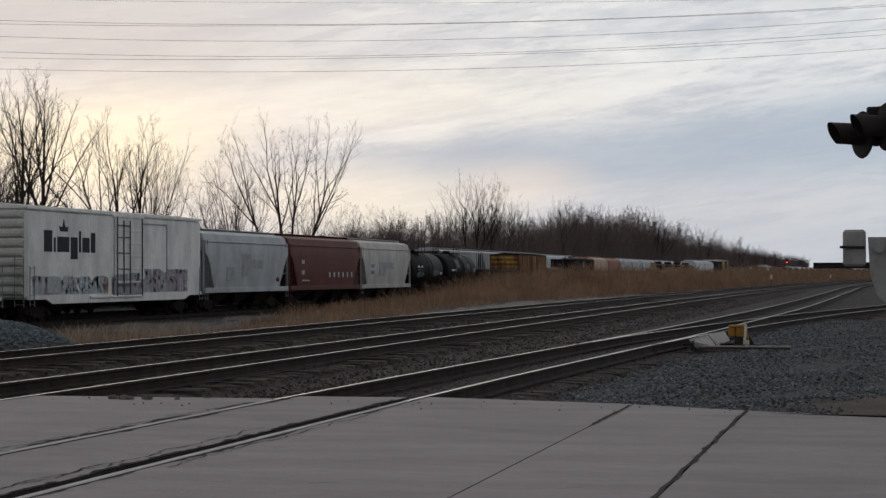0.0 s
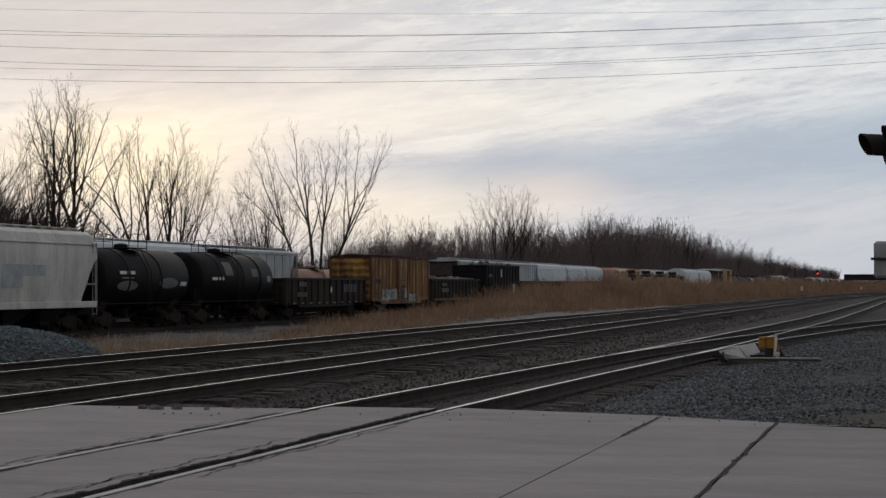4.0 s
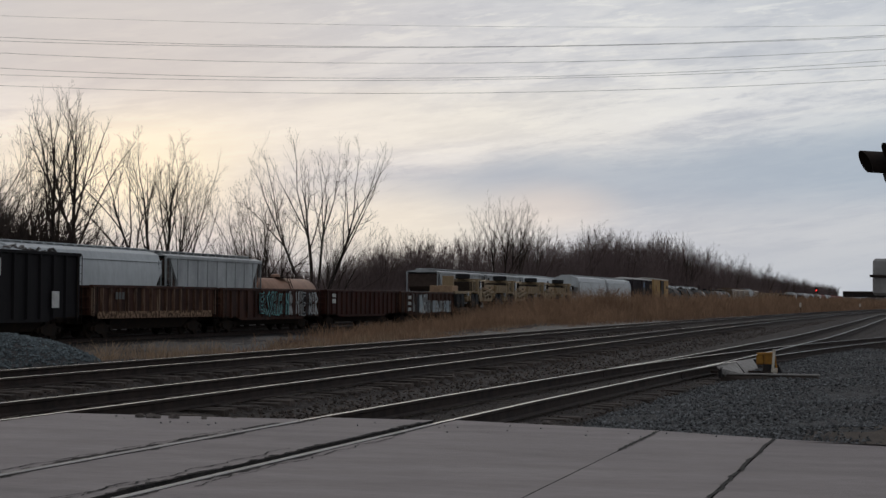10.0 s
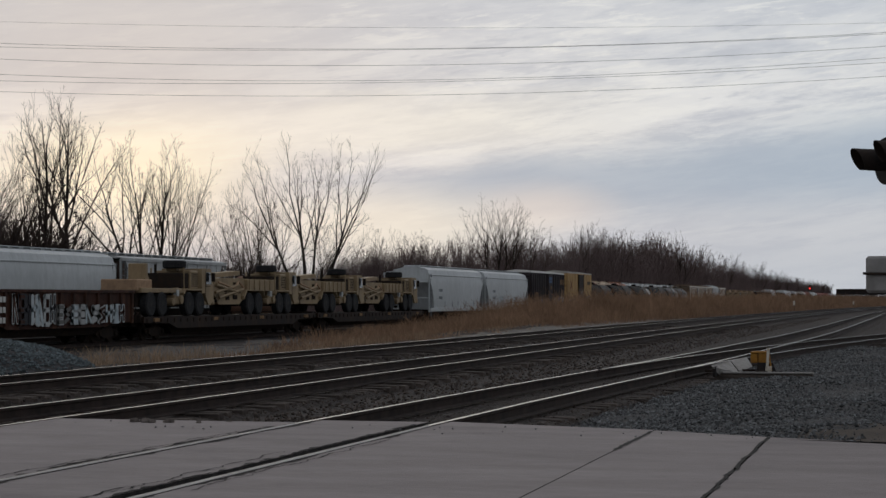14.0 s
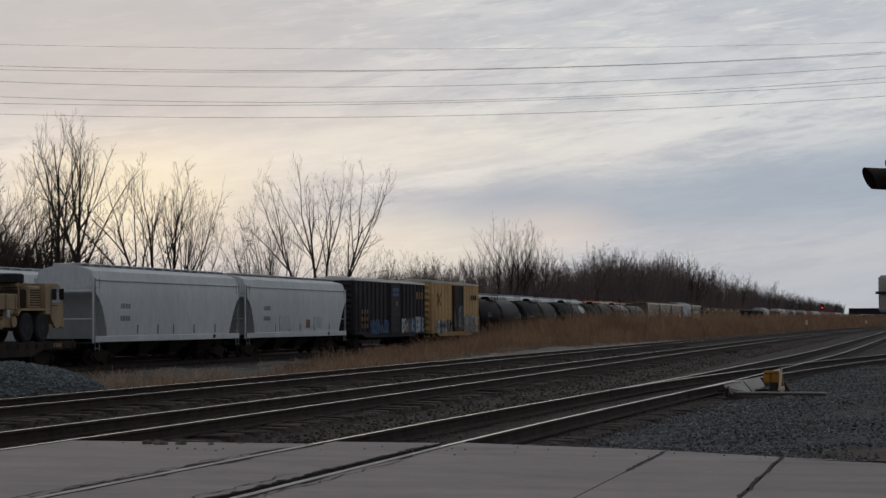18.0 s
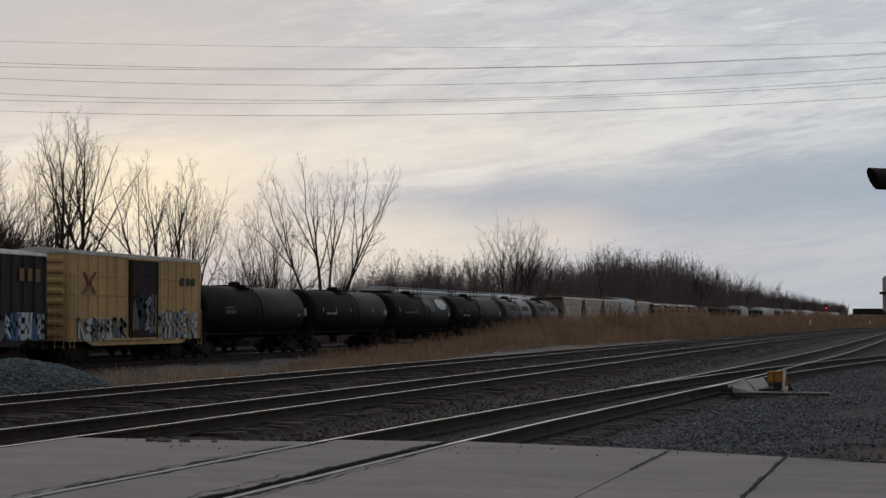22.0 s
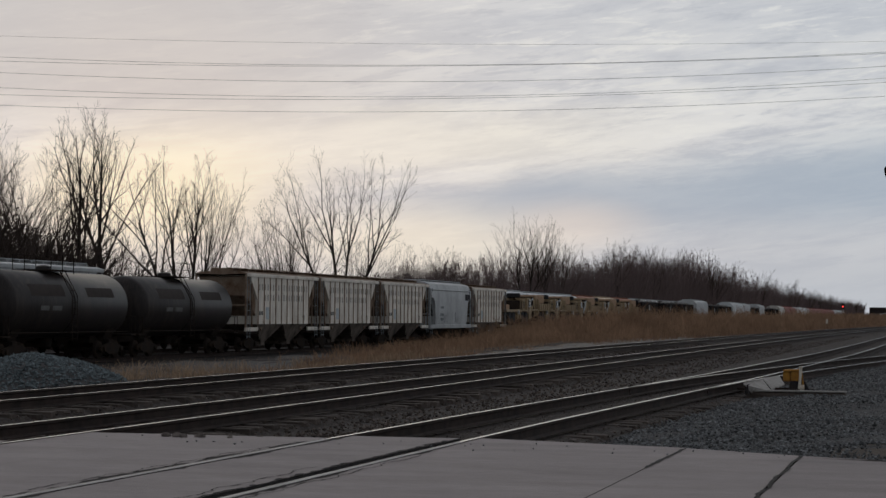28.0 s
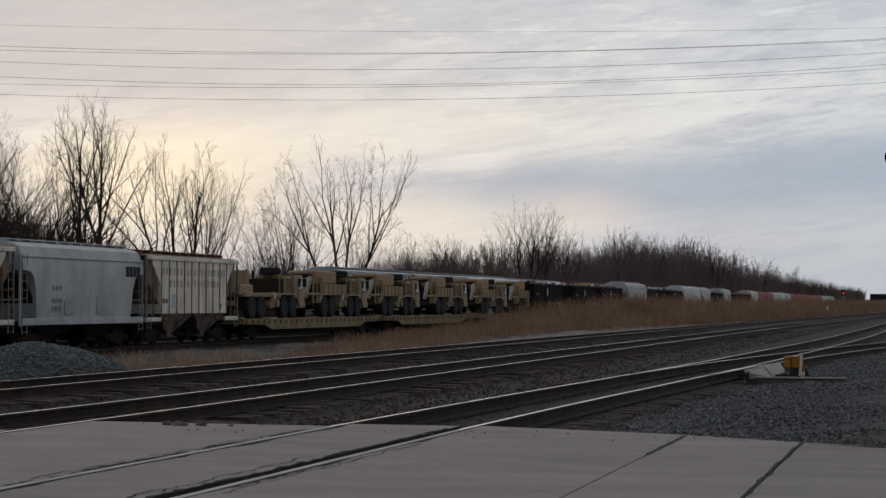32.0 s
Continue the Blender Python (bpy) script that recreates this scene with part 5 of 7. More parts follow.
def army_truck(label, crane=True, tail=10.6, hull=True, deck_box=False):
    """An eight-wheeled tan recovery truck; its nose is at x = 0 and it faces +x."""
    car = thing("army_truck", label, "truck", "army trucks on the flat cars")
    part("chassis", Shape().bbox(-tail + 0.4, -0.4, -0.45, 0.45, 0.75, 1.05).bbox(-1.2, -0.2, -1.1, 1.1, 0.6, 0.8), "tan_army", car)
    cab = [(0.0, 0.85), (0.0, 1.75), (-0.12, 1.85), (-0.38, 2.55), (-0.55, 2.62), (-1.75, 2.62), (-1.75, 1.25), (-1.35, 1.25), (-0.75, 0.62), (-0.45, 0.62)]
    part("cab", Shape().loft([[(x, y, z) for x, z in cab] for y in (-1.2, 1.2)]), "tan_army", car)
    for y in (-1, 1):
        part("door_window", Shape().loft([[(x, y * 1.20 + q, z) for x, z in ((-0.35, 1.75), (-0.52, 2.42), (-1.15, 2.42), (-1.15, 1.75))] for q in (-0.015, 0.015)]), "window_glass", car)
    part("windscreen", Shape().loft([[(-0.06, -1.05, 1.9), (-0.06, 1.05, 1.9), (-0.32, 1.05, 2.5), (-0.32, -1.05, 2.5)], [(-0.16, -1.05, 1.88), (-0.16, 1.05, 1.88), (-0.42, 1.05, 2.5), (-0.42, -1.05, 2.5)]]), "window_glass", car)
    part("bumper", Shape().bbox(-0.15, 0.18, -1.2, 1.2, 0.6, 0.95, 0.05), "tan_army", car)
    s = Shape()
    s.loft([[(-1.35, y, 1.28), (-1.75, y, 1.40), (-4.0, y, 1.40), (-4.35, y, 1.15), (-4.35, y, 1.28), (-4.05, y, 1.50), (-1.7, y, 1.50)] for y in (-1.2, 1.2)])
    part("front_mudguard", s, "tan_army", car)
    part("engine_housing", Shape().bbox(-3.1, -1.95, -1.05, 1.05, 1.5, 2.5, 0.06), "tan_army", car)
    grille = Shape()
    for i in range(7):
        grille.bbox(-2.95, -2.05, -1.07, -1.05, 1.62 + i * 0.11, 1.67 + i * 0.11, 0.004)
    part("grille", grille, "under", car)
    part("spare_tyre", Shape().lathe([(-0.2, 0.3), (-0.22, 0.56), (-0.16, 0.655), (0.16, 0.655), (0.22, 0.56), (0.2, 0.3)], "z", 24, (-3.3, -0.2, 2.82)), "rubber", car)
    part("tyre_carrier", Shape().bbox(-3.5, -3.1, -0.4, 0.2, 2.45, 2.7), "tan_army", car)
    part("exhaust_stack", Shape().tube([(-3.35, 0.9, 1.4), (-3.35, 0.9, 2.85)], 0.08, 8), "under", car)
    for x in (-2.0, -3.5, -7.3, -8.8):
        for y in (-1.0, 1.0):
            t = part("tyre", get_tyre(), "rubber", car, at=(x, y, 0.655))
            h = part("hub", get_hub(), "dusty_hub", t)
            if y > 0:
                t.rotation_euler = (0, 0, math.pi)
    if deck_box:
        part("winch_box", Shape().bbox(-tail, -tail + 2.0, -1.0, 1.0, 1.35, 1.95, 0.05), "crate_tan", car)
        part("crane_post", Shape().bbox(-7.9, -7.6, -0.5, 0.5, 1.2, 2.8, 0.03).loft([[(-7.5, -0.1, 2.8), (-7.5, 0.1, 2.8), (-7.2, 0.1, 2.8), (-7.2, -0.1, 2.8)], [(-6.4, -0.1, 1.5), (-6.4, 0.1, 1.5), (-6.1, 0.1, 1.5), (-6.1, -0.1, 1.5)]]), "tan_army", car)
        part("bed", Shape().bbox(-tail + 0.3, -4.4, -1.15, 1.15, 1.25, 1.5, 0.03), "tan_army", car)
    else:
        bed = Shape().bbox(-9.3, -4.4, -1.2, 1.2, 1.42, 2.10, 0.03)
        part("bed", bed, "tan_army", car)
        for i in range(6):
            part("bed_post", Shape().bbox(-9.1 + i * 0.9, -9.0 + i * 0.9, -1.26, 1.26, 1.45, 2.12, 0.01), "tan_army", car)
        part("rear_mudguard", Shape().loft([[(-6.3, y, 1.0), (-6.6, y, 1.42), (-9.4, y, 1.42), (-9.9, y, 0.9), (-9.9, y, 1.1), (-9.5, y, 1.5), (-6.5, y, 1.5)] for y in (-1.22, 1.22)]), "tan_army", car)
    part("tool_box", Shape().bbox(-5.6, -4.6, -1.15, -0.6, 0.65, 1.15, 0.04).bbox(-5.6, -4.6, 0.6, 1.15, 0.65, 1.15, 0.04), "tan_army", car)
    for k, (x, r) in enumerate(((-4.75, 0.24), (-5.9, 0.2))):
        part("fuel_drum", Shape().lathe([(-0.42, 0.05), (-0.4, r), (0.4, r), (0.42, 0.05)], "y", 14, (x, -0.85, 0.9 - 0.12 * k)), "tan_army", car)
    part("jerry_can", Shape().bbox(-5.35, -5.05, -1.22, -1.0, 1.08, 1.42, 0.03), "spray_pale", car, "pale can on the frame")
    # two dark boxes stand in for shade below the frame and behind the cab
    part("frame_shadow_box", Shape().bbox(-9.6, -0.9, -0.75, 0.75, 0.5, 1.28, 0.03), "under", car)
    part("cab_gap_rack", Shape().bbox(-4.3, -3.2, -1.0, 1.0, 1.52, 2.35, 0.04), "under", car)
    for y in (-1.0, 0.9):
        part("rack_post", Shape().tube([(-3.9, y, 1.45), (-3.95, y, 2.62)], 0.05, 6), "tan_army", car)
    part("mirror", Shape().bbox(-0.62, -0.5, -1.5, -1.3, 1.9, 2.4, 0.02).tube([(-0.55, -1.2, 2.3), (-0.55, -1.42, 2.3)], 0.02, 5), "under", car)
    part("door_seam", Shape().bbox(-1.24, -1.21, -1.215, -1.195, 1.05, 2.5, 0.004).bbox(-0.5, -1.2, -1.215, -1.195, 1.62, 1.65, 0.004), "under", car)
    part("air_tank", Shape().lathe([(-0.35, 0.05), (-0.3, 0.19), (0.3, 0.19), (0.35, 0.05)], "x", 12, (-5.0, -1.0, 1.35)), "tan_army", car)
    if hull:
        h = [(-tail, 1.35), (-tail + 0.3, 2.05), (-tail + 1.0, 2.15), (-9.4, 2.15), (-9.2, 1.1), (-10.2, 0.62), (-tail + 0.9, 0.62)]
        part("rear_body", Shape().loft([[(x, y, z) for x, z in h] for y in (-1.0, 1.0)]), "tan_army", car)
        s = Shape()
        for a, b in (((-tail + 0.2, 1.3), (-10.6, 1.75)), ((-tail + 0.3, 1.75), (-10.9, 1.35)), ((-tail + 0.8, 1.0), (-9.9, 1.5))):
            s.tube([(a[0], -1.08, a[1]), (b[0], -1.12, b[1])], 0.09, 6)
        part("lift_arm", s, "tan_army", car)
        rng = random.Random(3)
        # raised dark plates: the shade of recesses put on as colour
        for k in range(7):
            x, z = rng.uniform(-tail + 0.9, -9.9), rng.uniform(0.85, 1.75)
            part("recess", Shape().bbox(x, x + rng.uniform(0.25, 0.6), -1.03, -0.98, z, z + rng.uniform(0.15, 0.32), 0.01), "under", car)
        part("winch_drum", Shape().lathe([(-0.5, 0.05), (-0.5, 0.3), (0.5, 0.3), (0.5, 0.05)], "y", 14, (-tail + 0.7, -0.5, 1.05)), "under", car)
        part("hose", Shape().tube([(-tail + 0.6, -1.1, 1.9), (-11.4, -1.14, 1.55), (-10.6, -1.12, 1.95), (-9.7, -1.1, 1.6)], 0.06, 6), "crate_tan", car)
        part("top_beam", Shape().loft([[(-tail + 0.5, y, 2.1), (-8.4, y, 2.35), (-8.4, y, 2.62), (-tail + 0.5, y, 2.35)] for y in (-0.35, 0.35)]), "tan_army", car)
    elif crane:
        part("top_crate", Shape().bbox(-tail + 2.5, -tail + 6.6, -0.95, 0.95, 2.14, 2.95, 0.08), "crate_tan", car, "orange-tan covered crate")
        part("cargo_rack", Shape().bbox(-tail + 2.2, -tail + 3.9, -1.05, 1.05, 1.0, 2.1, 0.03), "under", car)
        part("crane_arm", Shape().loft([[(-tail + 0.7, y, 1.25), (-tail + 1.0, y, 1.25), (-tail + 1.75, y, 2.6), (-tail + 1.35, y, 2.6)] for y in (-0.95, -0.75)]), "spray_pale", car, "pale slanted arm")
        part("arm_head", Shape().bbox(-tail + 1.3, -tail + 2.0, -0.9, 0.9, 2.5, 2.75, 0.04), "under", car)
        for x in (-tail + 2.3, -tail + 3.0):
            part("rack_post", Shape().bbox(x, x + 0.1, -1.12, -1.0, 0.9, 2.55, 0.02), "tan_army", car)
        part("tail_frame", Shape().bbox(-tail, -tail + 2.6, -0.9, 0.9, 0.75, 1.05, 0.04), "under", car)
        s = Shape()
        for a, b in (((-tail + 0.1, 1.2), (-tail + 1.2, 2.4)), ((-tail + 1.6, 0.9), (-tail + 1.6, 2.6)), ((-tail + 3.2, 1.0), (-tail + 3.2, 2.5)), ((-tail + 0.2, 1.45), (-tail + 2.9, 1.5))):
            s.tube([(a[0], -1.1, a[1]), (b[0], -1.1, b[1])], 0.08, 6)
        part("outrigger", s, "tan_army", car)
    return car


# ---- the freight train, first car to last ----
SPEED = 16.1
TRAIN, YARD = [], []                 # (thing, place along the tracks at the start[, height over the rail])


def couple(car, start, up=0.0):
    car.location = (start, TRAIN_Y, YARD_Z + up)
    TRAIN.append((car, start, up))
    return car


def again(car, start, up=0.0, label=""):
    c = copy_thing(car, pose(start, TRAIN_Y, YARD_Z + up))
    TRAIN.append((c, start, up))
    return tagged(c, label)


# two white refrigerator cars
reefer = boxcar("refrigerator_car", "long white refrigerator car, graffiti along its lower side", 21.7, "white_paint", 0.97, 5.22, "white_paint", (0.445, 0.60), "white_paint", plain=True, end_ribs=9)
s = Shape()
for x in (9.75, 10.55, 11.35):
    s.tube([(x, -1.70, 1.3), (x, -1.70, 4.95)], 0.035, 6)
for z in (1.7, 2.5, 3.3, 4.1, 4.7):
    s.tube([(9.75, -1.70, z), (11.35, -1.70, z)], 0.028, 6)
part("door_rod", s, "letter_faint", reefer)
part("side_panel_frame", Shape().bbox(13.1, 16.6, -1.58, -1.53, 4.82, 4.9, 0.01).bbox(16.55, 16.65, -1.58, -1.53, 1.3, 4.9, 0.01), "patch_grey", reefer)
again(reefer, 52.6, label="long white refrigerator car at the head of the view")
x = 1.75
for w, z0, z1 in ((0.85, 3.28, 4.28), (0.2, 3.28, 3.95), (1.3, 3.28, 4.0), (0.75, 2.95, 4.0), (0.22, 3.28, 4.3), (0.8, 3.28, 4.0), (0.5, 3.28, 4.25)):
    part("painted_mark", Shape().bbox(x, x + w, -1.56, -1.52, z0, z1, 0.06), "letter_dark", reefer, "dark painted company mark")
    x += w + 0.17
part("painted_mark", Shape().loft([[(3.45, y, 4.25), (4.25, y, 4.25), (4.35, y, 4.5), (4.0, y, 4.45), (3.85, y, 4.85), (3.7, y, 4.45), (3.35, y, 4.5)] for y in (-1.56, -1.52)]), "letter_dark", reefer, "dark painted company mark")
graffiti(reefer, 0.6, 8.9, 1.1, 2.15, ["spray_mauve", "spray_violet", "spray_pale", "spray_rust", "patch_blue", "patch_blue"], 4, 22, y=-1.555, ground=True)
graffiti(reefer, 9.4, 12.9, 1.1, 2.3, ["spray_mauve", "spray_violet", "patch_grey"], 6, 11, y=-1.66, ground=True)
graffiti(reefer, 13.0, 19.6, 1.2, 2.5, ["spray_violet", "spray_mauve", "spray_pale", "spray_mauve", "patch_grey"], 5, 17, y=-1.555, ground=True)
patch(reefer, 2.0, 1.35, 1.5, 0.75, "spray_pale", -1.58)
couple(reefer, 76.8)

grey_hopper = smooth_hopper("covered_hopper", "pale grey covered hopper with two grey repainted patches", 15.1, "pale_grey_paint", 3, 4.55, 4.8)
patch(grey_hopper, 3.6, 1.85, 1.2, 0.8, "patch_grey")
patch(grey_hopper, 6.2, 2.1, 1.6, 1.35, "patch_grey")
patch(grey_hopper, 7.8, 2.55, 2.2, 0.55, "patch_grey")
lettering(grey_hopper, 12.6, 1.75, 0.5, 0.25, 2, "letter_dark")
couple(grey_hopper, 98.95)

brown_hopper = smooth_hopper("covered_hopper", "red-brown covered hopper with small white lettering", 16.4, "red_brown_paint", 3, 4.55, 4.8)
for z, n, w in ((2.9, 2, 0.5), (2.2, 3, 0.5), (1.75, 9, 1.6)):
    lettering(brown_hopper, 2.5, z, w, 0.26 if n < 9 else 0.08, n, "letter_white")
lettering(brown_hopper, 8.6, 2.0, 5.6, 0.35, 6, "letter_white", gaps=0.75)
couple(brown_hopper, 114.3)

beige_hopper = smooth_hopper("covered_hopper", "dusty beige covered hopper with a faded grey patch", 14.4, "beige_grey_paint", 3, 4.55, 4.8)
lettering(beige_hopper, 2.6, 2.7, 0.9, 0.25, 4, "letter_grey")
lettering(beige_hopper, 2.6, 2.2, 0.9, 0.25, 5, "letter_grey")
patch(beige_hopper, 4.9, 2.1, 1.9, 1.0, "patch_grey")
patch(beige_hopper, 6.8, 2.6, 2.2, 0.5, "patch_grey")
couple(beige_hopper, 130.95)


def marked_tank(label, length, mat, marks=(), seams=(0.5,), **kw):
    t = tank_car("tank_car", label, length, mat, seams=seams, **kw)
    for k, (x0, x1, a0, a1, m) in enumerate(marks):
        on_tank(t, "marking", x0, x1, a0, a1, m)
    return t


ticks = [(f, f + 0.06, 2, 13, "letter_white") for f in (2.3, 5.0)]
tank1 = marked_tank("black tank car with white lettering and pale spill stains", 12.4, "tank_black", [(2.6, 3.4, 8, 14, "letter_white"), (3.6, 4.4, 8, 14, "letter_white"), (2.8, 4.2, 0, 2, "letter_grey"), (10.2, 11.0, -14, -6, "letter_white")], (0.3, 0.62))
on_tank(tank1, "spill_stain", 2.3, 4.8, -24, -4, "letter_faint", oval=True)
on_tank(tank1, "spill_stain", 7.4, 9.9, -20, 2, "letter_faint", oval=True)
couple(tank1, 145.5)
tank2 = marked_tank("dark tank car with a brown patch and white lettering", 13.2, "tank_black", [(2.3, 3.1, -2, 4, "letter_white"), (3.3, 4.1, -2, 4, "letter_white"), (4.4, 5.6, 8, 40, "letter_faint"), (8.6, 9.6, 6, 24, "letter_faint"), (11.1, 11.7, -6, 8, "letter_grey")], (0.28, 0.55, 0.76))
couple(tank2, 157.9)

gon_a = gondola("gondola", "long black gondola with large faded white letters", 17.2, "dark_gondola", 2.62, 0.78, 13)
lettering(gon_a, 2.7, 2.1, 1.3, 0.28, 3, "letter_faint", -1.60)
lettering(gon_a, 2.4, 1.45, 1.7, 0.28, 6, "letter_faint", -1.60, gaps=0.5)
lettering(gon_a, 12.0, 1.7, 2.7, 0.55, 6, "letter_faint", -1.60, gaps=0.6)
part("emblem", Shape().loft([[(9.0, y, 1.85), (9.18, y, 1.65), (9.36, y, 1.85), (9.18, y, 2.1)] for y in (-1.60, -1.58)]), "letter_white", gon_a)
lettering(gon_a, 1.5, 1.0, 13.5, 0.08, 9, "letter_yellow", -1.60, gaps=0.7)
couple(gon_a, 172.0)

orange_box = boxcar("boxcar", "rust-streaked orange boxcar with peeling paint", 15.7, "orange_rust", 0.93, 4.12, "rust_gondola", (0.42, 0.585), "orange_rust", rib_mat="rust_orange", ribs=17, end_ribs=6)
graffiti(orange_box, 2.6, 6.5, 1.0, 1.9, ["spray_pale", "patch_grey", "letter_faint"], 8, 11, y=-1.60)
graffiti(orange_box, 6.7, 9.0, 1.1, 2.2, ["spray_pale", "spray_mauve", "patch_brown"], 9, 6, y=-1.665)
graffiti(orange_box, 9.2, 12.2, 0.95, 1.5, ["spray_pale", "patch_grey", "letter_faint"], 10, 8, y=-1.60)
lettering(orange_box, 1.0, 2.3, 1.3, 0.3, 5, "letter_dark", -1.60)
couple(orange_box, 190.45)

gon_b = gondola("gondola", "dark gondola heaped with pale crumpled scrap", 16.9, "dark_gondola", 2.66, 0.88, 14, load="scrap", seed=3)
lettering(gon_b, 3.4, 2.1, 1.5, 0.25, 4, "letter_faint", -1.60)
lettering(gon_b, 3.4, 1.6, 2.2, 0.32, 5, "letter_faint", -1.60)
patch(gon_b, 0.8, 0.95, 14.8, 0.14, "rust_flake", -1.60, "flaking_paint")
couple(gon_b, 206.9)

black_high = gondola("high_side_gondola", "black high-sided open car topped with pale debris", 14.3, "black_paint", 4.0, 0.86, 11, load="scrap", seed=5)
patch(black_high, 6.1, 2.9, 0.35, 0.75, "letter_white", -1.60)
patch(black_high, 11.3, 1.5, 0.7, 0.75, "letter_white", -1.60)
lettering(black_high, 1.2, 2.9, 1.2, 0.25, 4, "letter_faint", -1.60)
couple(black_high, 226.0)

gon_c = gondola("gondola", "rusty gondola with flaking white streaks", 16.0, "rust_gondola", 2.56, 0.95, 16, rib_mat="rust_rib")
lettering(gon_c, 2.6, 1.9, 1.0, 0.35, 3, "letter_faint", -1.60)
patch(gon_c, 0.6, 0.97, 14.6, 0.34, "rust_flake", -1.60, "flaking_paint")
couple(gon_c, 241.5)
gon_d = gondola("gondola", "rusty gondola with teal and white graffiti", 17.4, "rust_gondola", 2.55, 0.72, 13)
graffiti(gon_d, 6.0, 11.2, 0.9, 2.45, ["spray_teal", "rust_gondola", "spray_teal", "spray_black"], 12, 14, y=-1.61)
graffiti(gon_d, 11.3, 16.9, 0.85, 2.45, ["spray_pale", "rust_gondola", "patch_grey", "spray_black"], 13, 15, y=-1.61)
couple(gon_d, 258.3)
gon_e = gondola("gondola", "plain red-brown gondola with a small white panel", 17.1, "brown_gondola", 2.58, 0.78, 15)
lettering(gon_e, 1.2, 1.7, 0.7, 0.28, 2, "letter_white", -1.60)
lettering(gon_e, 1.2, 2.1, 0.7, 0.22, 3, "letter_white", -1.60)
couple(gon_e, 277.1)
gon_f = gondola("gondola", "brown gondola with white sprayed letters fading to teal", 16.5, "rust_gondola", 2.55, 0.8, 12)
for z in (1.1, 1.55, 2.0):
    lettering(gon_f, 2.0, z, 0.8, 0.25, 3, "letter_white", -1.60)
graffiti(gon_f, 3.4, 7.6, 0.9, 2.4, ["spray_pale", "rust_gondola", "spray_black", "patch_blue"], 15, 11, y=-1.61)
graffiti(gon_f, 7.7, 15.2, 0.95, 1.9, ["patch_blue", "rust_gondola", "letter_faint", "patch_grey"], 16, 16, y=-1.61)
couple(gon_f, 295.1)

flat_a = flatcar("flat_car", "long dark rust-brown flat car carrying two army trucks", 28.0, "dark_gondola")
couple(flat_a, 312.7)
again(flat_a, 341.0).scale = (0.97, 1, 1)
first_truck = army_truck("short tan eight-wheeled army truck chained to the flat car", hull=False, crane=False, tail=10.2, deck_box=True)
couple(first_truck, 323.3, 1.22)
hull_truck = army_truck("tan eight-wheeled army truck with a long rear body", tail=14.4)
couple(hull_truck, 338.1, 1.22)
again(hull_truck, 352.7, 1.22)
again(hull_truck, 367.4, 1.22)

white_hopper = smooth_hopper("covered_hopper", "long white covered hopper with small grey lettering", 19.0, "white_hopper_paint", 4, 4.55, 4.82, 1.6)
lettering(white_hopper, 2.9, 2.75, 1.1, 0.25, 4, "letter_grey")
lettering(white_hopper, 2.9, 2.15, 1.1, 0.25, 4, "letter_grey")
for x in (4.9, 7.4, 9.4, 12.2, 15.2):
    patch(white_hopper, x, 1.5, 0.07, 0.45, "letter_grey", name="stencil")
patch(white_hopper, 14.9, 1.21, 0.35, 0.18, "letter_dark", -1.61, "stencil")
couple(white_hopper, 369.9)
second = again(white_hopper, 389.95, label="long white covered hopper with pale blue patches")
patch(second, 5.6, 1.6, 1.9, 0.85, "patch_blue")
patch(second, 10.6, 1.7, 0.75, 0.5, "letter_yellow", name="yellow_label")
patch(second, 12.1, 1.7, 1.5, 0.7, "patch_blue")

black_box = boxcar("boxcar", "dark ribbed boxcar with blue graffiti low on its side", 18.3, "dark_blue_grey", 1.05, 4.90, "white_paint", (0.46, 0.62), "dark_blue_grey", ribs=18, rib_depth=0.08, end_ribs=9)
lettering(black_box, 15.7, 3.75, 1.9, 0.55, 3, "letter_yellow", -1.63, gaps=0.45)
for z in (1.6, 2.1, 2.6):
    lettering(black_box, 1.6, z, 1.5, 0.28, 3, "letter_yellow", -1.63, gaps=0.6)
patch(black_box, 9.2, 3.9, 1.6, 0.6, "spray_blue", -1.66)
patch(black_box, 10.0, 3.2, 0.5, 0.35, "letter_yellow", -1.66)
graffiti(black_box, 3.6, 8.3, 1.15, 2.2, ["spray_blue", "spray_blue", "dark_blue_grey", "patch_brown"], 21, 12, y=-1.63)
graffiti(black_box, 11.5, 14.6, 1.15, 2.3, ["spray_pale", "patch_grey", "letter_faint"], 22, 8, y=-1.63)
graffiti(black_box, 14.4, 18.0, 1.15, 2.4, ["spray_blue", "patch_blue", "spray_pale"], 23, 9, y=-1.63)
couple(black_box, 410.7)

yellow_box = boxcar("boxcar", "yellow ribbed boxcar with a dark door and graffiti", 15.8, "yellow_paint", 0.98, 5.12, "beige_grey_paint", (0.42, 0.63), "dark_gondola", ribs=15, end_ribs=8)
for z in (2.15, 3.25, 4.15):
    for x0, x1 in ((0.15, 6.5), (10.1, 15.65)):
        part("panel_seam", Shape().bbox(x0, x1, -1.575, -1.53, z - 0.035, z + 0.035, 0.01), "yellow_paint", yellow_box)
for k in (-1, 1):
    part("faded_emblem", Shape().loft([[(2.2 - k * 0.72, y, 3.3), (2.2 - k * 0.5, y, 3.3), (2.2 + k * 0.72, y, 4.3), (2.2 + k * 0.5, y, 4.3)] for y in (-1.63, -1.605)]), "emblem_red", yellow_box, "crossed dark red bars")
lettering(yellow_box, 13.0, 3.85, 1.9, 0.4, 3, "letter_dark", -1.61, gaps=0.4)
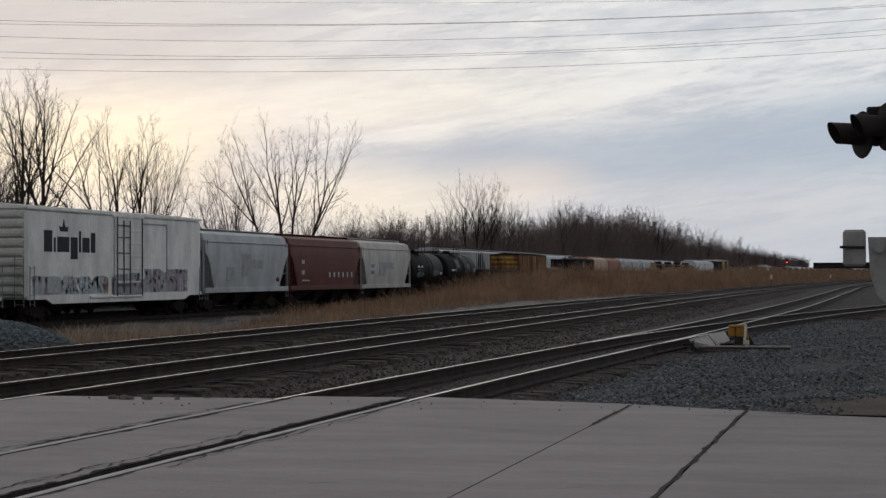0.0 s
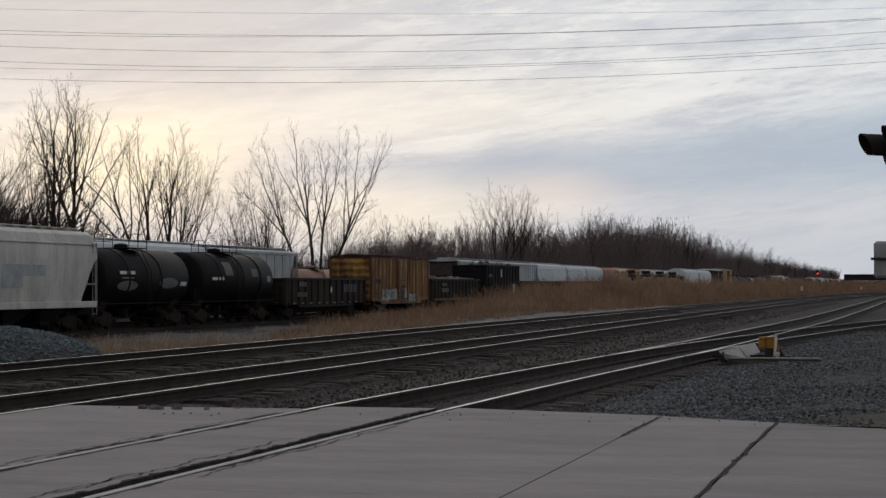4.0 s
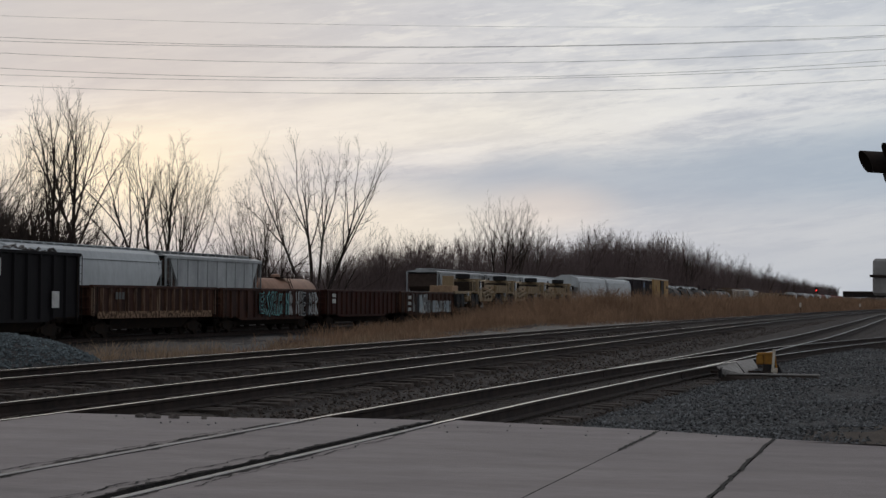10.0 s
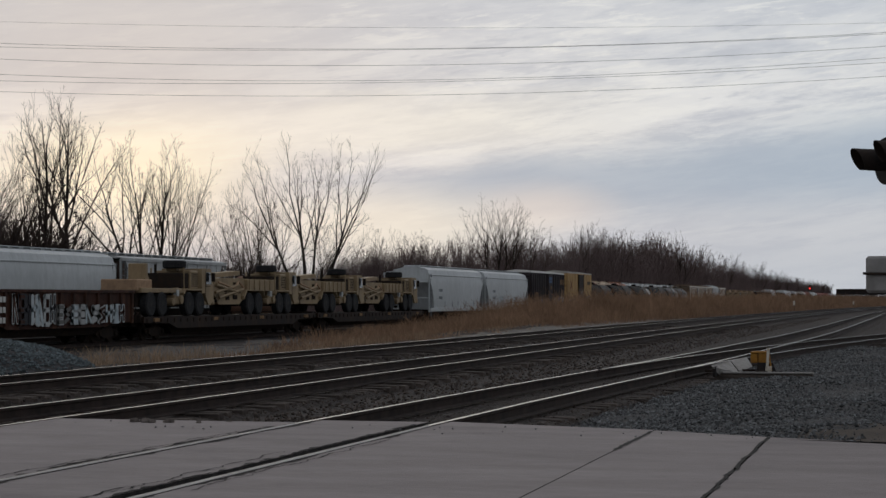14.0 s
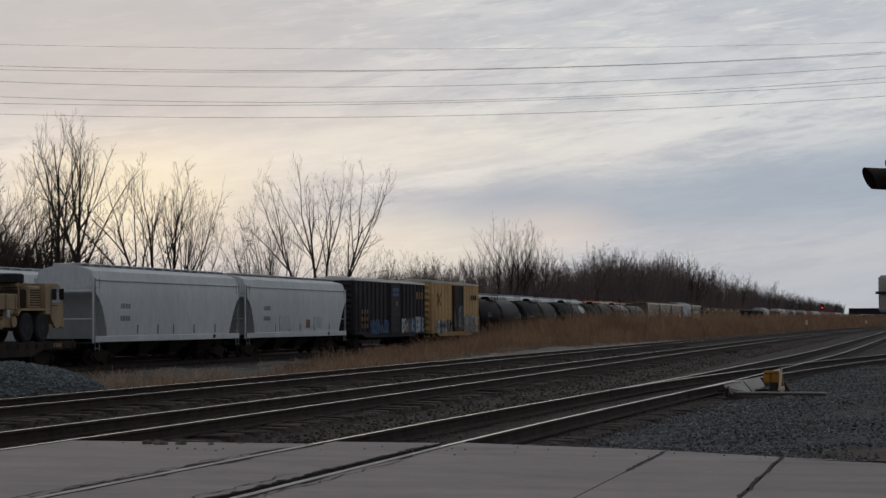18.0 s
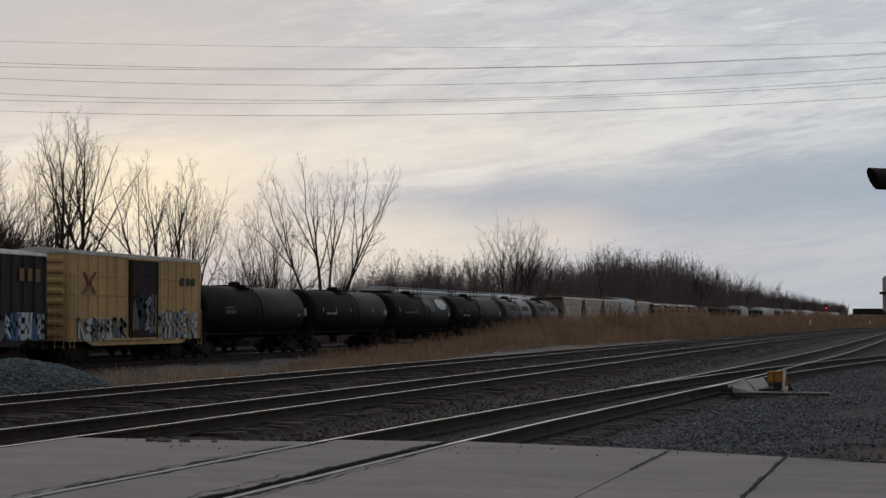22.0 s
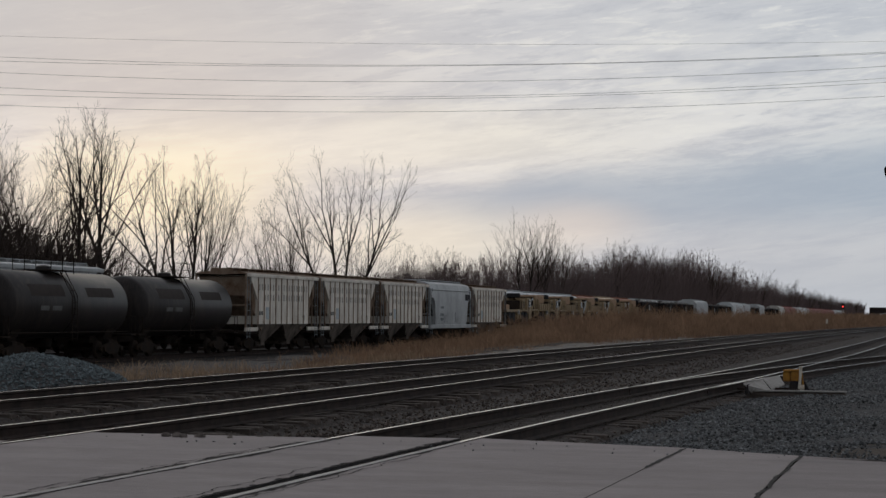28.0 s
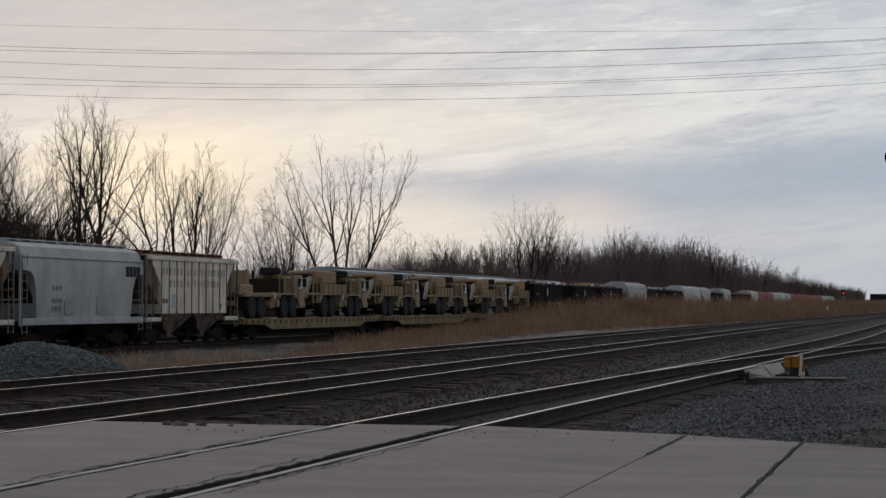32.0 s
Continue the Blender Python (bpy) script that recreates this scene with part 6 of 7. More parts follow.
graffiti(yellow_box, 1.0, 6.3, 1.05, 2.2, ["spray_pale", "spray_pale", "spray_black", "letter_faint"], 31, 12, y=-1.61)
graffiti(yellow_box, 6.9, 9.8, 1.3, 3.5, ["letter_faint", "patch_grey", "spray_black"], 32, 7, y=-1.67)
graffiti(yellow_box, 10.2, 15.3, 1.05, 2.6, ["spray_pale", "letter_grey", "letter_faint"], 33, 11, y=-1.61)
couple(yellow_box, 431.1)

tank_a = marked_tank("long black tank car, plain and dusty", 18.0, "tank_black", [(3.6, 4.9, 8, 10, "letter_faint"), (3.6, 5.2, -4, 4, "patch_brown"), (15.7, 16.2, -9, -4, "letter_grey"), (16.9, 17.35, -8, 10, "letter_grey")], (0.53,))
couple(tank_a, 447.2)
tank_b = marked_tank("black tank car with white upright ticks along its side", 17.8, "tank_black", ticks + [(8.2, 8.26, 2, 13, "letter_white"), (13.2, 13.26, 2, 13, "letter_white"), (3.0, 3.8, -4, 1, "letter_grey"), (4.0, 5.2, -4, 1, "letter_grey"), (15.9, 16.7, -4, 10, "letter_grey")], (0.56,))
couple(tank_b, 465.6)
tank_c = marked_tank("black tank car with a white disc and pale spilled streaks", 17.8, "tank_black", [(2.0, 2.06, 5, 20, "letter_white"), (6.6, 6.66, 2, 15, "letter_white"), (3.4, 6.6, 1, 6, "patch_brown"), (16.0, 16.6, -8, 4, "letter_grey")], (0.58,))
on_tank(tank_c, "white_disc", 12.9, 16.0, 12, 52, "letter_white", oval=True, label="round white painted emblem")
on_tank(tank_c, "spill_stain", 10.2, 12.6, 5, 62, "letter_faint", oval=True)
on_tank(tank_c, "spill_stain", 9.6, 11.4, 20, 55, "letter_grey", oval=True)
couple(tank_c, 483.8)
tank_d = marked_tank("black tank car with small white lettering", 18.2, "tank_black", ticks + [(9.6, 9.66, 2, 13, "letter_white"), (12.6, 12.66, 2, 13, "letter_white"), (3.2, 4.0, -6, -1, "letter_grey"), (4.3, 5.3, -6, -1, "letter_grey"), (16.4, 17.1, -6, 10, "letter_grey")], (0.5,))
couple(tank_d, 501.8)
tank_e = marked_tank("weathered grey tank car with two brown panels", 13.1, "tank_grey", [(2.4, 5.6, 14, 36, "patch_dark"), (7.8, 10.6, 14, 32, "patch_dark"), (3.2, 4.0, -10, -2, "letter_faint"), (4.3, 5.2, -10, -2, "letter_faint")], (0.5,))
couple(tank_e, 520.5)
again(tank_e, 533.9)

wc = ribbed_hopper("covered_hopper", "dusty grey ribbed hopper with rust running from its roof", 12.2, "dusty_grey_paint", 9, 2, rib_mat="rib_shade", roof_mat="rust_roof", bay_mat="bay_grime")
lettering(wc, 2.0, 3.52, 8.2, 0.36, 19, "letter_worn", -1.552, gaps=0.6)
lettering(wc, 2.9, 2.92, 6.4, 0.36, 15, "letter_worn", -1.552, gaps=0.6)
lettering(wc, 2.0, 2.1, 0.6, 0.22, 2, "letter_faint", -1.56)
lettering(wc, 3.1, 1.85, 0.5, 0.7, 1, "patch_blue", -1.56, gaps=0.0)
patch(wc, 9.4, 1.8, 0.3, 0.3, "letter_dark", -1.56, "stencil")
couple(wc, 547.9)
again(wc, 560.6)
again(wc, 573.4)
short_hopper = smooth_hopper("covered_hopper", "short pale blue-grey covered hopper with black corner lettering", 12.4, "pale_grey_paint", 2, 4.55, 4.8, 1.5, 3.6, True)
lettering(short_hopper, 10.3, 3.35, 1.6, 0.5, 4, "letter_dark", -1.61, gaps=0.2)
for z in (2.65, 2.1, 1.75):
    lettering(short_hopper, 2.8, z, 0.9, 0.2, 3, "letter_grey")
patch(short_hopper, 7.2, 1.6, 0.9, 0.8, "patch_grey")
patch(short_hopper, 4.0, 1.6, 0.9, 0.6, "patch_grey")
couple(short_hopper, 586.1)
again(wc, 598.8)

flat_b = flatcar("flat_car", "flat car with a yellow-brown deck carrying army trucks", 25.8, "tan_deck")
couple(flat_b, 611.8)
again(flat_b, 638.4)
again(flat_b, 665.0)
again(first_truck, 622.9, 1.22)
crane_truck = army_truck("tan eight-wheeled army truck with a crane body", hull=False, tail=12.4)
couple(crane_truck, 635.6, 1.22)
for k in range(4):
    again(crane_truck, 648.6 + 14.2 * k, 1.22)

# the far end of the train
again(black_high, 686.3, label="tall black open car, far down the train")
again(black_high, 705.6, label="tall black open car, far down the train")
again(black_high, 721.5, label="tall black open car, far down the train")
again(grey_hopper, 739.3, label="grey covered hopper between black gondolas")
again(black_high, 756.5, label="tall black open car, far down the train")
again(black_high, 773.4, label="tall black open car, far down the train")
again(white_hopper, 789.8, label="white covered hopper, far down the train")
again(short_hopper, 809.6, label="short pale hopper, far down the train")
again(black_high, 823.6, label="tall black open car, far down the train")
again(short_hopper, 839.0, label="short pale hopper, far down the train")
again(gon_c, 852.4, label="rusty gondola, far down the train")
again(black_high, 870.0, label="tall black open car, far down the train")
again(beige_hopper, 886.6, label="beige covered hopper, far down the train")
red_hopper = smooth_hopper("covered_hopper", "bright red covered hopper, far down the train", 16.0, "bright_red", 3, 4.55, 4.8)
couple(red_hopper, 901.6)
again(red_hopper, 918.2)
again(grey_hopper, 934.8, label="grey covered hopper between red ones")
again(white_hopper, 950.5, label="white covered hopper between red ones")
again(short_hopper, 970.2, label="short pale hopper between red ones")
for k in range(7):
    again(red_hopper, 983.4 + 16.7 * k)
for k in range(4):
    again(grey_hopper, 1100.6 + 15.8 * k, label="grey covered hopper at the far end of the train")

# ---- the second train, rolling slowly on the track behind ----
def yard(car, start):
    car.location = (start, YARD_Y, YARD_Z)
    YARD.append((car, start))
    return car


def yard_again(car, start, label):
    c = copy_thing(car, pose(start, YARD_Y, YARD_Z))
    YARD.append((c, start))
    return tagged(c, label, group="cars on the second yard track")


SHIFT = 9.28
for s0 in (48.3, 67.9, 87.4):
    yard_again(white_hopper, s0 + SHIFT, "white covered hopper waiting on the track behind")
rib_hop = ribbed_hopper("covered_hopper", "light grey ribbed hopper on the track behind", 16.8, "pale_grey_paint", 8, 3, 4.45)
tagged(rib_hop, group="cars on the second yard track")
yard(rib_hop, 107.0 + SHIFT)
tan_tank = tank_car("tank_car", "low tan tank car on the track behind", 13.6, "tan_tank", 1.25, 2.2)
tagged(tan_tank, group="cars on the second yard track")
yard(tan_tank, 124.5 + SHIFT)
long_rib = ribbed_hopper("covered_hopper", "long light grey ribbed hopper on the track behind", 18.9, "pale_grey_paint", 13, 3, 4.5)
tagged(long_rib, group="cars on the second yard track")
yard(long_rib, 172.2 + SHIFT)
yard_again(long_rib, 192.0 + SHIFT, "long light grey ribbed hopper on the track behind")
yard_again(white_hopper, 219.9, "white covered hopper waiting on the track behind")


def short_yard_hopper(label, paint_name, start):
    car = smooth_hopper("covered_hopper", label, 13.6, paint_name, 2, 4.5, 4.75, 1.5)
    tagged(car, group="cars on the second yard track")
    return yard(car, start)


white_short = short_yard_hopper("short white covered hopper on the track behind", "white_hopper_paint", 239.6)
yard_again(white_short, 253.7, "short white covered hopper on the track behind")
rust_short = short_yard_hopper("rust-red covered hopper on the track behind", "rust_hopper_paint", 267.8)
short_yard_hopper("cream covered hopper between two rust-red ones", "cream_paint", 281.9)
yard_again(rust_short, 296.0, "rust-red covered hopper on the track behind")
grey_short = short_yard_hopper("grey covered hopper on the track behind", "pale_grey_paint", 310.1)
for k in range(5):
    yard_again(grey_short, 324.2 + 14.1 * k, "grey covered hopper on the track behind")


# ---- gravel, grass and stones ----
def sheet(name, x0, x1, y0, y1, lift, mat, label, category, step=0.6, ragged=0.35, seed=1):
    """A patch of another surface lying on the ground, with an uneven outline."""
    rng = random.Random(seed)
    xs = np.linspace(x0, x1, max(3, int((x1 - x0) / step)))
    rows = 9
    s = Shape()
    v, f = [], []
    for i, x in enumerate(xs):
        a, b = y0 + rng.uniform(-ragged, ragged), y1 + rng.uniform(-ragged, ragged)
        for j in range(rows):
            y = a + (b - a) * j / (rows - 1)
            v.append((x, y, ground_at(x, y) + lift * (0.2 if j in (0, rows - 1) else 1.0)))
    for i in range(len(xs) - 1):
        for j in range(rows - 1):
            f.append((i * rows + j, (i + 1) * rows + j, (i + 1) * rows + j + 1, i * rows + j + 1))
    s.add(v, f)
    return tagged(part(name, s, mat, smooth=True), label, category, kind="structure")


sheet("gravel_1", 18.9, 60, -6, 4.35, 0.03, "gravel", "coarse blue-grey gravel beside the switch", "gravel", 0.8)
sheet("cinders_1", 20, 420, 35.6, 58, 0.025, "cinders", "black cinders across the yard, darkened for the trains' shade", "ground", 5.0)
sheet("gravel_2", 30, 190, 24.0, 36.6, 0.035, "dark_gravel", "dark gravel service way beside the freight train", "gravel", 2.5)
sheet("grit_1", 60, 135, 16.9, 18.6, 0.05, "pale_grit", "pale bare grit along the grass", "gravel", 1.2, 0.25, 4)
sheet("mud_1", 18.75, 22.8, -6, 1.25, 0.052, "mud", "brown mud at the road's edge", "ground", 0.5, 0.3, 7)


def stones(places, rng, lo, hi):
    """Crushed stones as small uneven lumps in one mesh."""
    p = np.array(places)
    n = len(p)
    base = np.array([(1, 0, 0), (-1, 0, 0), (0, 1, 0), (0, -1, 0), (0, 0, 1), (0, 0, -1)], float)
    tri = np.array([(0, 2, 4), (2, 1, 4), (1, 3, 4), (3, 0, 4), (2, 0, 5), (1, 2, 5), (3, 1, 5), (0, 3, 5)])
    size = rng.uniform(lo, hi, (n, 1, 1)) * rng.uniform(0.6, 1.25, (n, 6, 1))
    jit = rng.normal(0, 0.25, (n, 6, 3))
    v = (base[None] + jit) * size * np.array([1, 1, 0.8])
    a = rng.uniform(0, 6.28, n)
    c, s_ = np.cos(a), np.sin(a)
    x = v[:, :, 0] * c[:, None] - v[:, :, 1] * s_[:, None]
    y = v[:, :, 0] * s_[:, None] + v[:, :, 1] * c[:, None]
    v = np.stack([x, y, v[:, :, 2]], -1) + p[:, None, :]
    f = tri[None] + (np.arange(n) * 6)[:, None, None]
    return fast_mesh("stones", v.reshape(-1, 3), f.reshape(-1, 3))


def stone_material(name, light, dark, spread=0.5, clump=6):
    """Each stone its own tone."""
    m = material(name, light, 0.9, second=dark, scale=clump)
    t = m.node_tree
    geo = t.nodes.new("ShaderNodeNewGeometry")
    r = t.nodes.new("ShaderNodeMapRange")
    r.inputs[3].default_value, r.inputs[4].default_value = 1 - spread * 1.1, 1 + spread * 0.9
    h = t.nodes.new("ShaderNodeHueSaturation")
    b = t.nodes["Principled BSDF"]
    old = b.inputs["Base Color"].links[0].from_socket
    t.links.new(geo.outputs["Random Per Island"], r.inputs[0])
    t.links.new(r.outputs[0], h.inputs["Value"])
    t.links.new(old, h.inputs["Color"])
    t.links.new(h.outputs[0], b.inputs["Base Color"])
    M[name] = m


stone_material("blue_stones", (0.155, 0.160, 0.163), (0.070, 0.070, 0.071), 0.6)
stone_material("brown_stones", (0.098, 0.079, 0.068), (0.05, 0.041, 0.036), 0.5)
stone_material("fresh_stones", (0.135, 0.16, 0.168), (0.08, 0.094, 0.10), 0.4)
nr = np.random.default_rng(5)


def strew(name, label, count, region, lo, hi, mat, lift=0.0, height=None):
    pts = []
    while len(pts) < count:
        x, y = region()
        z = height(x, y) if height else ground_at(x, y) + 0.03
        if z is not None:
            pts.append((x, y, z + lift))
    tagged(part(name, stones(pts, nr, lo, hi), mat), label, "stones", kind="stuff")


def near_gravel():
    while True:
        x, y = 19.1 + 42 * nr.random() ** 1.6, -1.5 + 5.8 * nr.random()
        muddy = ease(1.35, 0.5, y + 0.25 * math.sin(x * 2.3)) * ease(22.6, 21.2, x + 0.3 * math.sin(y * 3))
        if nr.random() > muddy * 0.93:
            return x, y


strew("ballast_stones", "loose blue-grey crushed stone beside the switch", 25000, near_gravel, 0.012, 0.032, "blue_stones", 0.012)


def between():
    k = nr.integers(0, 3)
    x = 19.3 + 150 * nr.random() ** 2.1
    y = ((7.25, 8.9), (11.9, 13.5), (16.4, 17.6))[k]
    return x, y[0] + (y[1] - y[0]) * nr.random()


def shoulder(x, y):
    d = min(abs(y - 15.1), abs(y - 10.37), abs(y - siding(x)))
    return max(ground_at(x, y), -0.26 - max(0, d - 1.45) * 0.5) + 0.015


strew("track_stones", "brown-grey ballast stones between the tracks", 13000, between, 0.018, 0.042, "brown_stones", 0.0, shoulder)


def in_track():
    k = nr.integers(0, 3)
    x = 19.6 + 45 * nr.random() ** 1.5
    return x, (15.1, 10.37, siding(x))[k] + nr.uniform(-1.4, 1.4)


strew("crib_stones", "dirty ballast stones between the ties", 10000, in_track, 0.014, 0.032, "brown_stones", 0.0, lambda x, y: -0.205 - 0.03 * max(0.0, min(abs(y - 15.1), abs(y - 10.37), abs(y - siding(x))) - 0.85) / 0.4)

# the heap of fresh ballast behind the tracks
HX, HY, HR = 41.4, 22.0, 2.3


def heap_z(x, y):
    d = math.hypot((x - HX) / 1.0, (y - HY) / 1.1)
    k = max(0.0, 1 - (d / HR) ** 1.7)
    return ground_at(x, y) + 0.98 * k ** 0.95 + 0.06 * noise.noise(Vector((x * 1.3, y * 1.3, 0)))


s = Shape()
v, f = [], []
rr, aa = 16, 40
for i in range(rr + 1):
    for j in range(aa):
        r, a = HR * 1.05 * i / rr, 2 * math.pi * j / aa
        x, y = HX + r * math.cos(a), HY + r * math.sin(a) * 1.1
        v.append((x, y, heap_z(x, y) - (0.1 if i == rr else 0)))
for i in range(rr):
    for j in range(aa):
        f.append((i * aa + j, (i + 1) * aa + j, (i + 1) * aa + (j + 1) % aa, i * aa + (j + 1) % aa))
s.add(v, f)
heap = thing("stone_heap", "heap of fresh blue-grey crushed stone behind the tracks", "heap")
part("core", s, "gravel", heap, smooth=True)


def on_heap():
    a, r = nr.uniform(0, 6.28), HR * math.sqrt(nr.random())
    return HX + r * math.cos(a), HY + r * math.sin(a) * 1.1


pts = []
for i in range(5200):
    x, y = on_heap()
    pts.append((x, y, heap_z(x, y) + 0.01))
tagged(part("loose_stone", stones(pts, nr, 0.025, 0.055), "fresh_stones", heap), kind="stuff")


def blades(places, rng):
    """Dry stalks, each a bent two-piece blade: (x, y, z, height, width)."""
    p = np.array(places)
    n = len(p)
    a = rng.uniform(0, 6.28, n)
    lean = rng.normal(0, 0.27, (n, 2)) * p[:, 3:4]
    w = p[:, 4] / 2
    dx, dy = np.cos(a) * w, np.sin(a) * w
    z0, h = p[:, 2], p[:, 3]
    mx, my = p[:, 0] + lean[:, 0] * 0.4, p[:, 1] + lean[:, 1] * 0.4
    tx, ty = p[:, 0] + lean[:, 0] * 1.3, p[:, 1] + lean[:, 1] * 1.3
    v = np.stack([np.stack([p[:, 0] - dx, p[:, 1] - dy, z0], -1), np.stack([p[:, 0] + dx, p[:, 1] + dy, z0], -1),
                  np.stack([mx + dx, my + dy, z0 + h * 0.6], -1), np.stack([mx - dx, my - dy, z0 + h * 0.6], -1),
                  np.stack([tx + dx * 0.5, ty + dy * 0.5, z0 + h], -1), np.stack([tx - dx * 0.5, ty - dy * 0.5, z0 + h], -1)], 1)
    f = np.array([(0, 1, 2, 3), (3, 2, 4, 5)])[None] + (np.arange(n) * 6)[:, None, None]
    return fast_mesh("blades", v.reshape(-1, 3), f.reshape(-1, 4))


stone_material("dry_stalks", (0.30, 0.190, 0.122), (0.15, 0.093, 0.062), 0.3, 0.35)
stone_material("pale_stalks", (0.34, 0.245, 0.165), (0.20, 0.14, 0.095), 0.35, 1.2)
for name in ("dry_stalks", "pale_stalks"):
    t = M[name].node_tree                     # dry leaves let light through
    thin, both = t.nodes.new("ShaderNodeBsdfTranslucent"), t.nodes.new("ShaderNodeMixShader")
    t.links.new(t.nodes["Principled BSDF"].inputs["Base Color"].links[0].from_socket, thin.inputs["Color"])
    t.links.new(t.nodes["Principled BSDF"].outputs[0], both.inputs[1])
    t.links.new(thin.outputs[0], both.inputs[2])
    t.links.new(both.outputs[0], t.nodes["Material Output"].inputs[0])
grass = []
while len(grass) < 82000:
    x = 52 + 560 * nr.random() ** 2.0
    y = 17.8 + bend(x) + ((8 if x < 80 else (12 if x < 150 else 19)) - bend(x)) * nr.random()
    tall = float(np.interp(x, [52, 66, 80, 100, 112, 118, 125, 131, 145, 400, 700], [0.15, 0.45, 0.7, 1.0, 1.25, 1.7, 2.3, 2.6, 2.5, 2.5, 2.4]))
    if noise.noise(Vector((x * 0.12, y * 0.2, 3))) < (0.42 if x < 70 else 0.25 if x < 80 else 0.0) and x < 98 and nr.random() < 0.94:
        continue
    front = min(1.0, 0.22 + (y - 17.8 - bend(x)) / 5.5) * (0.85 + 0.55 * noise.noise(Vector((x * 0.16, y * 0.4, 7))))
    grass.append((x, y, ground_at(x, y) - 0.02, tall * front * nr.uniform(0.45, 1.08), 0.008 + x * 0.00014))
tagged(part("tall_grass", blades(grass, nr), "dry_stalks"), "tall dry brown grass and reeds between the tracks and the yard", "grass", kind="stuff")
tufts = []
for k in range(40):
    cx, cy = 43 + 50 * nr.random() ** 1.1, 18.4 + 6.5 * nr.random() ** 1.5
    n, h = int(nr.integers(25, 70)), nr.uniform(0.18, 0.5)
    for i in range(n):
        x, y = cx + nr.normal(0, 0.28), cy + nr.normal(0, 0.28)
        tufts.append((x, y, ground_at(x, y) - 0.02, h * nr.uniform(0.5, 1.1), 0.012))
for k in range(13):
    cx, cy = nr.uniform(46, 62), nr.uniform(23, 27.5)
    for i in range(90):
        x, y = cx + nr.normal(0, 0.45), cy + nr.normal(0, 0.45)
        tufts.append((x, y, ground_at(x, y) - 0.02, nr.uniform(0.25, 0.8), 0.013))
for i in range(5200):
    x, y = 41 + 70 * nr.random(), 17.6 + 6.0 * nr.random()
    tufts.append((x, y, ground_at(x, y) - 0.02, nr.uniform(0.04, 0.16), 0.012))
tagged(part("grass_tufts", blades(tufts, nr), "pale_stalks"), "thin tufts of pale dead grass on the bank", "grass", kind="stuff")

# ---- broken edges and tarred joints in the paving ----
def ribbon(name, line, width, mat, z, seed, parent, rough=0.6):
    """A ragged strip along a line of (x, y)."""
    rng = random.Random(seed)
    s = Shape()
    v = []
    for x, y in line:
        a, b = width * rng.uniform(1 - rough, 1) / 2, width * rng.uniform(1 - rough, 1 + rough * 0.6) / 2
        v += [(x, y - a, z), (x, y + b, z)]
    s.add(v, [(2 * i, 2 * i + 2, 2 * i + 3, 2 * i + 1) for i in range(len(line) - 1)])
    return part(name, s, mat, parent)


def jag(x, seed, size):
    return size * noise.noise(Vector((x * 2.3, seed, 0.5))) + 0.5 * size * noise.noise(Vector((x * 9.0, seed, 4.5)))


ribbon("tarred_joint", [(x, 1.412 + jag(x, 1, 0.035)) for x in np.arange(8, 18.6, 0.07)], 0.042, "tar", 0.001, 3, road)
ribbon("tarred_joint", [(x, 2.64 + jag(x, 2, 0.012)) for x in np.arange(16.6, 19.2, 0.08)], 0.055, "tar", 0.001, 4, road)
for k in (0, 1):
    x0 = 11.6 - 1.5 * k
    ribbon("hair_crack", [(x0 + jag(y, 5 + k, 0.12), y) for y in np.arange(-3.0, 5.0, 0.11)], 0.02, "tar", 0.001, 6 + k, road)


for off, x0, x1, sd in ((-GAUGE / 2 + 0.30, 11.2, 15.8, 21), (-GAUGE / 2 + 0.36, 9.5, 12.6, 22), (-GAUGE / 2 - 0.17, 12.4, 17.5, 23), (GAUGE / 2 + 0.16, 13.0, 17.8, 24), (GAUGE / 2 + 0.10, 17.0, 18.9, 25)):
    ribbon("hair_crack", [(x, siding(x) + off + jag(x, sd, 0.07)) for x in np.arange(x0, x1, 0.06)], 0.022, "tar", 0.001, sd, road, 0.95)


def chips(name, middle, x0, x1, width, seed, side):
    """Spalled concrete: a ragged dark strip that widens, breaks off and starts again."""
    s = Shape()
    x = x0
    while x < x1:
        w = [max(0.0, (noise.noise(Vector((q * 1.1, seed, 0))) * 1.3 + 0.35 + 0.8 * noise.noise(Vector((q * 6.5, seed, 3))))) * width for q in (x, x + 0.06)]
        if w[0] + w[1] > 0.012:
            s.add([(x, middle(x), 0.0015), (x + 0.06, middle(x + 0.06), 0.0015), (x + 0.06, middle(x + 0.06) + side * w[1], 0.0015), (x, middle(x) + side * w[0], 0.0015)], [(0, 1, 2, 3) if side > 0 else (3, 2, 1, 0)])
        x += 0.06
    return part(name, s, "broken", road)


for side, off, w in ((1, -GAUGE / 2 + 0.163, 0.07), (-1, -GAUGE / 2 - 0.062, 0.05), (1, GAUGE / 2 + 0.052, 0.06), (-1, GAUGE / 2 - 0.087, 0.045)):
    chips("crumbled_edge", lambda x: siding(x) + off, 7, 19.5, w * 1.15, off * 7, side)
chips("crumbled_edge", lambda x: 10.37 - GAUGE / 2 - 0.062, 12, 19.0, 0.06, 9, -1)
groove = Shape()
for a, b in ((-GAUGE / 2 + 0.036, -GAUGE / 2 + 0.166),):
    sweep(groove, [(x, siding(x), 0) for x in (-20, 0, 6, 12, 16, 20)], [(a, -0.17), (b, -0.17), (b, -0.05), (a, -0.05)])
part("packed_groove", groove, "tar", road, "black filling along the rail")
groove = Shape()
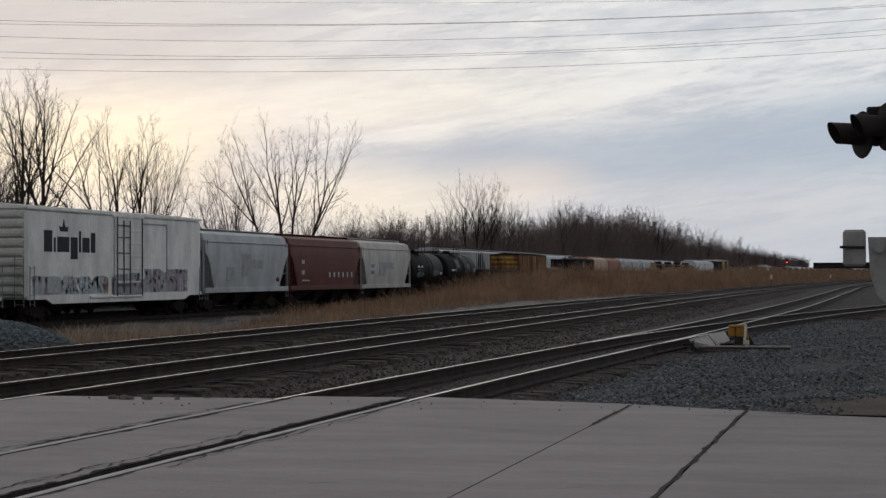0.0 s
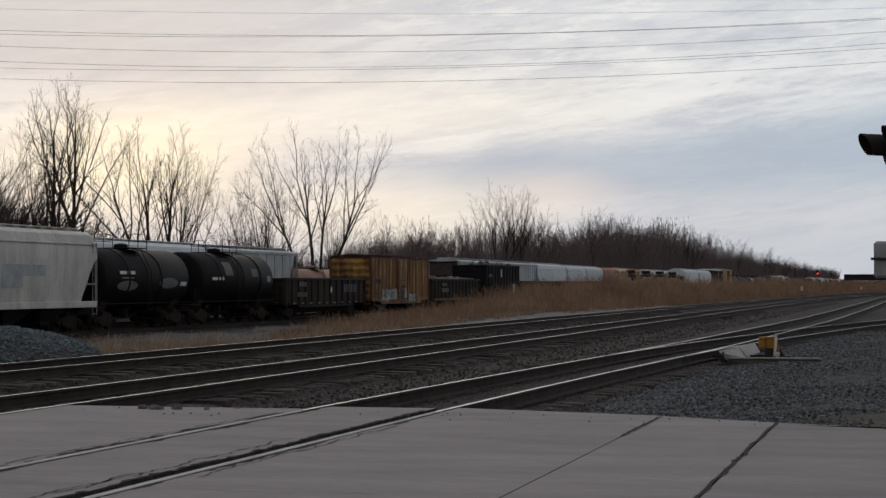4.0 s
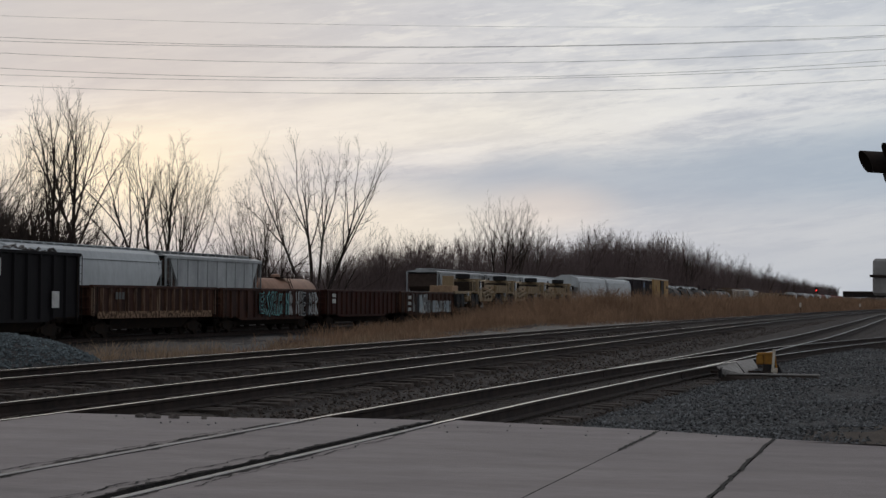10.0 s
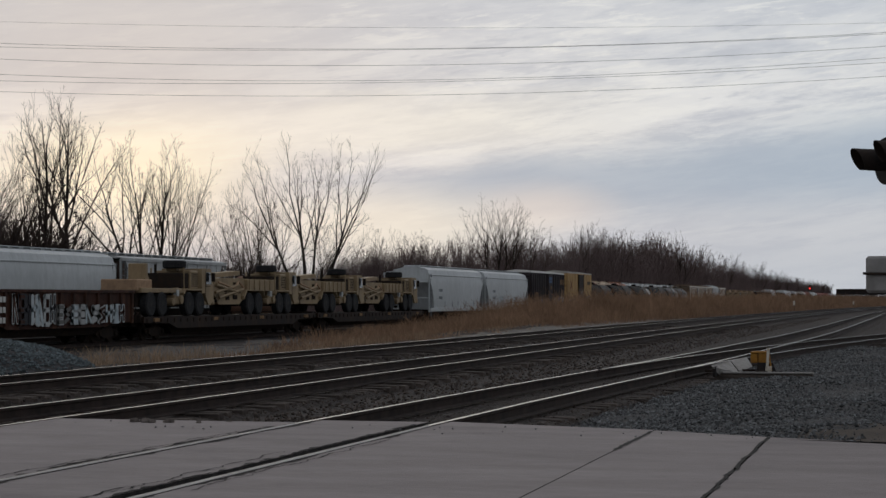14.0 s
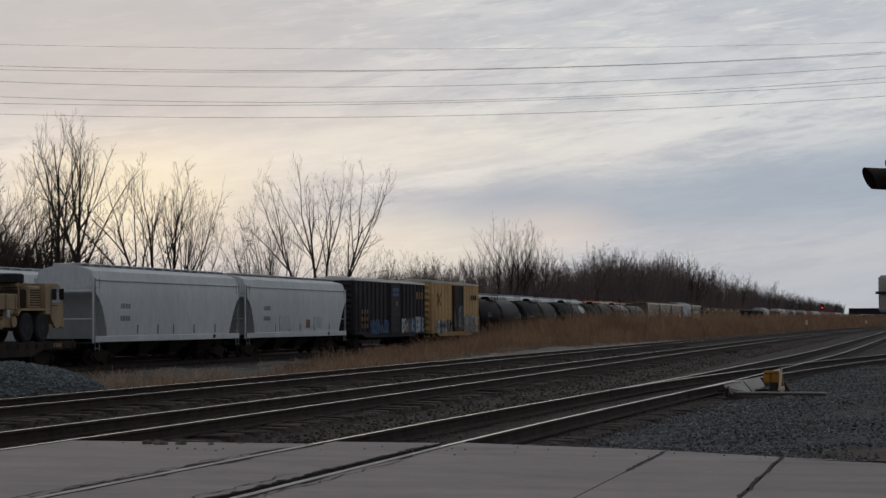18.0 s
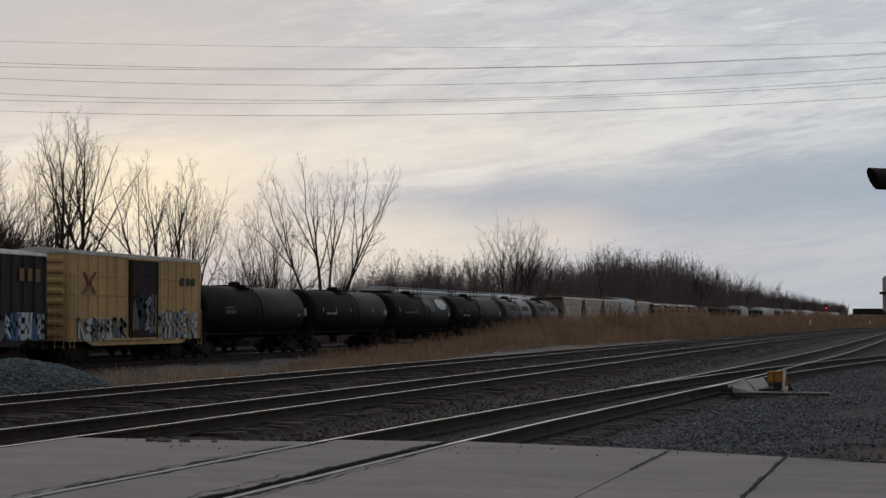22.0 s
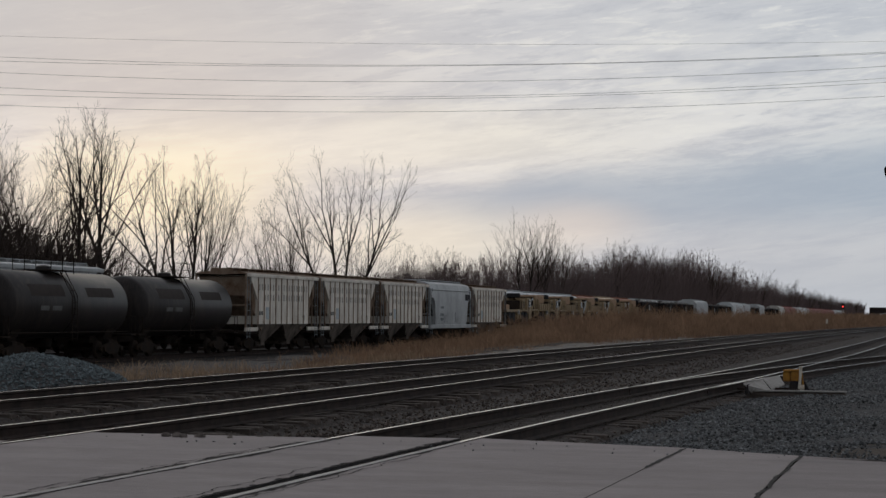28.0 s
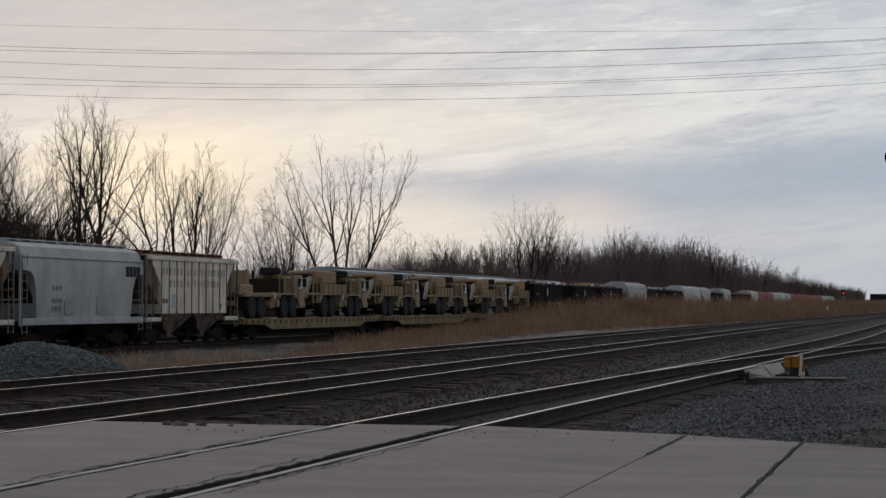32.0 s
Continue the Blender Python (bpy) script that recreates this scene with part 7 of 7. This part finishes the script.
sweep(groove, [(x, siding(x), 0) for x in (-20, 0, 6, 12, 16, 20)], [(GAUGE / 2 - 0.088, -0.17), (GAUGE / 2 - 0.036, -0.17), (GAUGE / 2 - 0.036, -0.012), (GAUGE / 2 - 0.088, -0.012)])
part("packed_groove", groove, "broken", road)
pts = [(18.2 + nr.random() * 1.3, 0.2 + 9 * nr.random(), 0.005) for i in range(45)]
tagged(part("spilled_stone", stones(pts, nr, 0.006, 0.016), "blue_stones", road), kind="stuff")


def lump(rng, size):
    """A broken piece of paving: an uneven slab with chipped corners."""
    n = rng.randint(5, 7)
    ring = [(math.cos(6.283 * i / n) * size * rng.uniform(0.7, 1.2), math.sin(6.283 * i / n) * size * rng.uniform(0.6, 1.1)) for i in range(n)]
    return Shape().loft([[(x, y, 0) for x, y in ring], [(x * 1.04, y * 1.04, size * rng.uniform(0.3, 0.6)) for x, y in ring], [(x * 0.75, y * 0.75, size * rng.uniform(0.5, 0.8)) for x, y in ring]])


rub = random.Random(12)
rubble = thing("rubble", "broken pieces of paving and dirt at the end of the crossing", "rubble")
for cx, cy, n, spread in ((19.35, 8.25, 9, 0.22), (19.45, 7.75, 16, 0.28), (20.3, 4.1, 8, 0.3), (19.9, 3.6, 6, 0.25)):
    for k in range(n):
        x, y = cx + rub.gauss(0, spread * 0.6), cy + rub.gauss(0, spread)
        ob = part("lump", lump(rub, rub.uniform(0.03, 0.085)), "broken_pale", rubble, at=(x, y, -0.012 if x < 19.3 else -0.16 + rub.uniform(0, 0.1)))
        ob.rotation_euler = (rub.uniform(-0.3, 0.3), rub.uniform(-0.3, 0.3), rub.uniform(0, 6.28))

# ---- the hand switch ----
stand = thing("switch_stand", "low orange switch stand with a worn white lever", "switch stand", at=(39.0, 2.88, -0.16))
part("base_plate", Shape().bbox(-0.35, 0.3, -0.24, 0.34, 0.0, 0.05, 0.01), "black_iron", stand)
part("gear_box", Shape().loft([[(-0.24, -0.10, 0.05), (0.2, -0.10, 0.05), (0.2, 0.30, 0.05), (-0.24, 0.30, 0.05)], [(-0.2, -0.02, 0.21), (0.16, -0.02, 0.21), (0.16, 0.28, 0.21), (-0.2, 0.28, 0.21)]]), "black_iron", stand)
part("target_box", Shape().bbox(-0.19, 0.19, 0.10, 0.27, 0.20, 0.42, 0.02), "orange_paint", stand, "faded orange box")
part("target_box", Shape().bbox(-0.17, 0.19, 0.28, 0.43, 0.20, 0.41, 0.02), "orange_paint", stand, "faded orange box")
part("target_lid", Shape().loft([[(-0.21, 0.09, 0.42), (0.2, 0.09, 0.42), (0.2, 0.43, 0.41), (-0.21, 0.43, 0.41)], [(-0.2, 0.10, 0.45), (0.2, 0.10, 0.45), (0.2, 0.42, 0.44), (-0.2, 0.42, 0.44)]]), "orange_paint", stand)
part("lever", Shape().tube([(-0.3, 0.09, 0.03), (-0.3, 0.07, 0.28), (-0.28, 0.055, 0.52)], [0.032, 0.026, 0.03], 8), "worn_white", stand, "chipped white lever")
part("lever_stay", Shape().tube([(-0.26, 0.0, 0.05), (-0.27, 0.05, 0.42)], 0.018, 6), "orange_paint", stand)
part("lever_foot", Shape().lathe([(-0.04, 0.07), (0.04, 0.07)], "y", 12, (-0.3, 0.03, 0.07)), "worn_white", stand)
part("throw_rod", Shape().tube([(0.0, 0.2, 0.05), (-0.4, 1.9, 0.03)], 0.025, 6), "rail_side", stand)
tagged(part("head_tie", Shape().bbox(37.02, 37.26, 1.95, 3.86, -0.30, -0.105, 0.02), "tie_wood"), "long weathered tie under the switch stand", "tie")
tagged(part("head_tie", Shape().bbox(39.0, 39.24, 2.2, siding(39.1) - 0.1, -0.32, -0.165, 0.02), "tie_wood"), "long weathered tie under the switch stand", "tie")
cover = thing("rod_cover", "two grey weathered plates over the switch rods", "cover plate", at=(38.1, 3.6, -0.16))
for c in (((-1.07, 0.16, 0.01), (-0.1, -0.12, 0.03), (1.0, 0.15, 0.21), (-1.68, 0.26, 0.21)), ((0.2, -0.11, 0.03), (2.58, -0.17, 0.06), (3.5, 0.02, 0.21), (1.3, 0.17, 0.21))):
    part("plate", Shape().loft([c, [(x, y + 0.012, z + 0.03) for x, y, z in c]]), "plank", cover)
part("prop", Shape().bbox(-1.5, 1.0, 0.20, 0.26, 0.0, 0.2), "black_iron", cover)
part("prop", Shape().bbox(1.3, 3.2, 0.10, 0.15, 0.0, 0.2), "black_iron", cover)
tagged(part("board", Shape().bbox(36.99, 37.12, 1.93, 3.72, -0.105, -0.072, 0.008), "plank"), "pale weathered board lying along a switch tie", "board")

# ---- the crossing signal and gate at the road's edge ----
sig = thing("crossing_signal", "road crossing signal with black hooded lamps on a grey mast", "crossing signal", at=(20.6, -0.62, -0.1))
part("foundation", Shape().bbox(-0.4, 0.4, -0.4, 0.4, -0.1, 0.12, 0.04), "concrete", sig)
part("mast", Shape().tube([(0, 0, 0), (0, 0, 4.3)], 0.055, 16), "zinc", sig)
part("crossarm", Shape().tube([(0, -0.75, 3.24), (0, 0.74, 3.24)], 0.03, 10), "black_iron", sig)


def flasher(x, y, z, turn_deg):
    """A lamp unit: round backing, lens and visor, turned about the mast's axis."""
    h = part("lamp_unit", Shape().lathe([(0.02, 0.10), (0.06, 0.125), (0.20, 0.125), (0.24, 0.115)], "x", 24), "black_iron", sig, at=(x, y, z))
    h.rotation_euler = (0, 0, radians(turn_deg))
    part("backing", Shape().lathe([(0.225, 0.02), (0.225, 0.25), (0.24, 0.258), (0.255, 0.25), (0.255, 0.02)], "x", 32), "black_iron", h, "round black backing plate")
    part("lens", Shape().lathe([(0.25, 0.11), (0.275, 0.085), (0.285, 0.01)], "x", 24), "lamp_red", h, "dark red lens")
    s = Shape()
    rings = []
    for x, tilt in ((0.25, 0.0), (0.63, -0.01)):
        out, inn = [], []
        for t in np.linspace(radians(-62), radians(242), 26):
            out.append((x - 0.06 * (1 - math.sin(t)) * (x > 0.3), 0.122 * math.cos(t), 0.122 * math.sin(t) - tilt))
            inn.append((x - 0.06 * (1 - math.sin(t)) * (x > 0.3), 0.114 * math.cos(t), 0.114 * math.sin(t) - tilt))
        rings.append(out + inn[::-1])
    s.loft(rings)
    part("visor", s, "black_iron", h)
    return h


flasher(0.10, 0.70, 2.96, 117)
flasher(-0.20, 0.44, 3.02, 113)
for x, y in ((0.1, 0.78), (-0.2, 0.52), (-0.05, 0.22)):
    part("hanger", Shape().tube([(x, y, 3.26), (x, y, 3.05)], 0.03, 8).bbox(x - 0.06, x + 0.06, y - 0.09, y + 0.09, 3.17, 3.27, 0.02), "black_iron", sig)
gate = thing("gate_mechanism", "grey crossing-gate mechanism with counterweight plate", "gate mechanism", at=(20.35, -0.05, -0.1))
part("housing", Shape().bbox(-0.25, 0.25, -0.42, 0.10, 1.25, 2.00, 0.07), "grey_cabinet", gate)
part("housing_cover", Shape().bbox(-0.29, -0.25, -0.36, 0.04, 1.42, 1.92, 0.02), "black_iron", gate)
part("pedestal", Shape().bbox(-0.16, 0.16, -0.34, -0.04, 0.0, 1.27, 0.02), "grey_cabinet", gate)
part("arm_bracket", Shape().loft([[(x, 0.06, 1.10), (x, 0.20, 1.22), (x, 0.27, 1.45), (x, 0.29, 1.84), (x, 0.05, 1.84)] for x in (-0.20, -0.15)]), "grey_cabinet", gate)
part("arm_bolt", Shape().lathe([(-0.25, 0.05), (-0.19, 0.05)], "x", 10, (0, 0.17, 1.72)), "zinc", gate)
part("counterweight", Shape().bbox(-0.24, -0.12, 0.31, 0.55, 1.53, 1.92, 0.03), "grey_cabinet", gate)
part("tie_rod", Shape().tube([(-0.26, 0.32, 1.73), (-0.26, 0.58, 1.735)], 0.016, 6), "black_iron", gate)

# ---- far things ----
sigred = thing("block_signal", "distant railway signal showing a red light", "signal", at=(560, 30.2, -0.3))
part("mast", Shape().tube([(0, 0, 0), (0, 0, 6.0)], 0.09, 8), "zinc", sigred)
part("head", Shape().bbox(-0.1, 0.2, -0.45, 0.45, 4.3, 6.0, 0.05), "black_iron", sigred)
part("red_lamp", Shape().lathe([(-0.22, 0.02), (-0.18, 0.21), (-0.1, 0.24)], "x", 16, (0, 0, 4.95)), "signal_glow", sigred, "glowing red lamp")
for x, y, h in ((245, 15.24, 1.5), (345, 10.8, 1.35)):
    post = thing("marker_post", "small white trackside marker post", "post", "marker posts", at=(x, y, ground_at(x, y)))
    part("stake", Shape().bbox(-0.03, 0.03, -0.04, 0.04, 0, h - 0.05, 0.01), "rail_side", post)
    part("plate", Shape().bbox(-0.07, -0.03, -0.13, 0.13, h - 0.62, h, 0.015), "worn_white", post, "small white plate")
bridge = thing("overpass", "dark distant road overpass across the tracks", "bridge", at=(950, 0, 0))
part("deck", Shape().bbox(-5, 5, -160, 38, 3.6, 5.5), "black_iron", bridge)
part("parapet", Shape().bbox(-5.2, -4.8, -160, 38, 5.5, 6.6), "under", bridge)
for y in (-150, -110, -70, -30, 0, 20, 36):
    part("pier", Shape().bbox(-4, 4, y - 1, y + 1, -1, 3.65), "concrete", bridge)

# ---- power lines that cross high over the yard ----
AX, AY = math.cos(radians(14.9)), math.sin(radians(14.9))
DIST = 180.0
for k, (z0, z1, z2) in enumerate(((41, 51, 43), (79, 90, 61.5), (86, 92, 64), (107, 119.5, 86.5), (134, 146.5, 107.5), (146, 151, 115.5), (165, 173.5, 140))):
    co = np.polyfit([-784, -184, 784], [(534.5 - z0) / 3274, (534.5 - z1) / 3274, (534.5 - z2) / 3274], 2)
    w = thing("power_line", "thin overhead power cable", "cable", "power cables high over the yard")
    path = []
    for q in np.linspace(-2600, 2600, 53):
        side = q / 3274 * DIST
        path.append((AX * DIST + AY * side, AY * DIST - AX * side, EYE[2] + DIST * float(np.polyval(co, q))))
    part("cable", Shape().tube(path, 0.017 if k else 0.011, 5), "wire", w)


# ---- wooden ties, one by one where the camera is near ----
tie_mesh = Shape().bbox(-0.115, 0.115, -1.30, 1.30, -0.35, -0.172, 0.015).mesh("tie")
tie_mesh.materials.append(M["tie_wood"])


def lay_ties(parent, middle, x0, x1, step, seed, z=0.0):
    rng = random.Random(seed)
    x = x0
    while x < x1:
        slope = (middle(x + 0.5) - middle(x - 0.5))
        t = new("tie", tie_mesh)
        t.parent = parent
        t.location = (x, middle(x) + rng.uniform(-0.09, 0.09), z + rng.uniform(-0.05, 0.0))
        t.rotation_euler = (0, 0, math.atan(slope) + rng.uniform(-0.03, 0.03))
        x += step * rng.uniform(0.94, 1.06)


lay_ties(main_far, main_line(15.1), 19.0, 110, 0.53, 1)
lay_ties(main_near, main_line(10.37), 19.3, 110, 0.53, 2)
lay_ties(siding_track, siding, 20.2, 75, 0.53, 3, -0.028)
lay_ties(branch_track, branch, 52, 90, 0.6, 4, -0.004)


def motions():
    # the long train runs at a steady pace towards the road
    for car, start, up in TRAIN:
        walk(car, [(t, pose(start - SPEED * t, TRAIN_Y, YARD_Z + up)) for t in (0.0, 16.0, 32.0)])
    # the second train creeps the same way, gathering speed
    for car, start in YARD:
        walk(car, [(t, pose(start - 1.04 * t - 0.015 * t * t, YARD_Y, YARD_Z)) for t in (0.0, 4.0, 8.0, 12.0, 16.0, 20.0, 24.0, 28.0, 32.0)])


motions()
